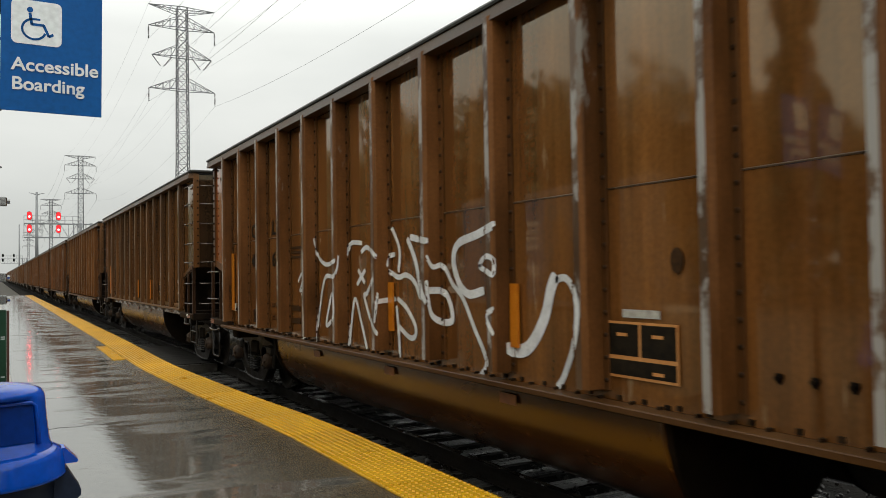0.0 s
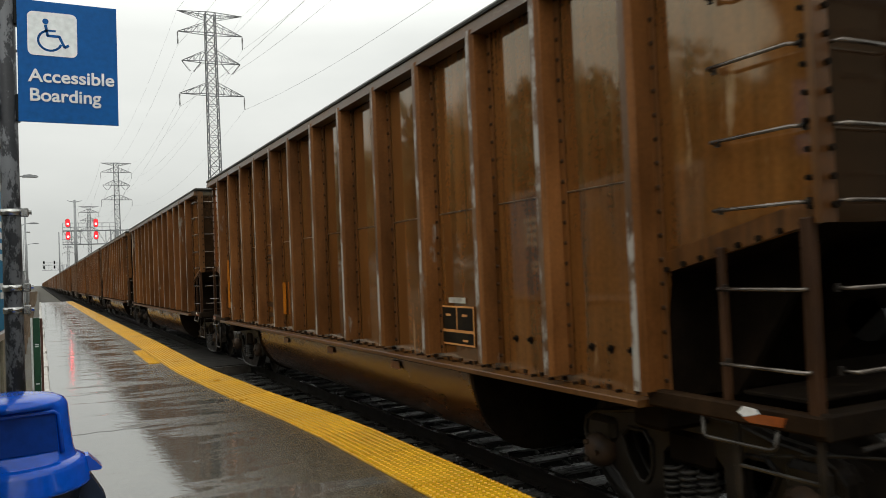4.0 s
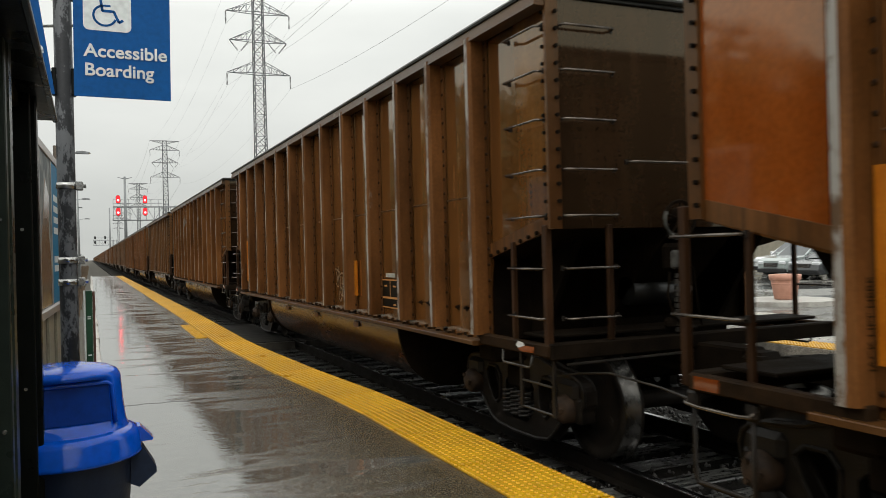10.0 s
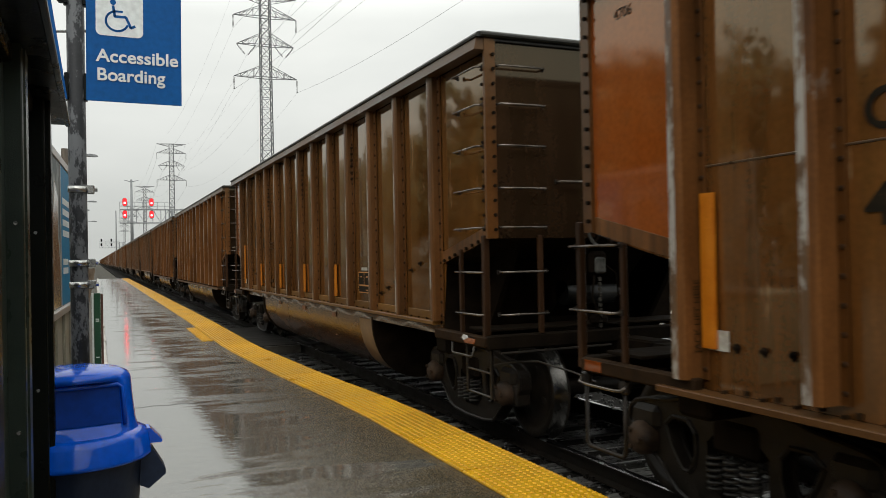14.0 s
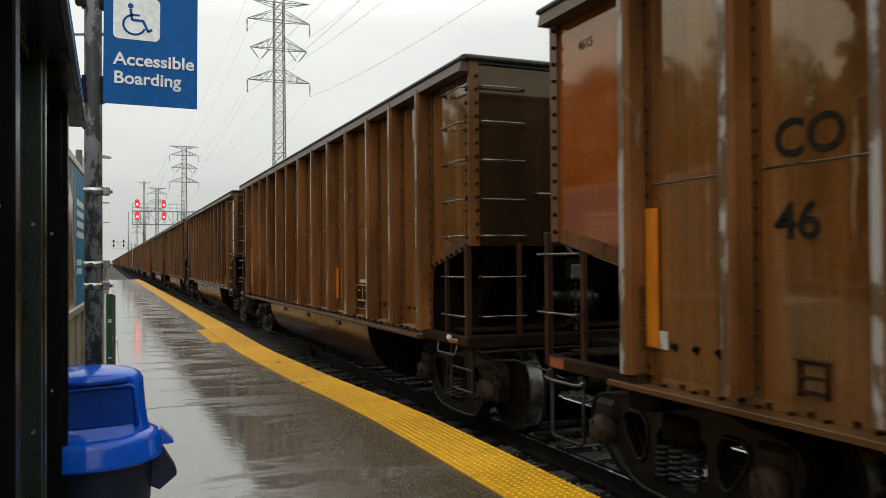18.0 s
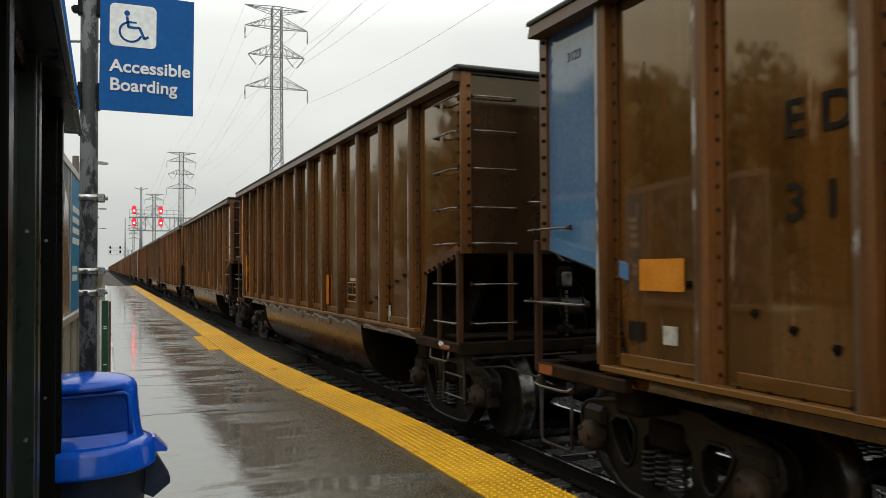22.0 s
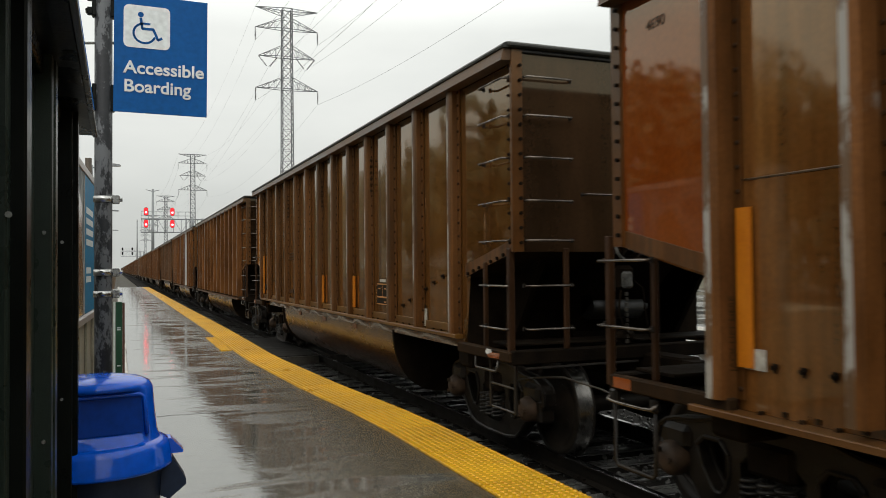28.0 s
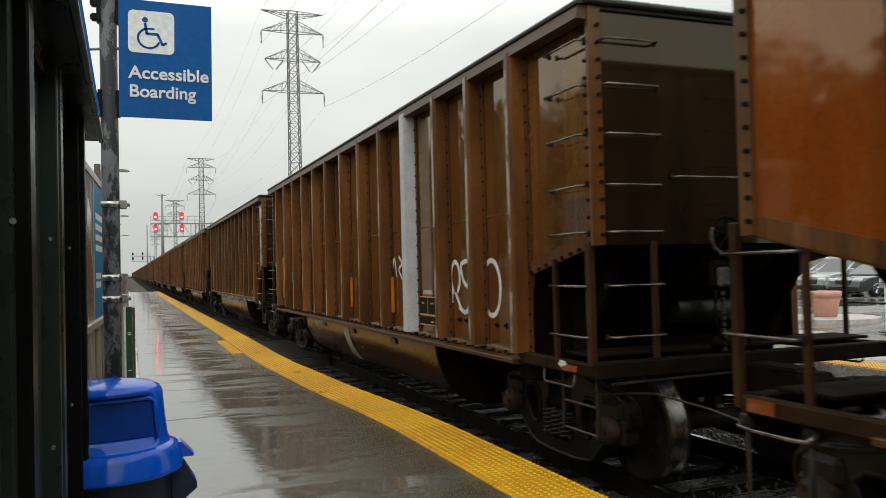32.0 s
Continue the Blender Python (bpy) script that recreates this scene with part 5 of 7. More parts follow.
            part("grab_iron", s["grab_side"], None, car, at=m @ pose(HALF + 0.03, 0.42, 2.13, 0, 0, 180))
        else:
            for z in (1.41, 1.87):
                part("grab_iron", s["grab_side"], None, car, at=m @ pose(HALF + 0.05, 0.44, z, 0, 0, 180))
        part("brake_rod", s["brake_rod"], None, car, at=m)
        if end == 0:
            part("grab_iron", s["grab_across"], None, car, at=m @ pose(-0.78, 0, 2.50))
        bm = bmesh.new()
        bevel_box(bm, -0.96 - 0.025, -0.96 + 0.025, -0.02, 0.02, 1.08, 2.0, 0.006)
        part("ladder_stile", bm, M_STEEL, car, at=m)
    part("brake_cylinder", s["cylinder"], None, car, "pale dirty brake cylinder")
    part("brake_gear", s["brake_gear"], None, car, "chain and lever of the hand brake", at=pose(-0.3, 0, 0))
    part("brake_wheel", s["brake_wheel"], None, car, "wet black hand brake wheel", at=pose(-0.33, 0, 0.03))
    part("brake_cylinder", s["cylinder"], None, car, "pale dirty air reservoir", at=pose(0.2, BODY, 0) @ turn)
    for cy in (1.38, BODY - 0.98):
        bol = part("truck_bolster", s["bolster"], None, car, "grimy cast truck", at=pose(0, cy, 0))
        for side in (-1, 1):
            part("side_frame", s["frame"], None, bol, at=pose(side * 1.0, 0, 0))
            part("spring", s["spring"], None, bol, at=pose(side * 1.0, 0, 0, 0, 0, 0 if side < 0 else 180))
            for a in (-0.89, 0.89):
                part("bearing_cap", s["bearing"], None, bol, at=pose(side * 1.06, a, 0.457, 0, 0, 0 if side > 0 else 180))
        for a in (-0.89, 0.89):
            w = part("wheelset", s["wheels"], None, bol, "steel wheels with bright worn rims", at=pose(0, a, 0.457))
    # paint, stencils and reflectors
    part("end_plate", end_panel(BODY - 0.94, BODY - 0.03, 1.89, 2.09, end_paint), None, car, "painted panel that marks the turning end")
    bm = bmesh.new()
    box(bm, -HALF - 0.105, -HALF - 0.1, BODY - 0.26, BODY - 0.06, 0.985, 1.06)
    part("end_patch", bm, M_ORANGE, car)
    bm = bmesh.new()
    prism(bm, [(0.22, 0.99), (0.42, 0.985), (0.47, 1.005), (0.45, 1.035), (0.2, 1.04)], "x", -HALF - 0.086, -HALF - 0.082)
    part("end_patch", bm, M_ORANGE, car, "chipped orange patch")
    bm = bmesh.new()
    prism(bm, [(0.36, 1.038), (0.46, 1.01), (0.5, 1.03), (0.46, 1.065), (0.38, 1.06)], "x", -HALF - 0.088, -HALF - 0.084)
    part("end_patch", bm, M_WHITE, car, "chip of white paint")
    for y, z0, z1, w in strips:
        part("reflector", plate(-HALF - 0.012, y - w / 2, y + w / 2, z0, z1, M_REFLECT, 0.018), None, car, "orange-yellow reflective strip")
    x = -HALF - 0.006
    bm = bmesh.new()
    for z0 in (2.02, 2.08, 2.14):
        box(bm, x - 0.002, x, BODY - 4.55, BODY - 4.05, z0, z0 + 0.028)
    for z0 in (1.36, 1.2):
        box(bm, x - 0.002, x, BODY - 4.5, BODY - 4.05, z0 - 0.02, z0 + 0.05)
    tagged(part("stencil", bm, M_FADED, car, "dark stencilled bars, partly faded"), kind="stuff")
    if box_at is not None:
        y0, f, up = (3.54 if ribs is RIBS_OTHER else 3.68, 0.82, 0.19) if raised else (box_at, 1.0, 0.0)
        board = part("stencil_board", plate(x, y0, y0 + 0.62 * f, 1.15 + up, 1.15 + up + 0.345 * f, frame_mat, 0.002), None, car, "black stencil board in a painted frame")
        for a, b, z0, z1 in ((0.016, 0.302, 0.137, 0.33), (0.322, 0.604, 0.137, 0.33), (0.016, 0.604, 0.017, 0.112)):
            base = 1.15 + up
            part("field", plate(x - 0.003, y0 + a * f, y0 + b * f, base + z0 * f, base + z1 * f, M_STENCIL, 0.001), None, board)
            part("bar", plate(x - 0.005, y0 + (a + 0.1) * f, y0 + (a + 0.19) * f, base + (z1 - 0.075) * f, base + (z1 - 0.055) * f, frame_mat, 0.001), None, board)
        part("tag", plate(x, y0 + 0.14 * f, y0 + 0.46 * f, 1.15 + up + 0.37 * f, 1.15 + up + 0.42 * f, M_TAG, 0.001), None, car)
    last = ribs[-1]
    part("lettering", jack_words(), None, car, "small dark stencilled words",
         at=Matrix(((0, -1, 0, -HALF - 0.025), (0, 0, -1, last - 0.066), (1, 0, 0, 1.22), (0, 0, 0, 1))))
    for y, z0, z1, w, mt in tags:
        part("tag", plate(-HALF - 0.006, y, y + w, z0, z1, mt), None, car)
    return car


@functools.lru_cache(maxsize=None)
def stencil_word(words, size):
    me = letters(words, size, 0.0006, 0.015)
    me.materials.clear()
    me.materials.append(M_STENCIL if size > 0.15 else M_FADED)
    return me


def on_side(y, z, off=0.005, wide=1.0):
    """Pose of a word on the platform side of a car: it reads towards the near end, from (y, z)."""
    return Matrix(((0, 0, -1, -HALF - off), (-1, 0, 0, y), (0, 1, 0, z), (0, 0, 0, 1))) @ Matrix.Diagonal((wide, 1, 1, 1))


@functools.lru_cache(maxsize=None)
def card_holder():
    bm = bmesh.new()
    for z in (1.13, 1.205, 1.28):
        box(bm, -0.016, 0.0, -0.095, 0.095, z, z + 0.014)
    for y in (-0.095, 0.083):
        box(bm, -0.02, 0.0, y, y + 0.012, 1.11, 1.30)
    rod(bm, (-0.02, -0.11, 1.30), (-0.02, 0.11, 1.30), 0.009, n=6)
    return mesh_of("card_holder", bm, M_RIVET)


def car_marks(k, upper, lower, spaced):
    """Stencilled marks in two panels of the side: letters above, figures below."""
    y_pair, z = ((11.89, 10.95), 2.51) if spaced else ((12.1, 11.07), 2.37)
    drop = 0.44
    for words, zz in ((upper, z), (lower, z - drop)):
        for text, y in zip(words, y_pair):
            if not spaced:
                part("lettering", stencil_word(text, 0.275), None, CARS[k], "bold black stencilled letters", at=on_side(y, zz, wide=1.12))
            else:
                for i, c in enumerate(text):
                    part("lettering", stencil_word(c, 0.275), None, CARS[k], "bold black stencilled letters", at=on_side(y - 0.235 * i, zz, wide=1.08))
    for words, zz in (("LD. LIMT.", 1.36), ("LT. WT.", 1.19)):
        part("lettering", stencil_word(words, 0.085), None, CARS[k], "small faded stencilled words", at=on_side(y_pair[1] + 0.04, zz + (0.12 if spaced else 0.0), wide=0.95))
    if not spaced:
        part("card_holder", card_holder(), None, CARS[k], "small steel card holder on the side sheet", at=pose(-HALF, 11.85, 0))
    if "".join(lower).isdigit() and len("".join(lower)) == 4:
        part("lettering", stencil_word("".join(lower), 0.1), None, CARS[k], "small dark figures on the end panel", at=on_side(BODY - 0.36, 3.42, off=0.006))


def rib_drape(y, z, ribs):
    """Where paint sprayed from beside the near end lands on the ribbed side: (x, y, z)."""
    ey, ez, ex = 0.08, 1.82, -4.83
    best = 1.0
    for r in ribs:
        # the outer face of the rib, then its side towards the sprayer
        f = (-OUT - ex) / (-HALF - ex)
        if abs(ey + (y - ey) * f - r) <= 0.06:
            best = min(best, f)
        g = (r - 0.062 - ey) / (y - ey) if y > ey + 0.01 else 2.0
        if f < g < best:
            best = g
    x, yy, zz = ex + (-HALF - ex) * best, ey + (y - ey) * best, ez + (z - ez) * best
    if best > 0.9999:
        x = -HALF - (0.0155 if min(abs(yy - r) for r in ribs) < 0.118 else 0.0025)
    elif x > -OUT + 0.004:
        yy -= 0.004
    else:
        x -= 0.004
    return x, yy, zz


def islands(bm):
    """The connected patches of a mesh, each as a mesh of its own."""
    bm.verts.index_update()
    seen, out = set(), []
    for v in bm.verts:
        if v in seen or not v.link_faces:
            continue
        todo, faces = [v], set()
        seen.add(v)
        while todo:
            for f in todo.pop().link_faces:
                faces.add(f)
                for w in f.verts:
                    if w not in seen:
                        seen.add(w)
                        todo.append(w)
        if sum(f.calc_area() for f in faces) < 0.0006:
            continue
        piece, at = bmesh.new(), {}
        for f in sorted(faces, key=lambda q: [w.index for w in q.verts]):
            for w in f.verts:
                if w not in at:
                    at[w] = piece.verts.new(w.co)
            piece.faces.new([at[w] for w in f.verts])
        out.append(piece)
    bm.free()
    return out


def spray(car, strokes, width, mat, label, ribs=None):
    """Ribbons of spray paint on the side of a car, one for each stroke of (y, z) points."""
    for k, pts in enumerate(strokes):
        # a hand-drawn line runs in curves through its points
        ends = [pts[-2] if len(pts) > 3 and pts[0] == pts[-1] else pts[0]] + list(pts) + [pts[1] if len(pts) > 3 and pts[0] == pts[-1] else pts[-1]]
        fine = []
        for a, b, c, d in zip(ends, ends[1:], ends[2:], ends[3:]):
            steps = 4 if ribs is None else max(4, int(math.hypot(c[0] - b[0], c[1] - b[1]) / 0.016))
            for u in (i / steps for i in range(steps)):
                fine.append(tuple(0.5 * (2 * q + (r - p) * u + (2 * p - 5 * q + 4 * r - s) * u * u + (3 * q - p - 3 * r + s) * u ** 3) for p, q, r, s in zip(a, b, c, d)))
        pts = fine + [pts[-1]]
        bm = bmesh.new()
        x = -HALF - 0.003 - 0.0006 * (k % 5)
        rows = []
        for i, (y, z) in enumerate(pts):
            (ya, za), (yb, zb) = pts[max(i - 1, 0)], pts[min(i + 1, len(pts) - 1)]
            d = Vector((yb - ya, zb - za))
            if d.length < 1e-5:
                d = Vector((y - ya, z - za)) if i else Vector((1, 0))
            d.normalize()
            e = d * width * 0.3 * (-1 if i == 0 else 1 if i == len(pts) - 1 else 0)
            n = Vector((-d.y, d.x)) * width / 2 * (0.8 if i in (0, len(pts) - 1) else 1.0)
            if ribs is None:
                rows.append([bm.verts.new((x, y + e.x + n.x * w, z + e.y + n.y * w)) for w in (-1, 1)])
            else:
                row = [rib_drape(y + e.x + n.x * w / 3, z + e.y + n.y * w / 3, ribs) for w in range(-3, 4)]
                rows.append([bm.verts.new((p[0] - 0.0006 * (k % 5), p[1], p[2])) for p in row])
        for a, b in zip(rows, rows[1:]):
            for i in range(len(a) - 1):
                if max(v.co.x for v in (a[i], b[i], a[i + 1], b[i + 1])) - min(v.co.x for v in (a[i], b[i], a[i + 1], b[i + 1])) < 0.06:
                    bm.faces.new((a[i], b[i], b[i + 1], a[i + 1]))
        for piece in islands(bm):
            part("graffiti_stroke", piece, mat, car, label)


def arc(cy, cz, ry, rz, a0, a1, n=10):
    return [(cy + ry * math.cos(radians(a0 + (a1 - a0) * i / n)), cz + rz * math.sin(radians(a0 + (a1 - a0) * i / n))) for i in range(n + 1)]


def far_car_mesh():
    bm = bmesh.new()
    box(bm, -HALF, HALF, 0, BODY, SILL, TOP)
    box(bm, -OUT, OUT, 0, BODY, TOP - 0.16, TOP + 0.01, 1)
    return mesh_of("tub", bm, [M_SHEET, M_CHORD])


def far_rib_mesh():
    bm = bmesh.new()
    for s in (-1, 1):
        for y in RIBS:
            box(bm, s * OUT - 0.05, s * OUT + 0.05, y - 0.06, y + 0.06, SILL + 0.05, TOP - 0.1)
    return mesh_of("ribs", bm, M_RIB)


def far_gear_mesh():
    bm = bmesh.new()
    for s in (-1, 1):
        rod(bm, (s * 0.7, 3.6, SILL), (s * 0.7, 11.0, SILL), 0.7, n=12)
        for y in (0.42, 2.2, BODY - 2.2, BODY - 0.42):
            rod(bm, (s * 0.72, y, 0.457), (s * 0.8, y, 0.457), 0.457, n=16, mi=1)
        for y in (1.31, BODY - 1.31):
            box(bm, s - 0.07, s + 0.07, y - 1.05, y + 1.05, 0.4, 0.75, 1)
    box(bm, -0.12, 0.12, -0.75, BODY + 0.75, 0.72, 1.0, 1)
    return mesh_of("running_gear", bm, [M_BELLY, M_TRUCK])


CARS = {}


def train():
    std, amber = [(13.14, 1.25, 2.16, 0.11)], [(13.33, 1.25, 2.16, 0.11)]
    t1 = [(2.25, 1.14, 1.36, 0.22, M_TAG), (2.3, 1.3, 1.4, 0.14, M_STENCIL)]
    t2 = [(13.0, 1.24, 1.36, 0.2, M_TAG)]
    t3 = [(12.69, 1.67, 1.88, 0.45, M_PATCH), (12.76, 1.33, 1.45, 0.14, M_TAG), (13.1, 1.33, 1.46, 0.17, M_STENCIL), (2.2, 1.2, 1.3, 0.18, M_TAG)]
    t4 = [(12.64, 1.6, 1.78, 0.18, M_TAG), (12.7, 1.66, 1.71, 0.05, M_STENCIL), (12.84, 1.33, 1.5, 0.15, M_TAG), (13.05, 1.34, 1.47, 0.2, M_STENCIL)]
    base = {
        "a": coal_car(M_ORANGE, std, 3.42, t2),
        "b": coal_car(M_ORANGE, std, 3.42, t1 + t2),
        "c": coal_car(M_AMBER, amber, 3.42, t1 + t4, raised=0.14),
        "d": coal_car(M_BLUE_END, [], 3.42, t3, frame_mat=M_TAG, raised=0.14),
        "g": coal_car(M_ORANGE, std, 3.42, t2),
        "e": coal_car(M_ORANGE, std, 3.42, t2, raised=0.14, ribs=RIBS_OTHER),
        "w": coal_car(M_ORANGE, std, 3.42, t1, white_rib=3),
    }
    order = {0: "g", 1: "e", 2: "a", 3: "b", 4: "b", 5: "b", 6: "a", 7: "e", 8: "b", 9: "b", 10: "d", 11: "c", 12: "c", 13: "a", 14: "c", 15: "a", 16: "w"}
    used = set()
    for k in range(-2, 25):
        v = order.get(k, "abcba"[k % 5])
        if v not in used:
            used.add(v)
            CARS[k] = base[v]
        else:
            CARS[k] = copy_thing(base[v], pose(TRACK, 0, RAIL_Z))
    # reflective strips, in other places on each car
    strip, low = plate(-HALF - 0.012, -0.05, 0.05, 1.25, 1.72, M_REFLECT, 0.018), plate(-HALF - 0.012, -0.05, 0.05, 0.98, 1.44, M_REFLECT, 0.018)
    square = plate(-HALF - 0.008, -0.24, 0.24, 1.54, 1.70, M_PATCH)
    for k, ys in {0: (4.92, 7.04, 9.5), 1: (5.1, 7.2), 2: (9.28,), 3: (7.53,), 5: (4.96,), 7: (11.16, 9.11, 7.13, 5.13), 8: (7.2,), 9: (5.08,), 11: (5.31,), 12: (7.31, 5.32), 13: (7.2,),
                  14: (7.31, 5.29), 15: (7.23,), 16: (5.1, 7.2)}.items():
        for y in ys:
            beside = min(RIBS_RAISED if k in (10, 11, 12, 14) else RIBS_OTHER if k in (1, 7) else RIBS, key=lambda r: abs(r - 0.13 - y)) - 0.13
            y = beside if abs(beside - y) < 0.2 else y
            part("reflector", strip, None, CARS[k], "orange-yellow reflective strip", at=pose(0, y, 0))
    tall, tag, bars = plate(-HALF - 0.012, -0.05, 0.05, 1.26, 2.16, M_REFLECT, 0.018), plate(-HALF - 0.006, 1.62, 1.78, 1.425, 1.475, M_TAG), plate(-HALF - 0.006, 1.70, 1.78, 1.66, 1.73, M_TAG)
    for k in (1, 3):
        part("reflector", tall, None, CARS[k], "orange-yellow reflective strip", at=pose(0, 1.31, 0))
        part("tag", tag, None, CARS[k])
        part("tag", bars, None, CARS[k])
    for y in (9.23, 7.17, 5.04):
        part("reflector", low, None, CARS[6], "orange-yellow reflective strip", at=pose(0, y, 0))
    for y in (9.96, 6.95, 4.92):
        part("reflector", square, None, CARS[10], "orange reflective panel", at=pose(0, y, 0))
    # bolts that hold the slope sheets inside: a sloping row on some cars, level rows on the others
    bolt = car_meshes()["bolt"]
    for k in range(0, 17):
        if k in (7, 10, 11, 12, 14):
            spots = [(1.75 + 0.27 * i, 1.74 - 0.075 * i) for i in range(7)] + [(12.65 - 0.27 * i, 1.72 - 0.075 * i) for i in range(6)]
            spots = [p for p in spots if min(abs(p[0] - r) for r in (RIBS_OTHER if k == 7 else RIBS_RAISED)) > 0.14]
        else:
            spots = [(y + d, 1.27) for y in (1.33, 2.28, 12.46) for d in (0.08, 0.28, 0.48)]
        for y, z in spots:
            part("bolt", bolt, None, CARS[k], at=pose(-HALF, y, z))
    # stencilled marks, where they can be made out
    for k, upper, lower in ((0, ("CO", "LX"), ("46", "67")), (1, ("", "LX"), ("", "55")), (2, ("CO", "LX"), ("46", "54")), (3, ("CO", "LX"), ("47", "05")), (4, ("CO", "LX"), ("45", "62")),
                            (5, ("CO", "LX"), ("45", "08")), (6, ("CO", "LX"), ("47", "06")), (7, ("CO", "LX"), ("4", "24")), (8, ("CO", "LX"), ("46", "15")), (9, ("CO", "LX"), ("45", "")),
                            (10, ("ED", "GX"), ("31", "23")), (11, ("CO", "LX"), ("42", "85")), (12, ("CO", "LX"), ("4", "17")), (13, ("CO", "LX"), ("46", "90")),
                            (14, ("CO", "LX"), ("40", "86")), (15, ("CO", "LX"), ("46", "64"))):
        car_marks(k, upper, lower, k in (7, 10, 11, 12, 14))
    # a smeared black blot beside the corner of one car, and pale patches on two troughs
    bm = bmesh.new()
    n = 18
    blot = [(13.0 + 0.11 * math.cos(2 * math.pi * i / n) * (1.2 if math.sin(2 * math.pi * i / n) > 0 else 0.6), 2.05 + (0.22 if math.sin(2 * math.pi * i / n) > 0 else 0.75) * math.sin(2 * math.pi * i / n)) for i in range(n)]
    prism(bm, blot, "x", -HALF - 0.008, -HALF - 0.005)
    part("paint_blot", bm, M_STENCIL, CARS[2], "black sprayed blot")
    bm = bmesh.new()
    prism(bm, [(3.42 + 0.05 * math.cos(0.5 * i), 1.86 + 0.075 * math.sin(0.5 * i)) for i in range(12)], "x", -HALF - 0.008, -HALF - 0.005)
    part("paint_blot", bm, M_FADED, CARS[0], "dark smudge")
    rim = [(-0.72 + x * 1.004, z - 0.002) for x, z in trough_profile(0.73, 0.76, 22)][:10]
    for k, y0, y1, ragged in ((7, 3.60, 4.12, 0.0), (16, 7.55, 8.05, 0.11)):
        bm = bmesh.new()
        rng = random.Random(k)
        rows = []
        for x, z in rim if not ragged else rim[1:8]:
            a, b = y0 + rng.uniform(0, ragged), y1 - rng.uniform(0, 2 * ragged)
            rows.append([bm.verts.new((x - 0.003, a + (b - a) * u, z)) for u in (0, 0.5, 1)])
        for p, q in zip(rows, rows[1:]):
            for i in range(2):
                bm.faces.new((p[i], p[i + 1], q[i + 1], q[i])).smooth = True
        part("pale_patch", bm, M_TAG if ragged else M_TAN, CARS[k], "flaking pale patch on the trough" if ragged else "tan repair plate round the end of the trough")
    # spray paint on three of the cars
    spray(CARS[0], [[(9.96, 1.72), (9.92, 1.76), (9.87, 1.8), (9.82, 1.82), (9.79, 1.8), (9.8, 1.75), (9.86, 1.66), (9.91, 1.6), (9.84, 1.61), (9.76, 1.64)],
                    arc(9.74, 1.74, 0.045, 0.075, 0, 360, 12), [(9.64, 1.87), (9.66, 1.8), (9.70, 1.66)], [(9.58, 1.86), (9.61, 1.8), (9.65, 1.74), (9.56, 1.745), (9.47, 1.765)],
                    [(9.45, 1.9), (9.52, 1.84), (9.58, 1.77), (9.64, 1.64)], [(9.84, 1.56), (9.76, 1.6), (9.69, 1.62)], [(9.79, 1.54), (9.765, 1.54)]], 0.035, M_WHITE, "small white scrawled date")
    spray(CARS[0], [[(9.36, 2.40), (9.44, 2.45), (9.52, 2.42), (9.59, 2.33), (9.63, 2.23), (9.64, 2.14), (9.6, 2.07), (9.5, 2.04), (9.36, 2.02)], [(9.54, 1.44), (9.66, 1.18), (9.80, 1.0)]],
          0.12, M_WHITE, "broad white graffiti swoop")
    spray(CARS[0], [[(8.6, 2), (8.64, 1.87), (8.75, 1.78), (9.02, 1.75), (9.22, 1.31), (9.33, 0.96)],
                    [(8.79, 1.58), (8.98, 1.22), (8.76, 1.33), (8.79, 1.58)],
                    [(9.39, 2.23), (9.2, 2.01), (8.96, 1.92), (8.69, 1.96)]], 0.05, M_WHITE, "white graffiti strokes", RIBS)
    spray(CARS[0], [[(8.28, 2.02), (8.2, 2.14), (7.92, 2.13)],
                    [(7.92, 2.04), (7.77, 2.08), (7.56, 1.98)],
                    [(8.27, 1.04), (8.12, 1.53), (7.95, 1.3), (7.81, 1.04)],
                    [(7.64, 1.75), (7.79, 1.6), (7.86, 1.57), (7.66, 1.28), (7.55, 1.2)],
                    [(7.53, 1.6), (7.61, 1.32)],
                    [(8.01, 1.84), (7.86, 1.72)],
                    [(7.84, 1.84), (8.04, 1.7)]], 0.05, M_WHITE, "white graffiti strokes", RIBS)
    spray(CARS[0], [[(7.16, 2.24), (7.01, 2.04), (7.03, 1.83)],
                    [(7.3, 1.89), (7.23, 1.97), (7.12, 1.99)],
                    [(7.23, 1.83), (7.04, 1.77), (6.86, 1.79), (6.69, 1.72), (6.58, 1.57)],
                    [(7.58, 1.52), (7.11, 1.56)],
                    [(7.08, 1.48), (7.04, 1.24), (7.02, 1.02)],
                    [(7.05, 1.56), (6.87, 1.48), (6.7, 1.33), (6.7, 1.23), (6.82, 1.21), (7.06, 1.31)]], 0.05, M_WHITE, "white graffiti strokes", RIBS)
    spray(CARS[0], [[(6.83, 2.12), (6.68, 1.93), (6.58, 1.67), (6.49, 1.55)],
                    [(6.76, 2.14), (6.45, 2.09)],
                    [(6.47, 1.72), (6.37, 1.43), (6.01, 1.4), (6.11, 1.63), (6.45, 1.65)]], 0.06, M_WHITE, "white graffiti strokes", RIBS)
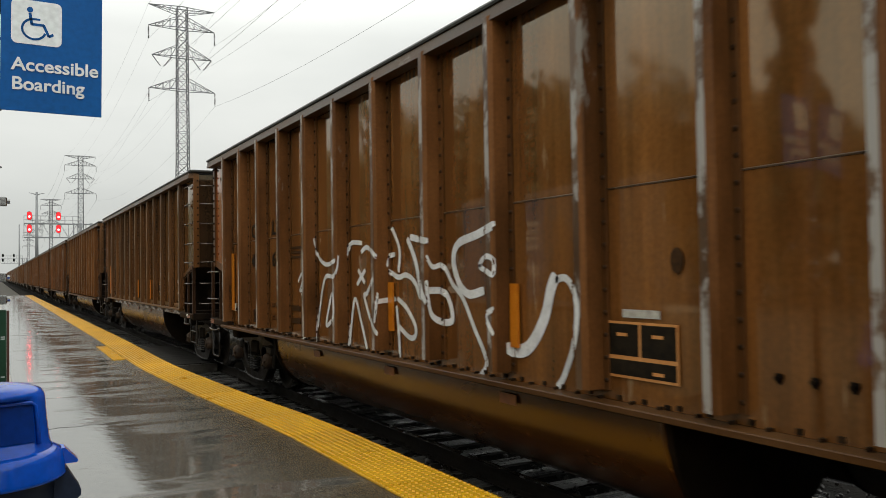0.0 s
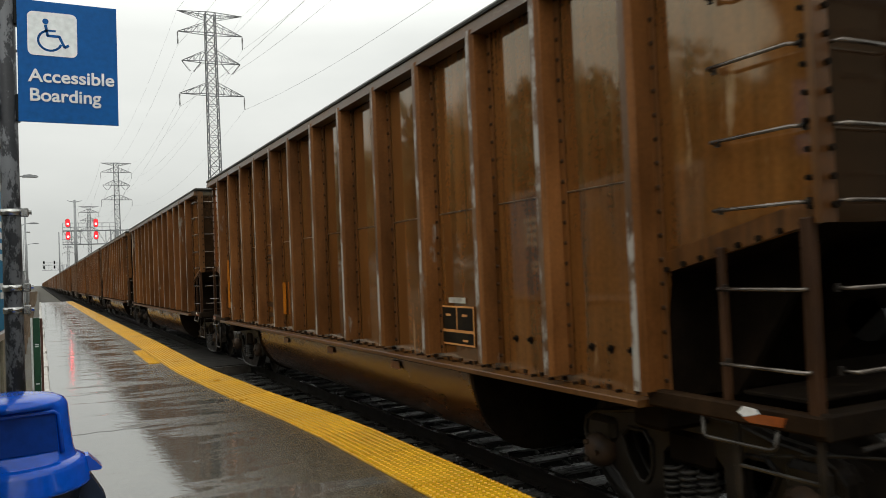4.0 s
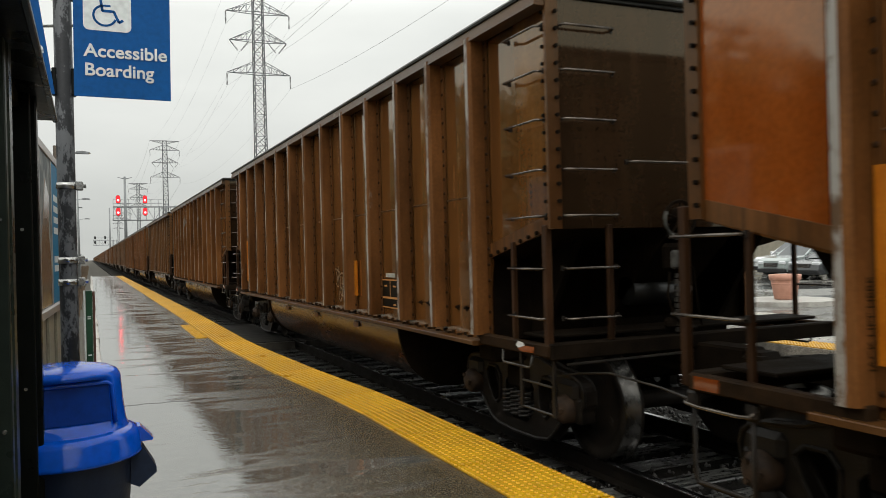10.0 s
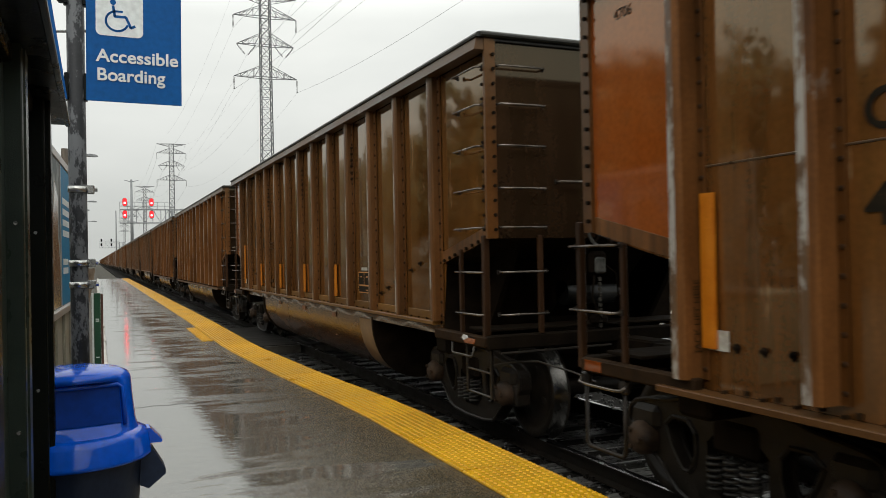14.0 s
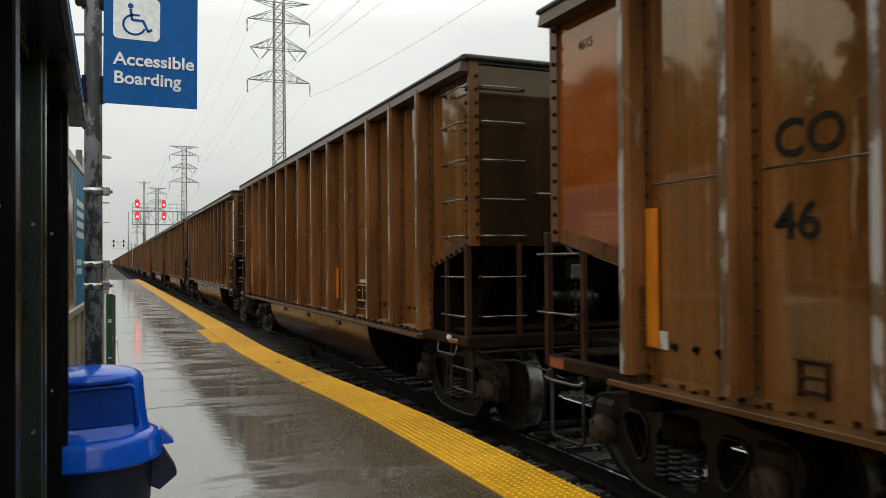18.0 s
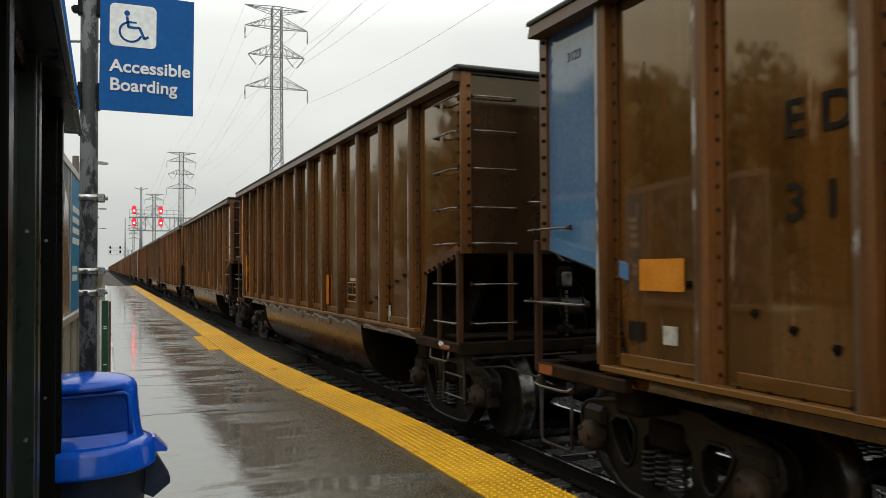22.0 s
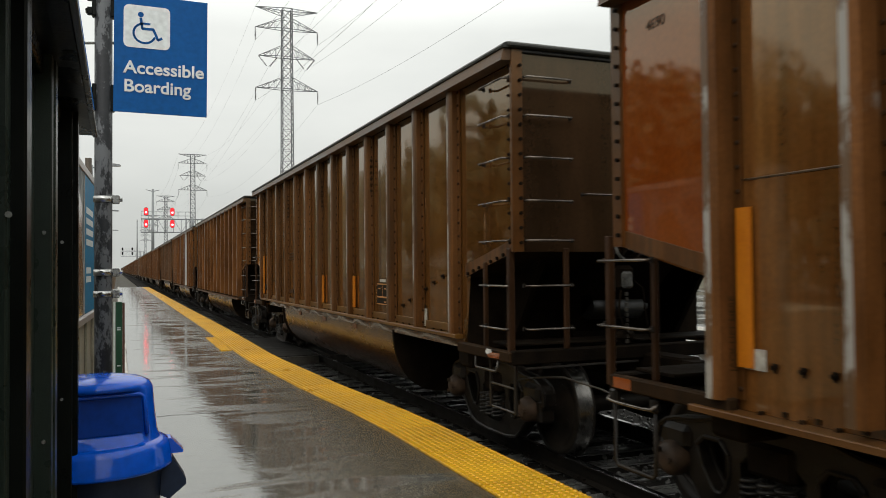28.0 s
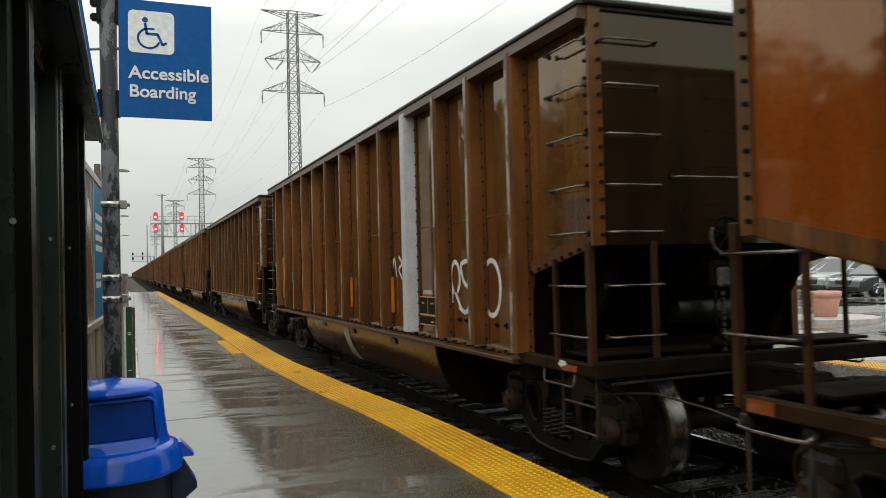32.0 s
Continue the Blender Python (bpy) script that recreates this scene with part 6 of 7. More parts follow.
    spray(CARS[0], [[(6.46, 1.95), (6.35, 1.86), (6.15, 1.87), (6, 1.72), (5.82, 1.59), (5.65, 1.36), (5.47, 1.11), (5.56, 0.99)],
                    [(5.36, 1.52), (5.47, 1.46), (5.37, 1.33)],
                    [(5.55, 1.86), (5.46, 1.93), (5.35, 1.9), (5.36, 1.79), (5.46, 1.82), (5.55, 1.86)]], 0.045, M_WHITE, "white graffiti strokes", RIBS)
    spray(CARS[0], [[(5.34, 2.17), (5.58, 2.11), (5.88, 2.05), (5.97, 1.92), (5.89, 1.73), (5.73, 1.63), (5.51, 1.66)]], 0.07, M_WHITE, "white graffiti strokes", RIBS)
    spray(CARS[0], [[(5.16, 1.23), (4.97, 1.23), (4.83, 1.31), (4.69, 1.49), (4.62, 1.67), (4.57, 1.76)]], 0.1, M_WHITE, "white graffiti strokes", RIBS)
    spray(CARS[0], [[(4.55, 1.75), (4.45, 1.76), (4.37, 1.69), (4.33, 1.54), (4.37, 1.32), (4.48, 1.1), (4.55, 1.02)]], 0.05, M_WHITE, "white graffiti strokes", RIBS)
    spray(CARS[16], [arc(1.92, 1.62, 0.2, 0.27, 20, 350, 14)], 0.05, M_WHITE, "white sprayed ring")
    spray(CARS[16], [[(3.2, 1.45), (3.05, 1.9), (2.95, 1.45), (3.1, 1.65)], arc(2.85, 1.72, 0.12, 0.17, -60, 240), [(2.85, 1.55), (2.7, 1.38)],
                     [(2.45, 1.9), (2.68, 1.86), (2.62, 1.68), (2.45, 1.58), (2.55, 1.36), (2.75, 1.4)], [(3.3, 1.52), (2.9, 1.56)]], 0.05, M_WHITE, "white graffiti strokes")
    spray(CARS[16], [[(5.1, 1.73), (5.0, 1.98), (4.9, 1.73)], [(4.8, 1.99), (4.68, 1.9), (4.8, 1.82), (4.68, 1.7)]], 0.04, M_WHITE, "white graffiti strokes")
    spray(CARS[5], [[(6.09, 1.6), (6.04, 1.59), (5.98, 1.58), (5.93, 1.56), (5.91, 1.53), (5.94, 1.48), (5.99, 1.45), (6.02, 1.41), (6.03, 1.37), (5.99, 1.34), (5.94, 1.35), (5.92, 1.4), (5.94, 1.45), (6.0, 1.48), (6.03, 1.53), (6.0, 1.57)],
                    [(5.93, 1.63), (5.91, 1.59), (5.89, 1.54)],
                    [(5.99, 1.44), (5.91, 1.48), (5.85, 1.52), (5.76, 1.54), (5.65, 1.53), (5.57, 1.54), (5.49, 1.52), (5.42, 1.51), (5.36, 1.51), (5.4, 1.48), (5.46, 1.45), (5.49, 1.41), (5.42, 1.43), (5.37, 1.43)],
                    [(5.65, 1.52), (5.59, 1.49), (5.53, 1.5), (5.56, 1.54), (5.56, 1.6)],
                    [(5.68, 1.43), (5.66, 1.47), (5.62, 1.49), (5.57, 1.48), (5.55, 1.44), (5.58, 1.4), (5.62, 1.39), (5.66, 1.4), (5.68, 1.43)],
                    [(5.82, 1.49), (5.84, 1.43), (5.85, 1.33), (5.9, 1.26), (5.92, 1.19), (5.89, 1.15), (5.85, 1.14), (5.79, 1.19), (5.77, 1.27), (5.8, 1.33), (5.86, 1.31)],
                    [(5.74, 1.48), (5.75, 1.4), (5.76, 1.31), (5.75, 1.24)],
                    [(5.86, 1.27), (5.81, 1.23), (5.72, 1.22), (5.66, 1.2), (5.6, 1.18), (5.52, 1.21), (5.47, 1.25), (5.5, 1.28), (5.56, 1.27), (5.62, 1.24), (5.66, 1.2)],
                    [(5.77, 1.39), (5.68, 1.38), (5.64, 1.35), (5.58, 1.35), (5.53, 1.33), (5.55, 1.32), (5.62, 1.32), (5.59, 1.29), (5.51, 1.28)],
                    [(5.41, 1.34), (5.34, 1.35)],
                    [(5.41, 1.41), (5.4, 1.35), (5.44, 1.26), (5.38, 1.25), (5.35, 1.28)]], 0.024, M_TAN, "tan graffiti scribble")
    far_a, far_b, far_r = far_car_mesh(), far_gear_mesh(), far_rib_mesh()
    for k in range(25, 64):
        car = thing("coal_car", "brown coal car far down the train", "freight car", at=pose(TRACK, 0, RAIL_Z), group="cars of the coal train")
        part("tub", far_a, None, car)
        tagged(part("ribs", far_r, None, car), kind="stuff")
        part("running_gear", far_b, None, car)
        CARS[k] = car


# ---------------------------------------------------------------- platform furniture
def sign_panel(parent, m, w=0.505, h=0.672):
    """Blue sheet with a white symbol and two words, facing -y, hung from its left edge at m."""
    bm = bmesh.new()
    bevel_box(bm, 0, w, -0.003, 0.003, 0, h, 0.001)
    sheet = part("sign_sheet", bm, M_SIGN_BLUE, parent, "blue sheet metal with rain specks", at=m)
    bm = bmesh.new()
    n, pts = 6, []
    x0, x1, z0, z1, r = 0.05, 0.298, 0.37, 0.612, 0.03
    for cx, cz, a0 in ((x1 - r, z1 - r, 0), (x0 + r, z1 - r, 90), (x0 + r, z0 + r, 180), (x1 - r, z0 + r, 270)):
        for i in range(n + 1):
            t = radians(a0 + 90 * i / n)
            pts.append((cx + r * math.cos(t), cz + r * math.sin(t)))
    prism(bm, pts, "y", -0.006, -0.0035)
    part("symbol_field", bm, M_SIGN_WHITE, sheet, "white rounded square")
    bm = bmesh.new()
    ox, oz, k = x0, z0, 0.248 / 85.0

    def at(u, v):
        return (ox + u * k, -0.0075, oz + (80 - v) * k)

    def band(pts, wid):
        for p, q in zip(pts, pts[1:]):
            p, q = Vector(at(*p)), Vector(at(*q))
            d = (q - p).normalized()
            nn = Vector((-d.z, 0, d.x)) * wid / 2
            e = d * wid * 0.15
            quad(bm, p + nn - e, q + nn + e, q - nn + e, p - nn - e)

    head = [at(31 + 5.4 * math.cos(2 * math.pi * i / 14), 15 + 5.4 * math.sin(2 * math.pi * i / 14)) for i in range(14)]
    bm.faces.new([bm.verts.new(p) for p in head])
    band([(31, 22), (34, 42), (54, 42), (63, 62), (70, 58)], 0.0145)
    band([(33, 32), (48, 32)], 0.011)
    band([(38 + 20 * math.cos(radians(a)), 51 + 19 * math.sin(radians(a))) for a in range(20, 262, 14)], 0.012)
    part("symbol", bm, M_SIGN_BLUE, sheet, "blue wheelchair symbol")
    for words, z in (("Accessible", 0.224), ("Boarding", 0.118)):
        me = letters(words, 0.098)
        me.materials.clear()
        me.materials.append(M_SIGN_WHITE)
        xs = [v.co.x for v in me.vertices]
        fit = (0.437 if words == "Accessible" else 0.358) / (max(xs) - min(xs))
        ob = part("lettering", me, None, sheet, "white lettering", at=Matrix.Translation((0.052, -0.0055, z)) @ pose(0, 0, 0, 90, 0, 0) @ Matrix.Diagonal((fit, 1.0, 1.0, 1)))
    return sheet


def sign_post():
    sp = thing("boarding_sign", "blue accessible boarding sign on a dark peeling steel post", "sign", at=pose(-0.122, 4.9, 0))
    bm = bmesh.new()
    lathe(bm, [(0.047, -0.05), (0.047, 3.7), (0.04, 3.72), (0.001, 3.73)], n=20)
    part("post", bm, M_POST, sp, "dark post with flaking paint")
    for z in (1.50, 1.62, 2.03):
        bm = bmesh.new()
        lathe(bm, [(0.047, z - 0.017), (0.052, z - 0.017), (0.052, z + 0.017), (0.047, z + 0.017)], n=20)
        bevel_box(bm, 0.045, 0.085, -0.025, 0.025, z - 0.024, z + 0.024, 0.005)
        rod(bm, (0.08, 0, z), (0.1, 0, z), 0.012, n=6)
        part("band", bm, M_BAND, sp, "stainless strap clamp")
    for z in (2.60, 3.13):
        for s in (-1, 1):
            bm = bmesh.new()
            bevel_box(bm, 0.035, 0.06, -0.03, 0.03, z - 0.075, z + 0.075, 0.005)
            for dz in (-0.045, 0.035):
                bevel_box(bm, 0.05, 0.085, -0.02, 0.02, z + dz - 0.02, z + dz + 0.02, 0.004)
                rod(bm, (0.085, -0.03, z + dz), (0.085, 0.03, z + dz), 0.009, n=6)
            part("bracket", bm, M_BLACK, sp, at=Matrix.Identity(4) if s > 0 else pose(0, 0, 0, 0, 0, 180))
    sign_panel(sp, pose(0.05, -0.04, 2.522, 0, 0.5, 0))
    # the twin sheet on the other side of the post, knocked askew
    sign_panel(sp, pose(-0.044, -0.04, 2.525, 0, -7.9, 0) @ pose(-0.505, 0, 0))
    bm = bmesh.new()
    rod(bm, (-0.12, 0.0, 2.9), (0.09, 0.0, 2.92), 0.008, n=6)
    part("tie_rod", bm, M_BAND, sp)


def trash_can():
    can = thing("trash_can", "round trash can with a glossy wet blue dome lid", "trash can", at=pose(-0.135, 4.05, 0, 0, 0, 10))
    bm = bmesh.new()
    lathe(bm, [(0.001, 0.0), (0.22, 0.0), (0.235, 0.02), (0.285, 0.70), (0.297, 0.72), (0.30, 0.76), (0.28, 0.76), (0.22, 0.05)], n=40)
    part("bin", bm, M_CAN, can, "dark blue-grey plastic bin")
    for s in (0, 180):
        bm = bmesh.new()
        prism(bm, [(0.27, 0.59), (0.31, 0.57), (0.385, 0.63), (0.385, 0.655), (0.325, 0.76), (0.28, 0.76)], "y", -0.07, 0.07)
        part("handle", bm, M_CAN, can, at=pose(0, 0, 0, 0, 0, s - 10))
        bm = bmesh.new()
        prism(bm, [(0.30, 0.775), (0.37, 0.775), (0.375, 0.785), (0.32, 0.845), (0.30, 0.845)], "y", -0.05, 0.05)
        part("lid_tab", bm, M_LID, can, at=pose(0, 0, 0, 0, 0, s - 10))
    bm = bmesh.new()
    lathe(bm, [(0.302, 0.735), (0.327, 0.735), (0.332, 0.745), (0.328, 0.755), (0.318, 0.825), (0.308, 0.845), (0.285, 0.857), (0.268, 0.862)], n=56)
    part("lid_skirt", bm, M_LID, can)
    # dome: a turned hood whose front is cut back for the flap
    bm = bmesh.new()
    n = 64
    prof = [(0.276, 0.855), (0.268, 0.87), (0.26, 0.895), (0.25, 0.98), (0.243, 1.065), (0.242, 1.085), (0.237, 1.10), (0.225, 1.118), (0.19, 1.135), (0.12, 1.147), (0.05, 1.15), (0.001, 1.15)]
    rings = []
    for r, z in prof:
        ring = []
        for i in range(n):
            t = 2 * math.pi * i / n
            x, y = r * math.cos(t), r * math.sin(t)
            if 0.89 < z < 1.09:
                y = max(y, -0.168 - 0.10 * (1.08 - z))
            ring.append(bm.verts.new((x, y, z)))
        rings.append(ring)
    for ra, rb in zip(rings, rings[1:]):
        for i in range(n):
            bm.faces.new((ra[i], ra[(i + 1) % n], rb[(i + 1) % n], rb[i])).smooth = True
    part("dome", bm, M_LID, can, "bright blue dome")
    bm = bmesh.new()
    lo, hi = -0.190, -0.172
    quad(bm, (-0.165, lo, 0.905), (0.165, lo, 0.905), (0.158, hi, 1.062), (-0.158, hi, 1.062))
    quad(bm, (-0.165, lo + 0.02, 0.905), (-0.158, hi + 0.02, 1.062), (0.158, hi + 0.02, 1.062), (0.165, lo + 0.02, 0.905))
    part("flap", bm, M_FLAP, can, "darker blue push flap")
    bm = bmesh.new()
    path_rod(bm, [(-0.18, lo - 0.002, 0.895), (-0.171, hi - 0.004, 1.06), (-0.15, hi - 0.006, 1.075), (0.15, hi - 0.006, 1.075), (0.171, hi - 0.004, 1.06), (0.18, lo - 0.002, 0.895)], 0.010, n=8)
    part("flap_frame", bm, M_LID, can)


def shelter():
    sh = thing("shelter", "dark green and black steel platform shelter with a low flat roof", "shelter", kind="structure")
    bm = bmesh.new()
    prism(bm, [(-2.4, 2.42), (-0.22, 2.31), (-0.15, 2.31), (-0.15, 2.325), (-0.22, 2.40), (-2.4, 2.6)], "y", -2.2, 4.41)
    part("roof", bm, M_BLACK, sh, "black steel roof with a stepped fascia")
    bm = bmesh.new()
    bevel_box(bm, -0.165, -0.143, -2.2, 4.41, 2.30, 2.322, 0.004)
    part("gutter", bm, M_GREEN_DARK, sh)
    wall_y = [3.82, 2.93, 2.04, 1.15, 0.26, -0.9, -2.0]
    for i, y in enumerate(wall_y):
        bm = bmesh.new()
        bevel_box(bm, -0.32, -0.234 if i else -0.205, y - 0.055, y + 0.055, 0.0, 2.36, 0.006)
        post = part("post", bm, M_GREEN_DARK if i == 1 else M_BLACK, sh, "dark green steel post with bolts" if i == 1 else "black steel post with bolts")
        for z in (0.6, 1.1, 1.75):
            bm = bmesh.new()
            rod(bm, (-0.262, y - 0.125, z), (-0.262, y - 0.115, z), 0.007, n=8)
            part("bolt", bm, M_BAND, post)
        bm = bmesh.new()
        bevel_box(bm, -0.34, (-0.225, -0.24, -0.265)[min(i, 2)], y - 0.12, y - 0.057, 0.0, 2.36, 0.004)
        part("cover_plate", bm, M_GREEN_DARK if i else M_BLACK, sh, "green hammered steel cover strip" if i else "")
    for a, b in zip(wall_y, wall_y[1:]):
        bm = bmesh.new()
        box(bm, -0.302, -0.29, b + 0.06, a - 0.06, 0.18, 2.25)
        part("panel", bm, M_GREEN_DARK, sh, "dark green perforated steel panel")
        for z in (0.12, 2.25):
            bm = bmesh.new()
            bevel_box(bm, -0.32, -0.265, b + 0.055, a - 0.055, z, z + 0.06, 0.006)
            part("panel_rail", bm, M_BLACK, sh)
    for x in (-1.2, -2.2):
        bm = bmesh.new()
        bevel_box(bm, x - 0.055, x + 0.055, 3.76, 3.87, 0.0, 2.4, 0.006)
        part("post", bm, M_BLACK, sh)
    bm = bmesh.new()
    box(bm, -2.2, -0.33, 3.80, 3.815, 0.2, 2.3)
    part("end_panel", bm, M_GREEN_DARK, sh)
    bm = bmesh.new()
    box(bm, -2.26, -2.24, -2.0, 3.8, 0.0, 2.42)
    part("back_panel", bm, M_GREEN_DARK, sh)


def ad_kiosk():
    k = thing("poster_shelter", "beige shelter wall carrying a large framed poster", "shelter", at=pose(-0.485, 7.2, 0, 0, 0, -2.6), kind="structure")
    L = 4.72
    bm = bmesh.new()
    bevel_box(bm, -1.4, -0.03, 0.0, L, 0.0, 1.07, 0.01)
    part("base_wall", bm, M_CREAM, k, "beige ribbed base panels")
    for i in range(6):
        bm = bmesh.new()
        bevel_box(bm, -0.03, 0.0, 0.02 + i * 0.9, 0.1 + i * 0.9, 0.0, 1.07, 0.005)
        part("mullion", bm, M_CREAM, k)
    bm = bmesh.new()
    bevel_box(bm, -0.04, 0.03, 0, L, 1.07, 1.15, 0.008)
    part("lower_frame", bm, M_FRAME, k, "pale metal ledge")
    bm = bmesh.new()
    bevel_box(bm, -0.06, 0.005, 0, L, 2.70, 2.78, 0.004)
    part("upper_frame", bm, M_FRAME, k)
    for y in (0.0, 1.22, 2.39, L - 0.05):
        bm = bmesh.new()
        bevel_box(bm, -0.05, -0.002, y, y + 0.05, 1.14, 2.71, 0.002)
        part("mullion", bm, M_FRAME, k)
    bm = bmesh.new()
    box(bm, -0.04, -0.01, 0, L, 1.14, 2.71)
    part("poster", bm, M_POSTER, k, "washed-out photograph poster")
    bm = bmesh.new()
    prism(bm, [(1.3, 1.16), (2.3, 1.16), (2.3, 1.6), (2.1, 1.9), (2.15, 2.3), (1.8, 2.45), (1.6, 2.1), (1.3, 1.7)], "x", -0.012, -0.006)
    part("poster_shape", bm, M_POSTER_DARK, k)
    bm = bmesh.new()
    box(bm, -0.012, -0.006, 2.46, L - 0.06, 1.16, 2.69)
    part("poster_field", bm, M_POSTER_BLUE, k, "blue half of the poster")
    bm = bmesh.new()
    for z in (2.28, 2.16, 2.04, 1.92, 1.6, 1.5):
        box(bm, -0.006, -0.003, 2.65, 3.6 - 0.3 * (z < 1.7), z, z + 0.07)
    tagged(part("poster_lines", bm, M_SIGN_WHITE, k, "pale lines of lettering too small to read"), kind="stuff")


def marker_posts():
    mk = thing("marker_board", "narrow green and brown marker board standing on edge", "sign", at=pose(-0.035, 9.2, 0))
    bm = bmesh.new()
    bevel_box(bm, -0.03, 0.035, 0, 0.05, 0.0, 1.30, 0.006)
    part("board", bm, M_GREEN, mk, "green face")
    bm = bmesh.new()
    bevel_box(bm, 0.036, 0.06, 0.0, 0.06, 0.0, 1.29, 0.004)
    part("edge_strip", bm, M_RUSTY, mk, "brown edge")
    bm = bmesh.new()
    bevel_box(bm, -0.052, -0.032, 0.0, 0.05, 0.0, 1.30, 0.004)
    part("edge_strip", bm, M_SIGN_WHITE, mk, "white edge")
    bm = bmesh.new()
    for z in (1.02, 1.0, 0.62):
        box(bm, -0.015, 0.02, -0.003, 0.0, z, z + 0.012)
    tagged(part("marks", bm, M_SIGN_WHITE, mk), kind="stuff")


def lamp_mesh():
    bm = bmesh.new()
    rod(bm, (0, 0, 0), (0, 0, 6.2), 0.07, 0.045, n=10)
    path_rod(bm, [(0, 0, 6.05), (0.25, 0, 6.18), (0.6, 0, 6.22)], 0.025, n=8)
    lathe(bm, [(0.11, 0), (0.13, 0.02), (0.13, 0.25), (0.075, 0.28)], n=12)
    pole = mesh_of("pole", bm, M_GALV)
    bm = bmesh.new()
    prism(bm, [(0.55, 6.17), (1.05, 6.16), (1.15, 6.19), (1.1, 6.24), (0.85, 6.28), (0.6, 6.26)], "y", -0.12, 0.12)
    return pole, mesh_of("lamp_head", bm, M_GALV)


def street_lamps():
    pole, head = lamp_mesh()
    for x, y in ((-1.05, 37.5), (-1.05, 66.0), (-1.05, 98.0)):
        lamp = thing("street_lamp", "grey steel lamp post with an unlit flat head", "street lamp", at=pose(x, y, -0.03), group="lamp posts along the platform")
        part("pole", pole, None, lamp)
        part("lamp_head", head, None, lamp)
    for x, y, h in ((-0.5, 42.0, 5.2), (-2.4, 55.0, 7.5), (-1.7, 120.0, 9.0)):
        bm = bmesh.new()
        rod(bm, (0, 0, 0), (0, 0, h), 0.06, 0.035, n=8)
        rod(bm, (0, 0, h * 0.8), (0.2, 0, h * 0.8), 0.03, n=6)
        solid("pole", bm, M_GALV, "thin grey steel pole beside the platform", "pole", at=pose(x, y, -0.04), group="poles beside the platform")
    for x, y, w, d, h in ((-1.3, 60.0, 0.9, 1.2, 2.6), (-1.0, 78.0, 0.5, 0.8, 2.1), (-1.6, 46.0, 1.0, 1.0, 2.9)):
        bm = bmesh.new()
        bevel_box(bm, -w / 2, w / 2, -d / 2, d / 2, 0, h, 0.04)
        bevel_box(bm, -w / 2 - 0.05, w / 2 + 0.05, -d / 2 - 0.05, d / 2 + 0.05, h, h + 0.08, 0.03)
        box(bm, -w / 2 + 0.1, w / 2 - 0.1, -d / 2 - 0.01, -d / 2, 0.3, h - 0.3)
        solid("equipment_cabinet", bm, M_GALV, "grey steel signal equipment cabinet", "cabinet", at=pose(x, y, -0.04), group="cabinets beside the platform")
    bm = bmesh.new()
    rod(bm, (0, 0, 0), (0, 0, 4.75), 0.10, 0.085, n=10)
    path_rod(bm, [(-0.08, 0, 4.0), (-0.25, 0, 3.75), (-0.42, 0, 3.85), (-0.6, 0, 4.3)], 0.012, n=5)
    solid("utility_pole", bm, M_BARK, "short brown wooden pole with a drooping cable", "pole", at=pose(-0.78, 24.0, -0.04))


def brush():
    rng = random.Random(21)
    verts, faces = [], []
    for i in range(5200):
        y = 14 + 170 * rng.random() ** 1.4
        x = -0.35 - rng.random() ** 1.5 * 7.0
        if -1.9 < x and y < 13:
            continue
        h = rng.uniform(0.15, 0.55) * (1 if y > 30 else 0.6)
        a, lean = rng.uniform(0, 6.28), rng.uniform(-0.25, 0.25)
        w = rng.uniform(0.03, 0.1)
        dx, dy = w * math.cos(a), w * math.sin(a)
        b = len(verts)
        verts += [(x - dx, y - dy, -0.06), (x + dx, y + dy, -0.06), (x + dx * 0.4 + lean * h, y + lean * h, h), (x - dx * 0.4 + lean * h, y + lean * h, h * 0.9)]
        faces.append((b, b + 1, b + 2, b + 3))
    me = bpy.data.meshes.new("weeds")
    me.from_pydata(verts, [], faces)
    me.materials.append(M_BRUSH)
    tagged(new("weeds", me), "dry brown weeds and brush along the verge", "weeds", kind="stuff")


# ---------------------------------------------------------------- towers, wires, signals
TOWER_X, TOWER_Y, TOWER_STEP = 24.0, 122.5, 166.0
ARMS = [(42.0, 4.75, 0.9), (38.9, 4.75, 1.6), (34.6, 4.3, 1.7), (29.7, 4.75, 1.7)]


def strut(bm, p, q, w):
    rod(bm, p, q, w / 2, n=4, caps=False)


def tower_half(z):
    return 1.5 - 0.68 * z / 18 if z < 18 else 0.82 - 0.12 * (z - 18) / 24


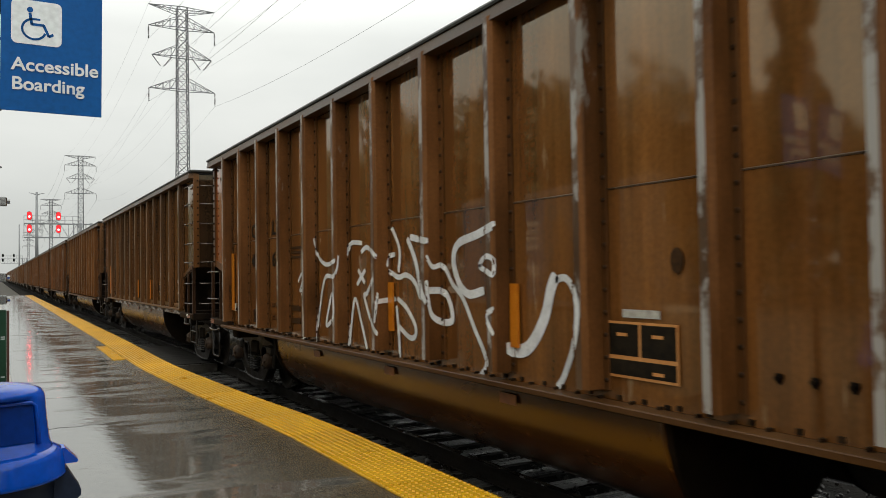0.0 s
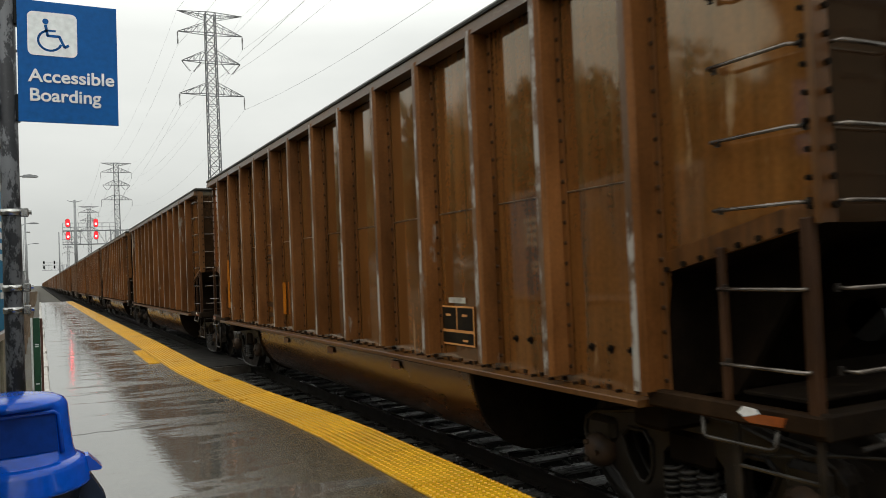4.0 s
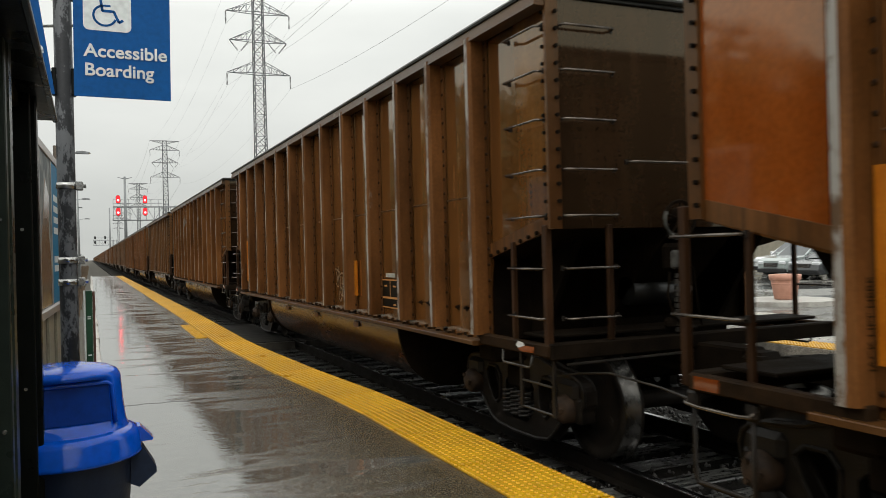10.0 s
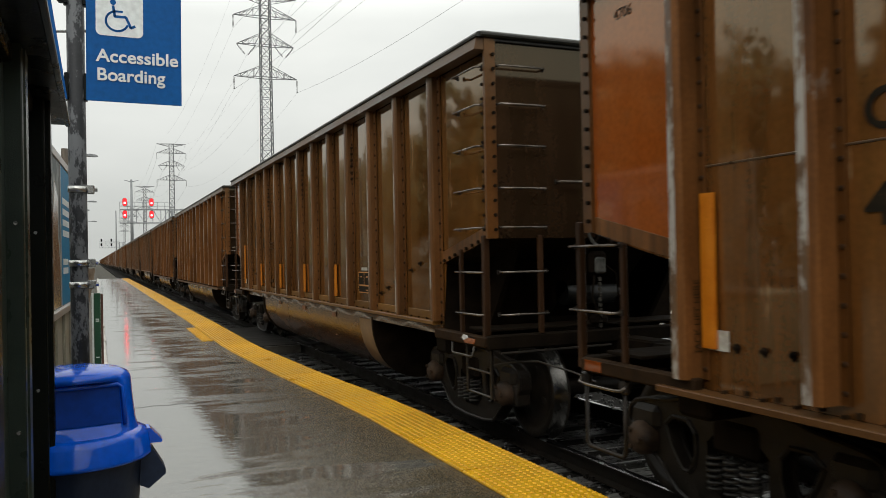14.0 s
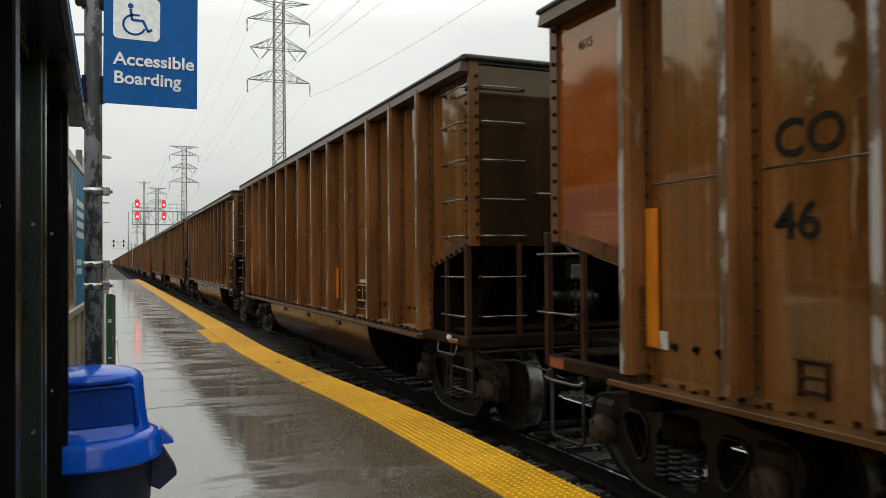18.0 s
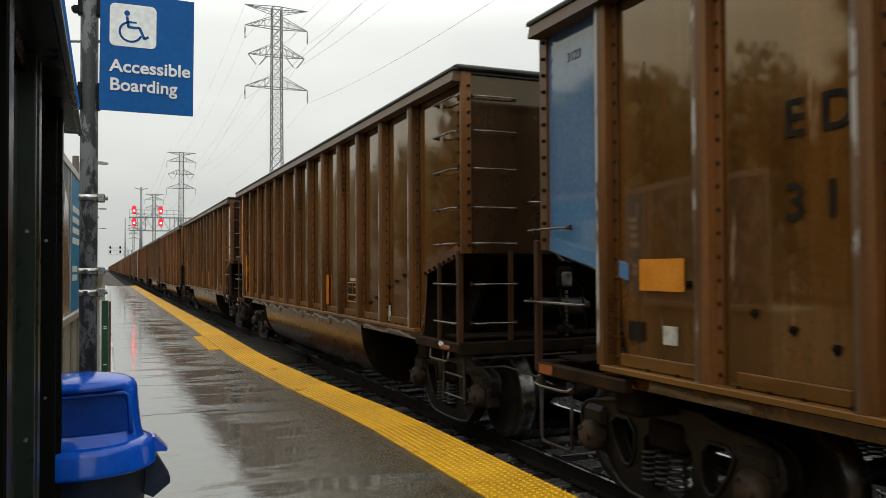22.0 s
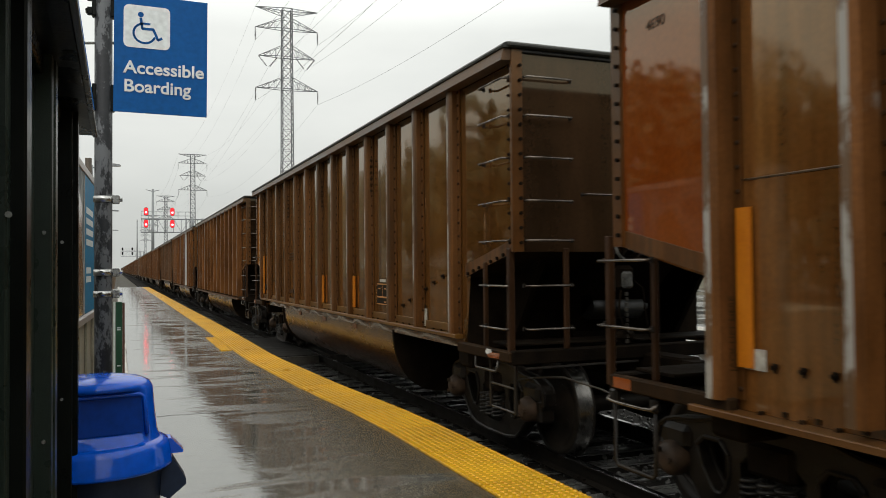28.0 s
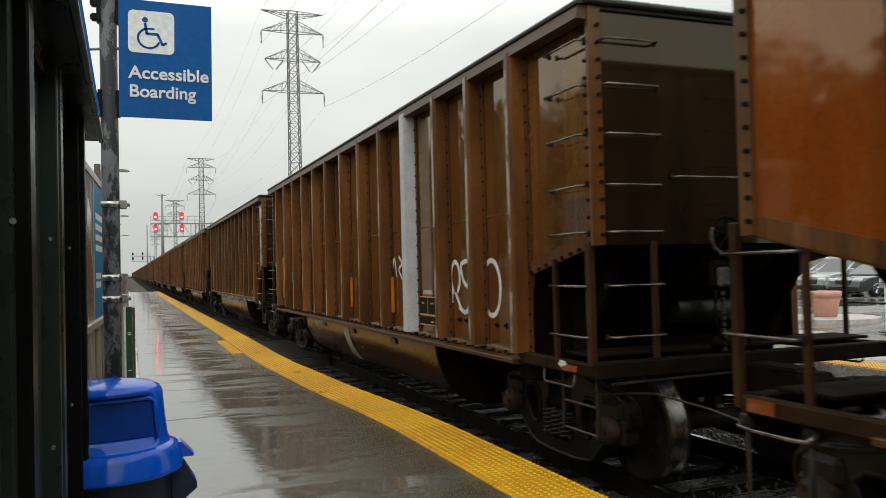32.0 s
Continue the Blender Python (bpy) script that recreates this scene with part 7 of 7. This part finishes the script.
def tower_meshes(w):
    out = {}
    bm = bmesh.new()
    zs = [0, 4, 7.5, 10.5, 13, 15.2, 17.2] + [18.8 + 1.55 * i for i in range(16)]
    for a, b in zip(zs, zs[1:]):
        ha, hb = tower_half(a), tower_half(b)
        ca = [Vector((sx * ha, sy * ha, a)) for sx, sy in ((-1, -1), (1, -1), (1, 1), (-1, 1))]
        cb = [Vector((sx * hb, sy * hb, b)) for sx, sy in ((-1, -1), (1, -1), (1, 1), (-1, 1))]
        for i in range(4):
            j = (i + 1) % 4
            strut(bm, ca[i], cb[i], w * 1.5)
            strut(bm, ca[i], cb[j], w * 0.8)
            strut(bm, ca[j], cb[i], w * 0.8)
            strut(bm, cb[i], cb[j], w * 0.8)
    out["mast"] = mesh_of("mast", bm, M_LATTICE)
    arms = []
    for k, (z, reach, rise) in enumerate(ARMS):
        bm = bmesh.new()
        h = tower_half(z)
        up = rise if k else 0.0
        for s in (-1, 1):
            tip = Vector((s * reach, 0, z))
            for sy in (-1, 1):
                root, top = Vector((s * h, sy * h, z)), Vector((s * h, sy * h, z + up if k else z - 0.9))
                strut(bm, root, tip, w * 1.1)
                strut(bm, top, tip, w * 0.9)
                for t in (0.25, 0.5, 0.75):
                    p, q = root.lerp(tip, t), top.lerp(tip, t)
                    strut(bm, p, q, w * 0.6)
                    strut(bm, top.lerp(tip, t - 0.25), p, w * 0.6)
        strut(bm, (-h, -h, z), (h, -h, z), w)
        strut(bm, (-h, h, z), (h, h, z), w)
        arms.append(mesh_of("crossarm", bm, M_LATTICE))
    out["arms"] = arms
    bm = bmesh.new()
    prof = [(0.02, 0.0)]
    for i in range(11):
        z = -0.15 - 0.17 * i
        prof += [(0.03, z), (0.13, z - 0.03), (0.12, z - 0.07), (0.03, z - 0.09)]
    lathe(bm, prof, n=8)
    out["string"] = mesh_of("insulator", bm, M_INSUL)
    return out


def towers():
    sets = [tower_meshes(0.11), tower_meshes(0.13), tower_meshes(0.17)]
    for i in range(-1, 5):
        ms = sets[0 if i < 1 else 1 if i == 1 else 2]
        t = thing("transmission_tower", "tall grey steel lattice power tower with four crossarms" if i >= 0 else "grey steel lattice power tower behind the viewer", "power tower",
                  at=pose(TOWER_X, TOWER_Y + TOWER_STEP * i, -0.62), group="power towers in line")
        part("mast", ms["mast"], None, t)
        for k, (z, reach, rise) in enumerate(ARMS):
            part("crossarm", ms["arms"][k], None, t)
            for s in (-1, 1):
                if k in (1, 3):
                    part("insulator", ms["string"], None, t, at=pose(s * reach, 0, z))
                elif k == 2:
                    part("insulator", ms["string"], None, t, at=pose(s * reach, 0, z, 0, s * 38, 0))
                    part("insulator", ms["string"], None, t, at=pose(s * (reach - 2.9), 0, z, 0, -s * 38, 0))


def wires():
    anchors = []
    for s in (-1, 1):
        anchors += [(s * 4.75, 38.9 - 2.0), (s * 2.85, 34.6 - 1.7), (s * 4.75, 29.7 - 2.0), (s * 4.75, 42.0)]
    for x, z in anchors:
        wire = thing("power_line", "thin grey overhead power cable", "cable", at=pose(TOWER_X + x, 0, -0.62), group="overhead cables")
        for i in range(-1, 4):
            y0 = TOWER_Y + TOWER_STEP * i
            bm = bmesh.new()
            pts = []
            for j in range(25):
                t = j / 24
                pts.append((0, y0 + TOWER_STEP * t, z - 4 * 4.2 * t * (1 - t)))
            path_rod(bm, pts, 0.014 if i < 0 else 0.009 if i < 1 else 0.02, n=4)
            part("span", bm, M_WIRE, wire)


def signal_head(lit):
    bm = bmesh.new()
    n = 20
    pts = [(0.30 * math.cos(2 * math.pi * i / n), 0.30 * math.sin(2 * math.pi * i / n) + (0.28 if math.sin(2 * math.pi * i / n) > 0 else -0.28)) for i in range(n)]
    prism(bm, pts, "y", 0.0, 0.03)
    back = mesh_of("target_board", bm, M_RED if lit else M_BLACK)
    return back


def gantry(y, x0, lit):
    g = thing("signal_bridge", "grey steel cantilever signal bridge over the tracks with red lights showing" if lit else "distant grey signal bridge seen with dark lamps", "railway signal",
              at=pose(x0, y, -0.62), group="signal bridges")
    span = 8.6
    lo, hi, top = 7.6, 9.45, 10.5
    for yy in (-0.5, 0.5):
        for z in (lo, hi):
            bm = bmesh.new()
            bevel_box(bm, 0, span, yy - 0.05, yy + 0.05, z - 0.055, z + 0.055, 0.01)
            part("chord", bm, M_GALV, g)
        bm = bmesh.new()
        for i in range(9):
            x = span * i / 8
            strut(bm, (x, yy, lo), (x, yy, hi), 0.06)
            if i < 8:
                a, b = (lo, hi) if i % 2 else (hi, lo)
                strut(bm, (x, yy, a), (x + span / 8, yy, b), 0.045)
        tagged(part("web", bm, M_GALV, g), kind="stuff")
        bm = bmesh.new()
        for z in (9.95, top):
            strut(bm, (0, yy, z), (span * 0.8, yy, z), 0.04)
        for i in range(8):
            strut(bm, (span * 0.8 * i / 7, yy, hi), (span * 0.8 * i / 7, yy, top), 0.04)
        tagged(part("railing", bm, M_GALV, g), kind="stuff")
    bm = bmesh.new()
    box(bm, 0, span, -0.45, 0.45, lo - 0.04, lo + 0.02)
    part("walkway", bm, M_GALV, g)
    for x in (6.0, 6.9, 8.2):
        bm = bmesh.new()
        rod(bm, (x, 0, 0), (x, 0, 9.6), 0.2 if x > 6.5 else 0.1, n=12)
        part("column", bm, M_GALV, g)
    board = signal_head(False)
    for x in (0.62, 4.1):
        for z in (8.75, 10.45):
            head = part("signal_head", board, None, g, "red signal lamp lit in an oval board" if lit else "dark signal head", at=pose(x, -0.75, z))
            bm = bmesh.new()
            n = 20
            lathe_pts = [(0.27 * math.cos(2 * math.pi * i / n), 0.27 * math.sin(2 * math.pi * i / n) + (0.26 if math.sin(2 * math.pi * i / n) > 0 else -0.26)) for i in range(n)]
            prism(bm, lathe_pts, "y", -0.02, -0.004)
            part("glow_board", bm, M_RED if lit else M_BLACK, head)
            bm = bmesh.new()
            prism(bm, [(0.15 * math.cos(2 * math.pi * i / n), 0.15 * math.sin(2 * math.pi * i / n) - 0.12) for i in range(n)], "y", -0.06, -0.024)
            part("lens", bm, M_RED_CORE if lit else M_BLACK, head)
            bm = bmesh.new()
            bevel_box(bm, -0.03, 0.03, 0.03, 0.3, -0.6, 0.6, 0.01)
            part("bracket", bm, M_GALV, head)


def far_poles():
    bm = bmesh.new()
    rod(bm, (0, 0, 0), (0, 0, 26.5), 0.55, 0.3, n=12)
    for s in (-1, 1):
        rod(bm, (0, 0, 25.8), (s * 2.0, 0, 26.3), 0.14, 0.07, n=6)
    solid("steel_monopole", bm, M_GALV, "tall grey steel monopole beyond the signal bridge", "power pole", at=pose(9.8, 255, -0.62))
    bm = bmesh.new()
    rod(bm, (0, 0, 0), (0, 0, 27), 0.4, 0.25, n=8)
    solid("steel_monopole", bm, M_GALV, "far grey steel pole beside the line", "power pole", at=pose(9.0, 420, -0.62))
    for x, y in ((16.5, 78), (19.0, 96), (22, 62)):
        bm = bmesh.new()
        rod(bm, (0, 0, 0), (0, 0, 10.5), 0.14, 0.1, n=8)
        bevel_box(bm, -1.2, 1.2, -0.06, 0.06, 9.9, 10.05, 0.01)
        for i in range(4):
            rod(bm, (-1.1 + 0.73 * i, 0, 10.05), (-1.1 + 0.73 * i, 0, 10.3), 0.05, n=6)
        solid("utility_pole", bm, M_BARK, "wooden utility pole with a crossarm beyond the train", "pole", at=pose(x, y, -0.05), group="utility poles across the tracks")


# ---------------------------------------------------------------- trees behind the platform, seen mirrored in the wet cars
def tree(x, y, h, seed, conifer=False, leaf=None):
    rng = random.Random(seed)
    t = thing("tree", "dark conifer behind the platform" if conifer else "broad dark autumn tree behind the platform", "tree", at=pose(x, y, -0.1), group="trees behind the platform")
    bm = bmesh.new()
    rod(bm, (0, 0, 0), (0.1, 0, h * 0.45), h * 0.022, h * 0.014, n=8)
    rod(bm, (0.1, 0, h * 0.45), (0, 0.1, h * 0.9), h * 0.014, h * 0.003, n=8)
    tips = []
    for i in range(16 if not conifer else 0):
        z = h * rng.uniform(0.15, 0.72)
        a = rng.uniform(0, 6.28)
        r = h * rng.uniform(0.12, 0.34)
        tip = (r * math.cos(a), r * math.sin(a), z + h * rng.uniform(0.05, 0.2))
        rod(bm, (0.08, 0, z), tip, h * 0.007, h * 0.002, n=5)
        tips.append(tip)
    part("trunk", bm, M_BARK, t)
    verts, faces = [], []
    blobs = []
    if conifer:
        for i in range(60):
            u = rng.random() ** 0.7
            a = rng.uniform(0, 6.28)
            r = h * 0.16 * u * rng.uniform(0.5, 1.0)
            blobs.append(((r * math.cos(a), r * math.sin(a), h * (1.02 - 0.85 * u)), h * 0.05))
    else:
        for tip in tips:
            for k in range(4):
                blobs.append(((tip[0] + rng.gauss(0, h * 0.05), tip[1] + rng.gauss(0, h * 0.05), tip[2] + rng.gauss(0, h * 0.04)), h * rng.uniform(0.05, 0.09)))
        for k in range(12):
            blobs.append(((rng.gauss(0, h * 0.1), rng.gauss(0, h * 0.1), h * rng.uniform(0.72, 0.98)), h * rng.uniform(0.04, 0.08)))
    for c, r in blobs:
        for k in range(30):
            d = Vector((rng.gauss(0, 1), rng.gauss(0, 1), rng.gauss(0, 0.8))).normalized() * r * rng.random() ** 0.4
            p = Vector(c) + d
            s = h * rng.uniform(0.02, 0.042)
            u = Vector((rng.gauss(0, 1), rng.gauss(0, 1), rng.gauss(0, 1))).normalized()
            v = u.orthogonal().normalized()
            b = len(verts)
            verts += [tuple(p - u * s), tuple(p + v * s * 0.6), tuple(p + u * s), tuple(p - v * s * 0.6)]
            faces.append((b, b + 1, b + 2, b + 3))
    me = bpy.data.meshes.new("crown")
    me.from_pydata(verts, [], faces)
    me.materials.append(leaf or M_LEAF)
    part("crown", me, None, t)


def skyline(y):
    """Height of the treetops behind the platform, rising away from the station."""
    return min(17.5, max(9.0, 10.0 + (y - 23.0) * 0.28))


def woodland():
    """The thick wood behind the first trees."""
    rng = random.Random(57)
    verts, faces = [], []
    for i in range(60000):
        y = rng.uniform(-70, 230)
        top = skyline(y) - 1.2 + 0.9 * math.sin(y * 0.21) + 0.7 * math.sin(y * 0.53 + 1) + 0.5 * math.sin(y * 1.17 + 2) + 0.3 * math.sin(y * 2.6)
        z = top * rng.random() ** 0.8
        p = Vector((rng.uniform(-33, -27), y, z))
        u = Vector((rng.gauss(0, 0.5), rng.gauss(0, 1), rng.gauss(0, 1))).normalized()
        v = u.cross(Vector((1, rng.gauss(0, 0.3), rng.gauss(0, 0.3)))).normalized()
        s = rng.uniform(0.2, 0.45)
        b = len(verts)
        verts += [tuple(p - u * s), tuple(p + v * s * 0.7), tuple(p + u * s), tuple(p - v * s * 0.7)]
        faces.append((b, b + 1, b + 2, b + 3))
    me = bpy.data.meshes.new("woodland")
    me.from_pydata(verts, [], faces)
    me.materials.append(M_LEAF)
    tagged(new("woodland", me), "dense dark wood behind the platform", "woods", kind="stuff")


def trees():
    woodland()
    rng = random.Random(33)
    for i in range(22):
        y = -30 + 5.6 * i
        tree(-24 + rng.uniform(-3, 3), y, skyline(y) * rng.uniform(0.76, 0.92), 100 + i, leaf=(M_LEAF, M_LEAF_BROWN)[i % 2])
    tree(-21, 21.0, 16.0, 300, conifer=True)
    for i in range(8):
        tree(62 + rng.uniform(-4, 4), 10 + 12 * i, rng.uniform(8, 11), 400 + i, leaf=M_LEAF_BROWN)


# ---------------------------------------------------------------- parked cars
def parked_car(x, y, turn, paint, words, suv=False):
    car = thing("parked_car", words, "car", at=pose(x, y, -0.02, 0, 0, turn), group="cars in the parking lot")
    L, W, H = (4.6, 0.92, 1.68) if suv else (4.7, 0.91, 1.45)
    belt = 1.02 if suv else 0.92
    if suv:
        low = [(-2.3, 0.42), (-2.28, 0.95), (-2.22, belt), (0.85, belt + 0.02), (2.05, 0.92), (2.26, 0.8), (2.3, 0.45), (2.2, 0.28), (-2.15, 0.3)]
        cab = [(-2.18, belt), (-1.95, 1.55), (-1.8, H), (0.05, H), (0.25, H - 0.04), (1.05, belt)]
    else:
        low = [(-2.33, 0.45), (-2.32, 0.85), (-2.2, belt + 0.02), (1.0, belt), (2.05, 0.78), (2.3, 0.66), (2.35, 0.42), (2.25, 0.22), (-2.2, 0.24)]
        cab = [(-1.75, belt), (-1.0, H - 0.04), (-0.7, H), (0.1, H), (0.35, H - 0.04), (1.25, belt)]

    def loft(prof, widths, mi=0):
        bm = bmesh.new()
        rows = []
        for off, ww in widths:
            row = []
            for yy, zz in prof:
                cz = sum(p[1] for p in prof) / len(prof)
                cy = sum(p[0] for p in prof) / len(prof)
                row.append(bm.verts.new((ww, cy + (yy - cy) * off, cz + (zz - cz) * off)))
            rows.append(row)
        n = len(prof)
        for a, b in zip(rows, rows[1:]):
            for i in range(n):
                bm.faces.new((a[i], a[(i + 1) % n], b[(i + 1) % n], b[i])).smooth = False
        bm.faces.new(rows[0][::-1])
        bm.faces.new(rows[-1])
        return bm

    part("body", loft(low, [(0.90, -W), (0.985, -W + 0.07), (1.0, -W + 0.2), (1.0, W - 0.2), (0.985, W - 0.07), (0.90, W)]), paint, car)
    bm = bmesh.new()
    rows = []
    for side in (-1, 1):
        rows.append([bm.verts.new((side * (W - 0.05 - 0.2 * (zz - belt) / (H - belt)), yy, zz)) for yy, zz in cab])
    n = len(cab)
    for i in range(n):
        f = bm.faces.new((rows[0][i], rows[0][(i + 1) % n], rows[1][(i + 1) % n], rows[1][i]))
        f.material_index = 0 if abs(rows[0][i].co.z - rows[0][(i + 1) % n].co.z) < 0.06 else 1
    bm.faces.new(rows[0][::-1]).material_index = 1
    bm.faces.new(rows[1]).material_index = 1
    part("cabin", bm, [paint, M_GLASS], car, "cabin with dark glass")
    for side in (-1, 1):
        for (ya, za), (yb, zb) in ((cab[0], cab[2]), (cab[3], cab[-1])):
            bm = bmesh.new()
            xa, xb = side * (W - 0.045 - 0.2 * (za - belt) / (H - belt)), side * (W - 0.045 - 0.2 * (zb - belt) / (H - belt))
            rod(bm, (xa, ya, za), (xb, yb, zb), 0.045, n=6)
            part("pillar", bm, paint, car)
        bm = bmesh.new()
        bevel_box(bm, side * (W + 0.08) - 0.09, side * (W + 0.08) + 0.06, 0.75, 0.95, belt + 0.02, belt + 0.16, 0.03)
        part("mirror", bm, paint, car)
        bm = bmesh.new()
        bevel_box(bm, side * (W - 0.26) - 0.2, side * (W - 0.26) + 0.2, 2.08, 2.31, 0.62, 0.78, 0.04)
        part("headlight", bm, M_LENS, car)
        bm = bmesh.new()
        bevel_box(bm, side * (W - 0.2) - 0.22, side * (W - 0.2) + 0.19, -2.31, -2.1, 0.85, 1.02, 0.04)
        part("tail_light", bm, M_TAIL, car)
        for yy in (-1.38, 1.42):
            bm = bmesh.new()
            lathe(bm, [(0.22, -0.11), (0.31, -0.115), (0.335, -0.08), (0.335, 0.08), (0.31, 0.115), (0.22, 0.11)], n=24, axis="x")
            wh = part("tyre", bm, M_TYRE, car, at=pose(side * (W - 0.1), yy, 0.335))
            bm = bmesh.new()
            lathe(bm, [(0.2, side * 0.09), (0.225, side * 0.112), (0.19, side * 0.1), (0.05, side * 0.09), (0.001, side * 0.1)], n=20, axis="x")
            for i in range(5):
                a = 2 * math.pi * i / 5
                rod(bm, (side * 0.1, 0.03 * math.cos(a), 0.03 * math.sin(a)), (side * 0.108, 0.2 * math.cos(a), 0.2 * math.sin(a)), 0.028, n=6)
            part("rim", bm, M_CHROME, wh)
    bm = bmesh.new()
    bevel_box(bm, -W + 0.06, W - 0.06, 2.15, 2.34, 0.24, 0.44, 0.04)
    part("front_bumper", bm, M_TRIM, car)
    bm = bmesh.new()
    bevel_box(bm, -0.42, 0.42, 2.2, 2.335, 0.5, 0.7, 0.02)
    for i in range(4):
        box(bm, -0.4, 0.4, 2.335, 2.345, 0.52 + 0.045 * i, 0.535 + 0.045 * i, 1)
    part("grille", bm, [M_TRIM, M_CHROME], car)
    bm = bmesh.new()
    bevel_box(bm, -W + 0.06, W - 0.06, -2.36, -2.15, 0.3, 0.55, 0.04)
    part("rear_bumper", bm, M_TRIM if suv else paint, car)
    bm = bmesh.new()
    bevel_box(bm, -0.16, 0.16, -2.33, -2.3, 0.78, 0.9, 0.01)
    part("plate", bm, M_TAG, car)
    return car


def parking():
    white, silver = car_paint("white car paint", (0.62, 0.63, 0.63)), car_paint("silver car paint", (0.30, 0.34, 0.33))
    dark, blue = car_paint("dark grey car paint", (0.05, 0.053, 0.056)), car_paint("blue car paint", (0.035, 0.06, 0.13))
    grey = car_paint("grey car paint", (0.16, 0.175, 0.18))
    parked_car(16.6, 9.4, -60, white, "white crossover seen from behind, parked beside a white pole", suv=True)
    parked_car(31.4, 28.3, 88, silver, "silver-green crossover parked nose to the tracks", suv=True)
    parked_car(30.6, 25.7, 88, dark, "dark grey sedan with bright wheels parked in the lot")
    parked_car(30.3, 22.9, 88, grey, "grey sedan parked nose to the tracks")
    parked_car(30.0, 20.1, 88, blue, "dark blue sedan parked nose to the tracks")
    parked_car(34.0, 31.2, 88, white, "pale wagon parked in the lot", suv=True)
    pl = thing("planter", "round terracotta planter with a banded rim", "planter", at=pose(17.0, 16.1, 0.1))
    bm = bmesh.new()
    lathe(bm, [(0.001, 0), (0.26, 0), (0.28, 0.02), (0.36, 0.50), (0.365, 0.52), (0.40, 0.53), (0.41, 0.66), (0.39, 0.67), (0.35, 0.66), (0.34, 0.55)], n=32)
    part("pot", bm, M_TERRA, pl)
    bm = bmesh.new()
    lathe(bm, [(0.343, 0.40), (0.352, 0.41), (0.352, 0.43), (0.348, 0.44)], n=32)
    part("raised_band", bm, M_TERRA, pl)
    bm = bmesh.new()
    rod(bm, (0, 0, 0.55), (0, 0, 0.60), 0.345, n=24)
    part("soil", bm, M_BRUSH, pl)
    for x, y in ((15.2, 12.7), (15.2, 20.5)):
        wp = thing("white_post", "square white perforated signpost at the platform edge", "post", at=pose(x, y, 0), group="white signposts")
        bm = bmesh.new()
        bevel_box(bm, -0.06, 0.06, -0.06, 0.06, 0, 3.1, 0.006)
        part("shaft", bm, M_SIGN_WHITE, wp)
        bm = bmesh.new()
        for i in range(12):
            box(bm, -0.012, 0.012, -0.064, -0.058, 0.3 + 0.2 * i, 0.325 + 0.2 * i)
        part("holes", bm, M_TRIM, wp)
        bm = bmesh.new()
        bevel_box(bm, -0.15, 0.15, -0.15, 0.15, 0, 0.025, 0.004)
        part("foot", bm, M_TRIM, wp)
    bm = bmesh.new()
    prism(bm, [(40, -0.05), (70, -0.05), (70, 5.2), (40, 5.2)], "y", 45, 120)
    shed = solid("low_building", bm, M_CREAM, "low beige commercial building behind the parking lot", "building")
    for i in range(14):
        bm = bmesh.new()
        bevel_box(bm, 39.93, 40.02, 47 + 5.1 * i, 50 + 5.1 * i, 1.0, 2.8, 0.01)
        part("window", bm, M_GLASS, shed)


# ---------------------------------------------------------------- motion
FIRST = -0.124


def run(t):
    """How far the train has rolled at t."""
    return 7.2584 * t + 0.01585 * t * t + 0.00006 * t ** 3 + (0.00838 * t + 0.00279 * t * t - 0.0000913 * t ** 3)


def motions():
    for k, car in CARS.items():
        walk(car, [(t, pose(TRACK, FIRST + CAR * k - run(t), RAIL_Z)) for t in range(0, 33)])
    # the wheels of all cars turn alike: one set of keys for each of the four axles
    keyed = {}
    for k in sorted(CARS):
        bolsters = sorted((c for c in CARS[k].children if c.name.startswith("truck_bolster")), key=lambda c: c.location.y)
        for i, bol in enumerate(bolsters):
            for w in (c for c in bol.children if c.name.startswith("wheelset")):
                a = round(w.location.y, 2)
                if a not in keyed:
                    walk(w, [(j / 15, pose(0, a, 0.457, math.degrees(run(j / 15) / 0.457))) for j in range(0, 481)])
                    keyed[a] = w
                else:
                    src = keyed[a].animation_data
                    w.rotation_mode = "QUATERNION"
                    w.animation_data_create()
                    w.animation_data.action = src.action
                    w.animation_data.action_slot = src.action_slot


ground()
ballast()
plat = platform()
curb()
crossing()
far_side()
track(TRACK, "track_near", "freight track with wet dark ties under the train", 120)
track(TRACK_2, "track_far", "second track with wet dark ties", 60)
towers()
wires()
gantry(120, 3.05, True)
gantry(330, 1.2, False)
far_poles()
shelter()
ad_kiosk()
sign_post()
trash_can()
marker_posts()
street_lamps()
brush()
trees()
parking()
train()
tactile_strip(plat)
motions()
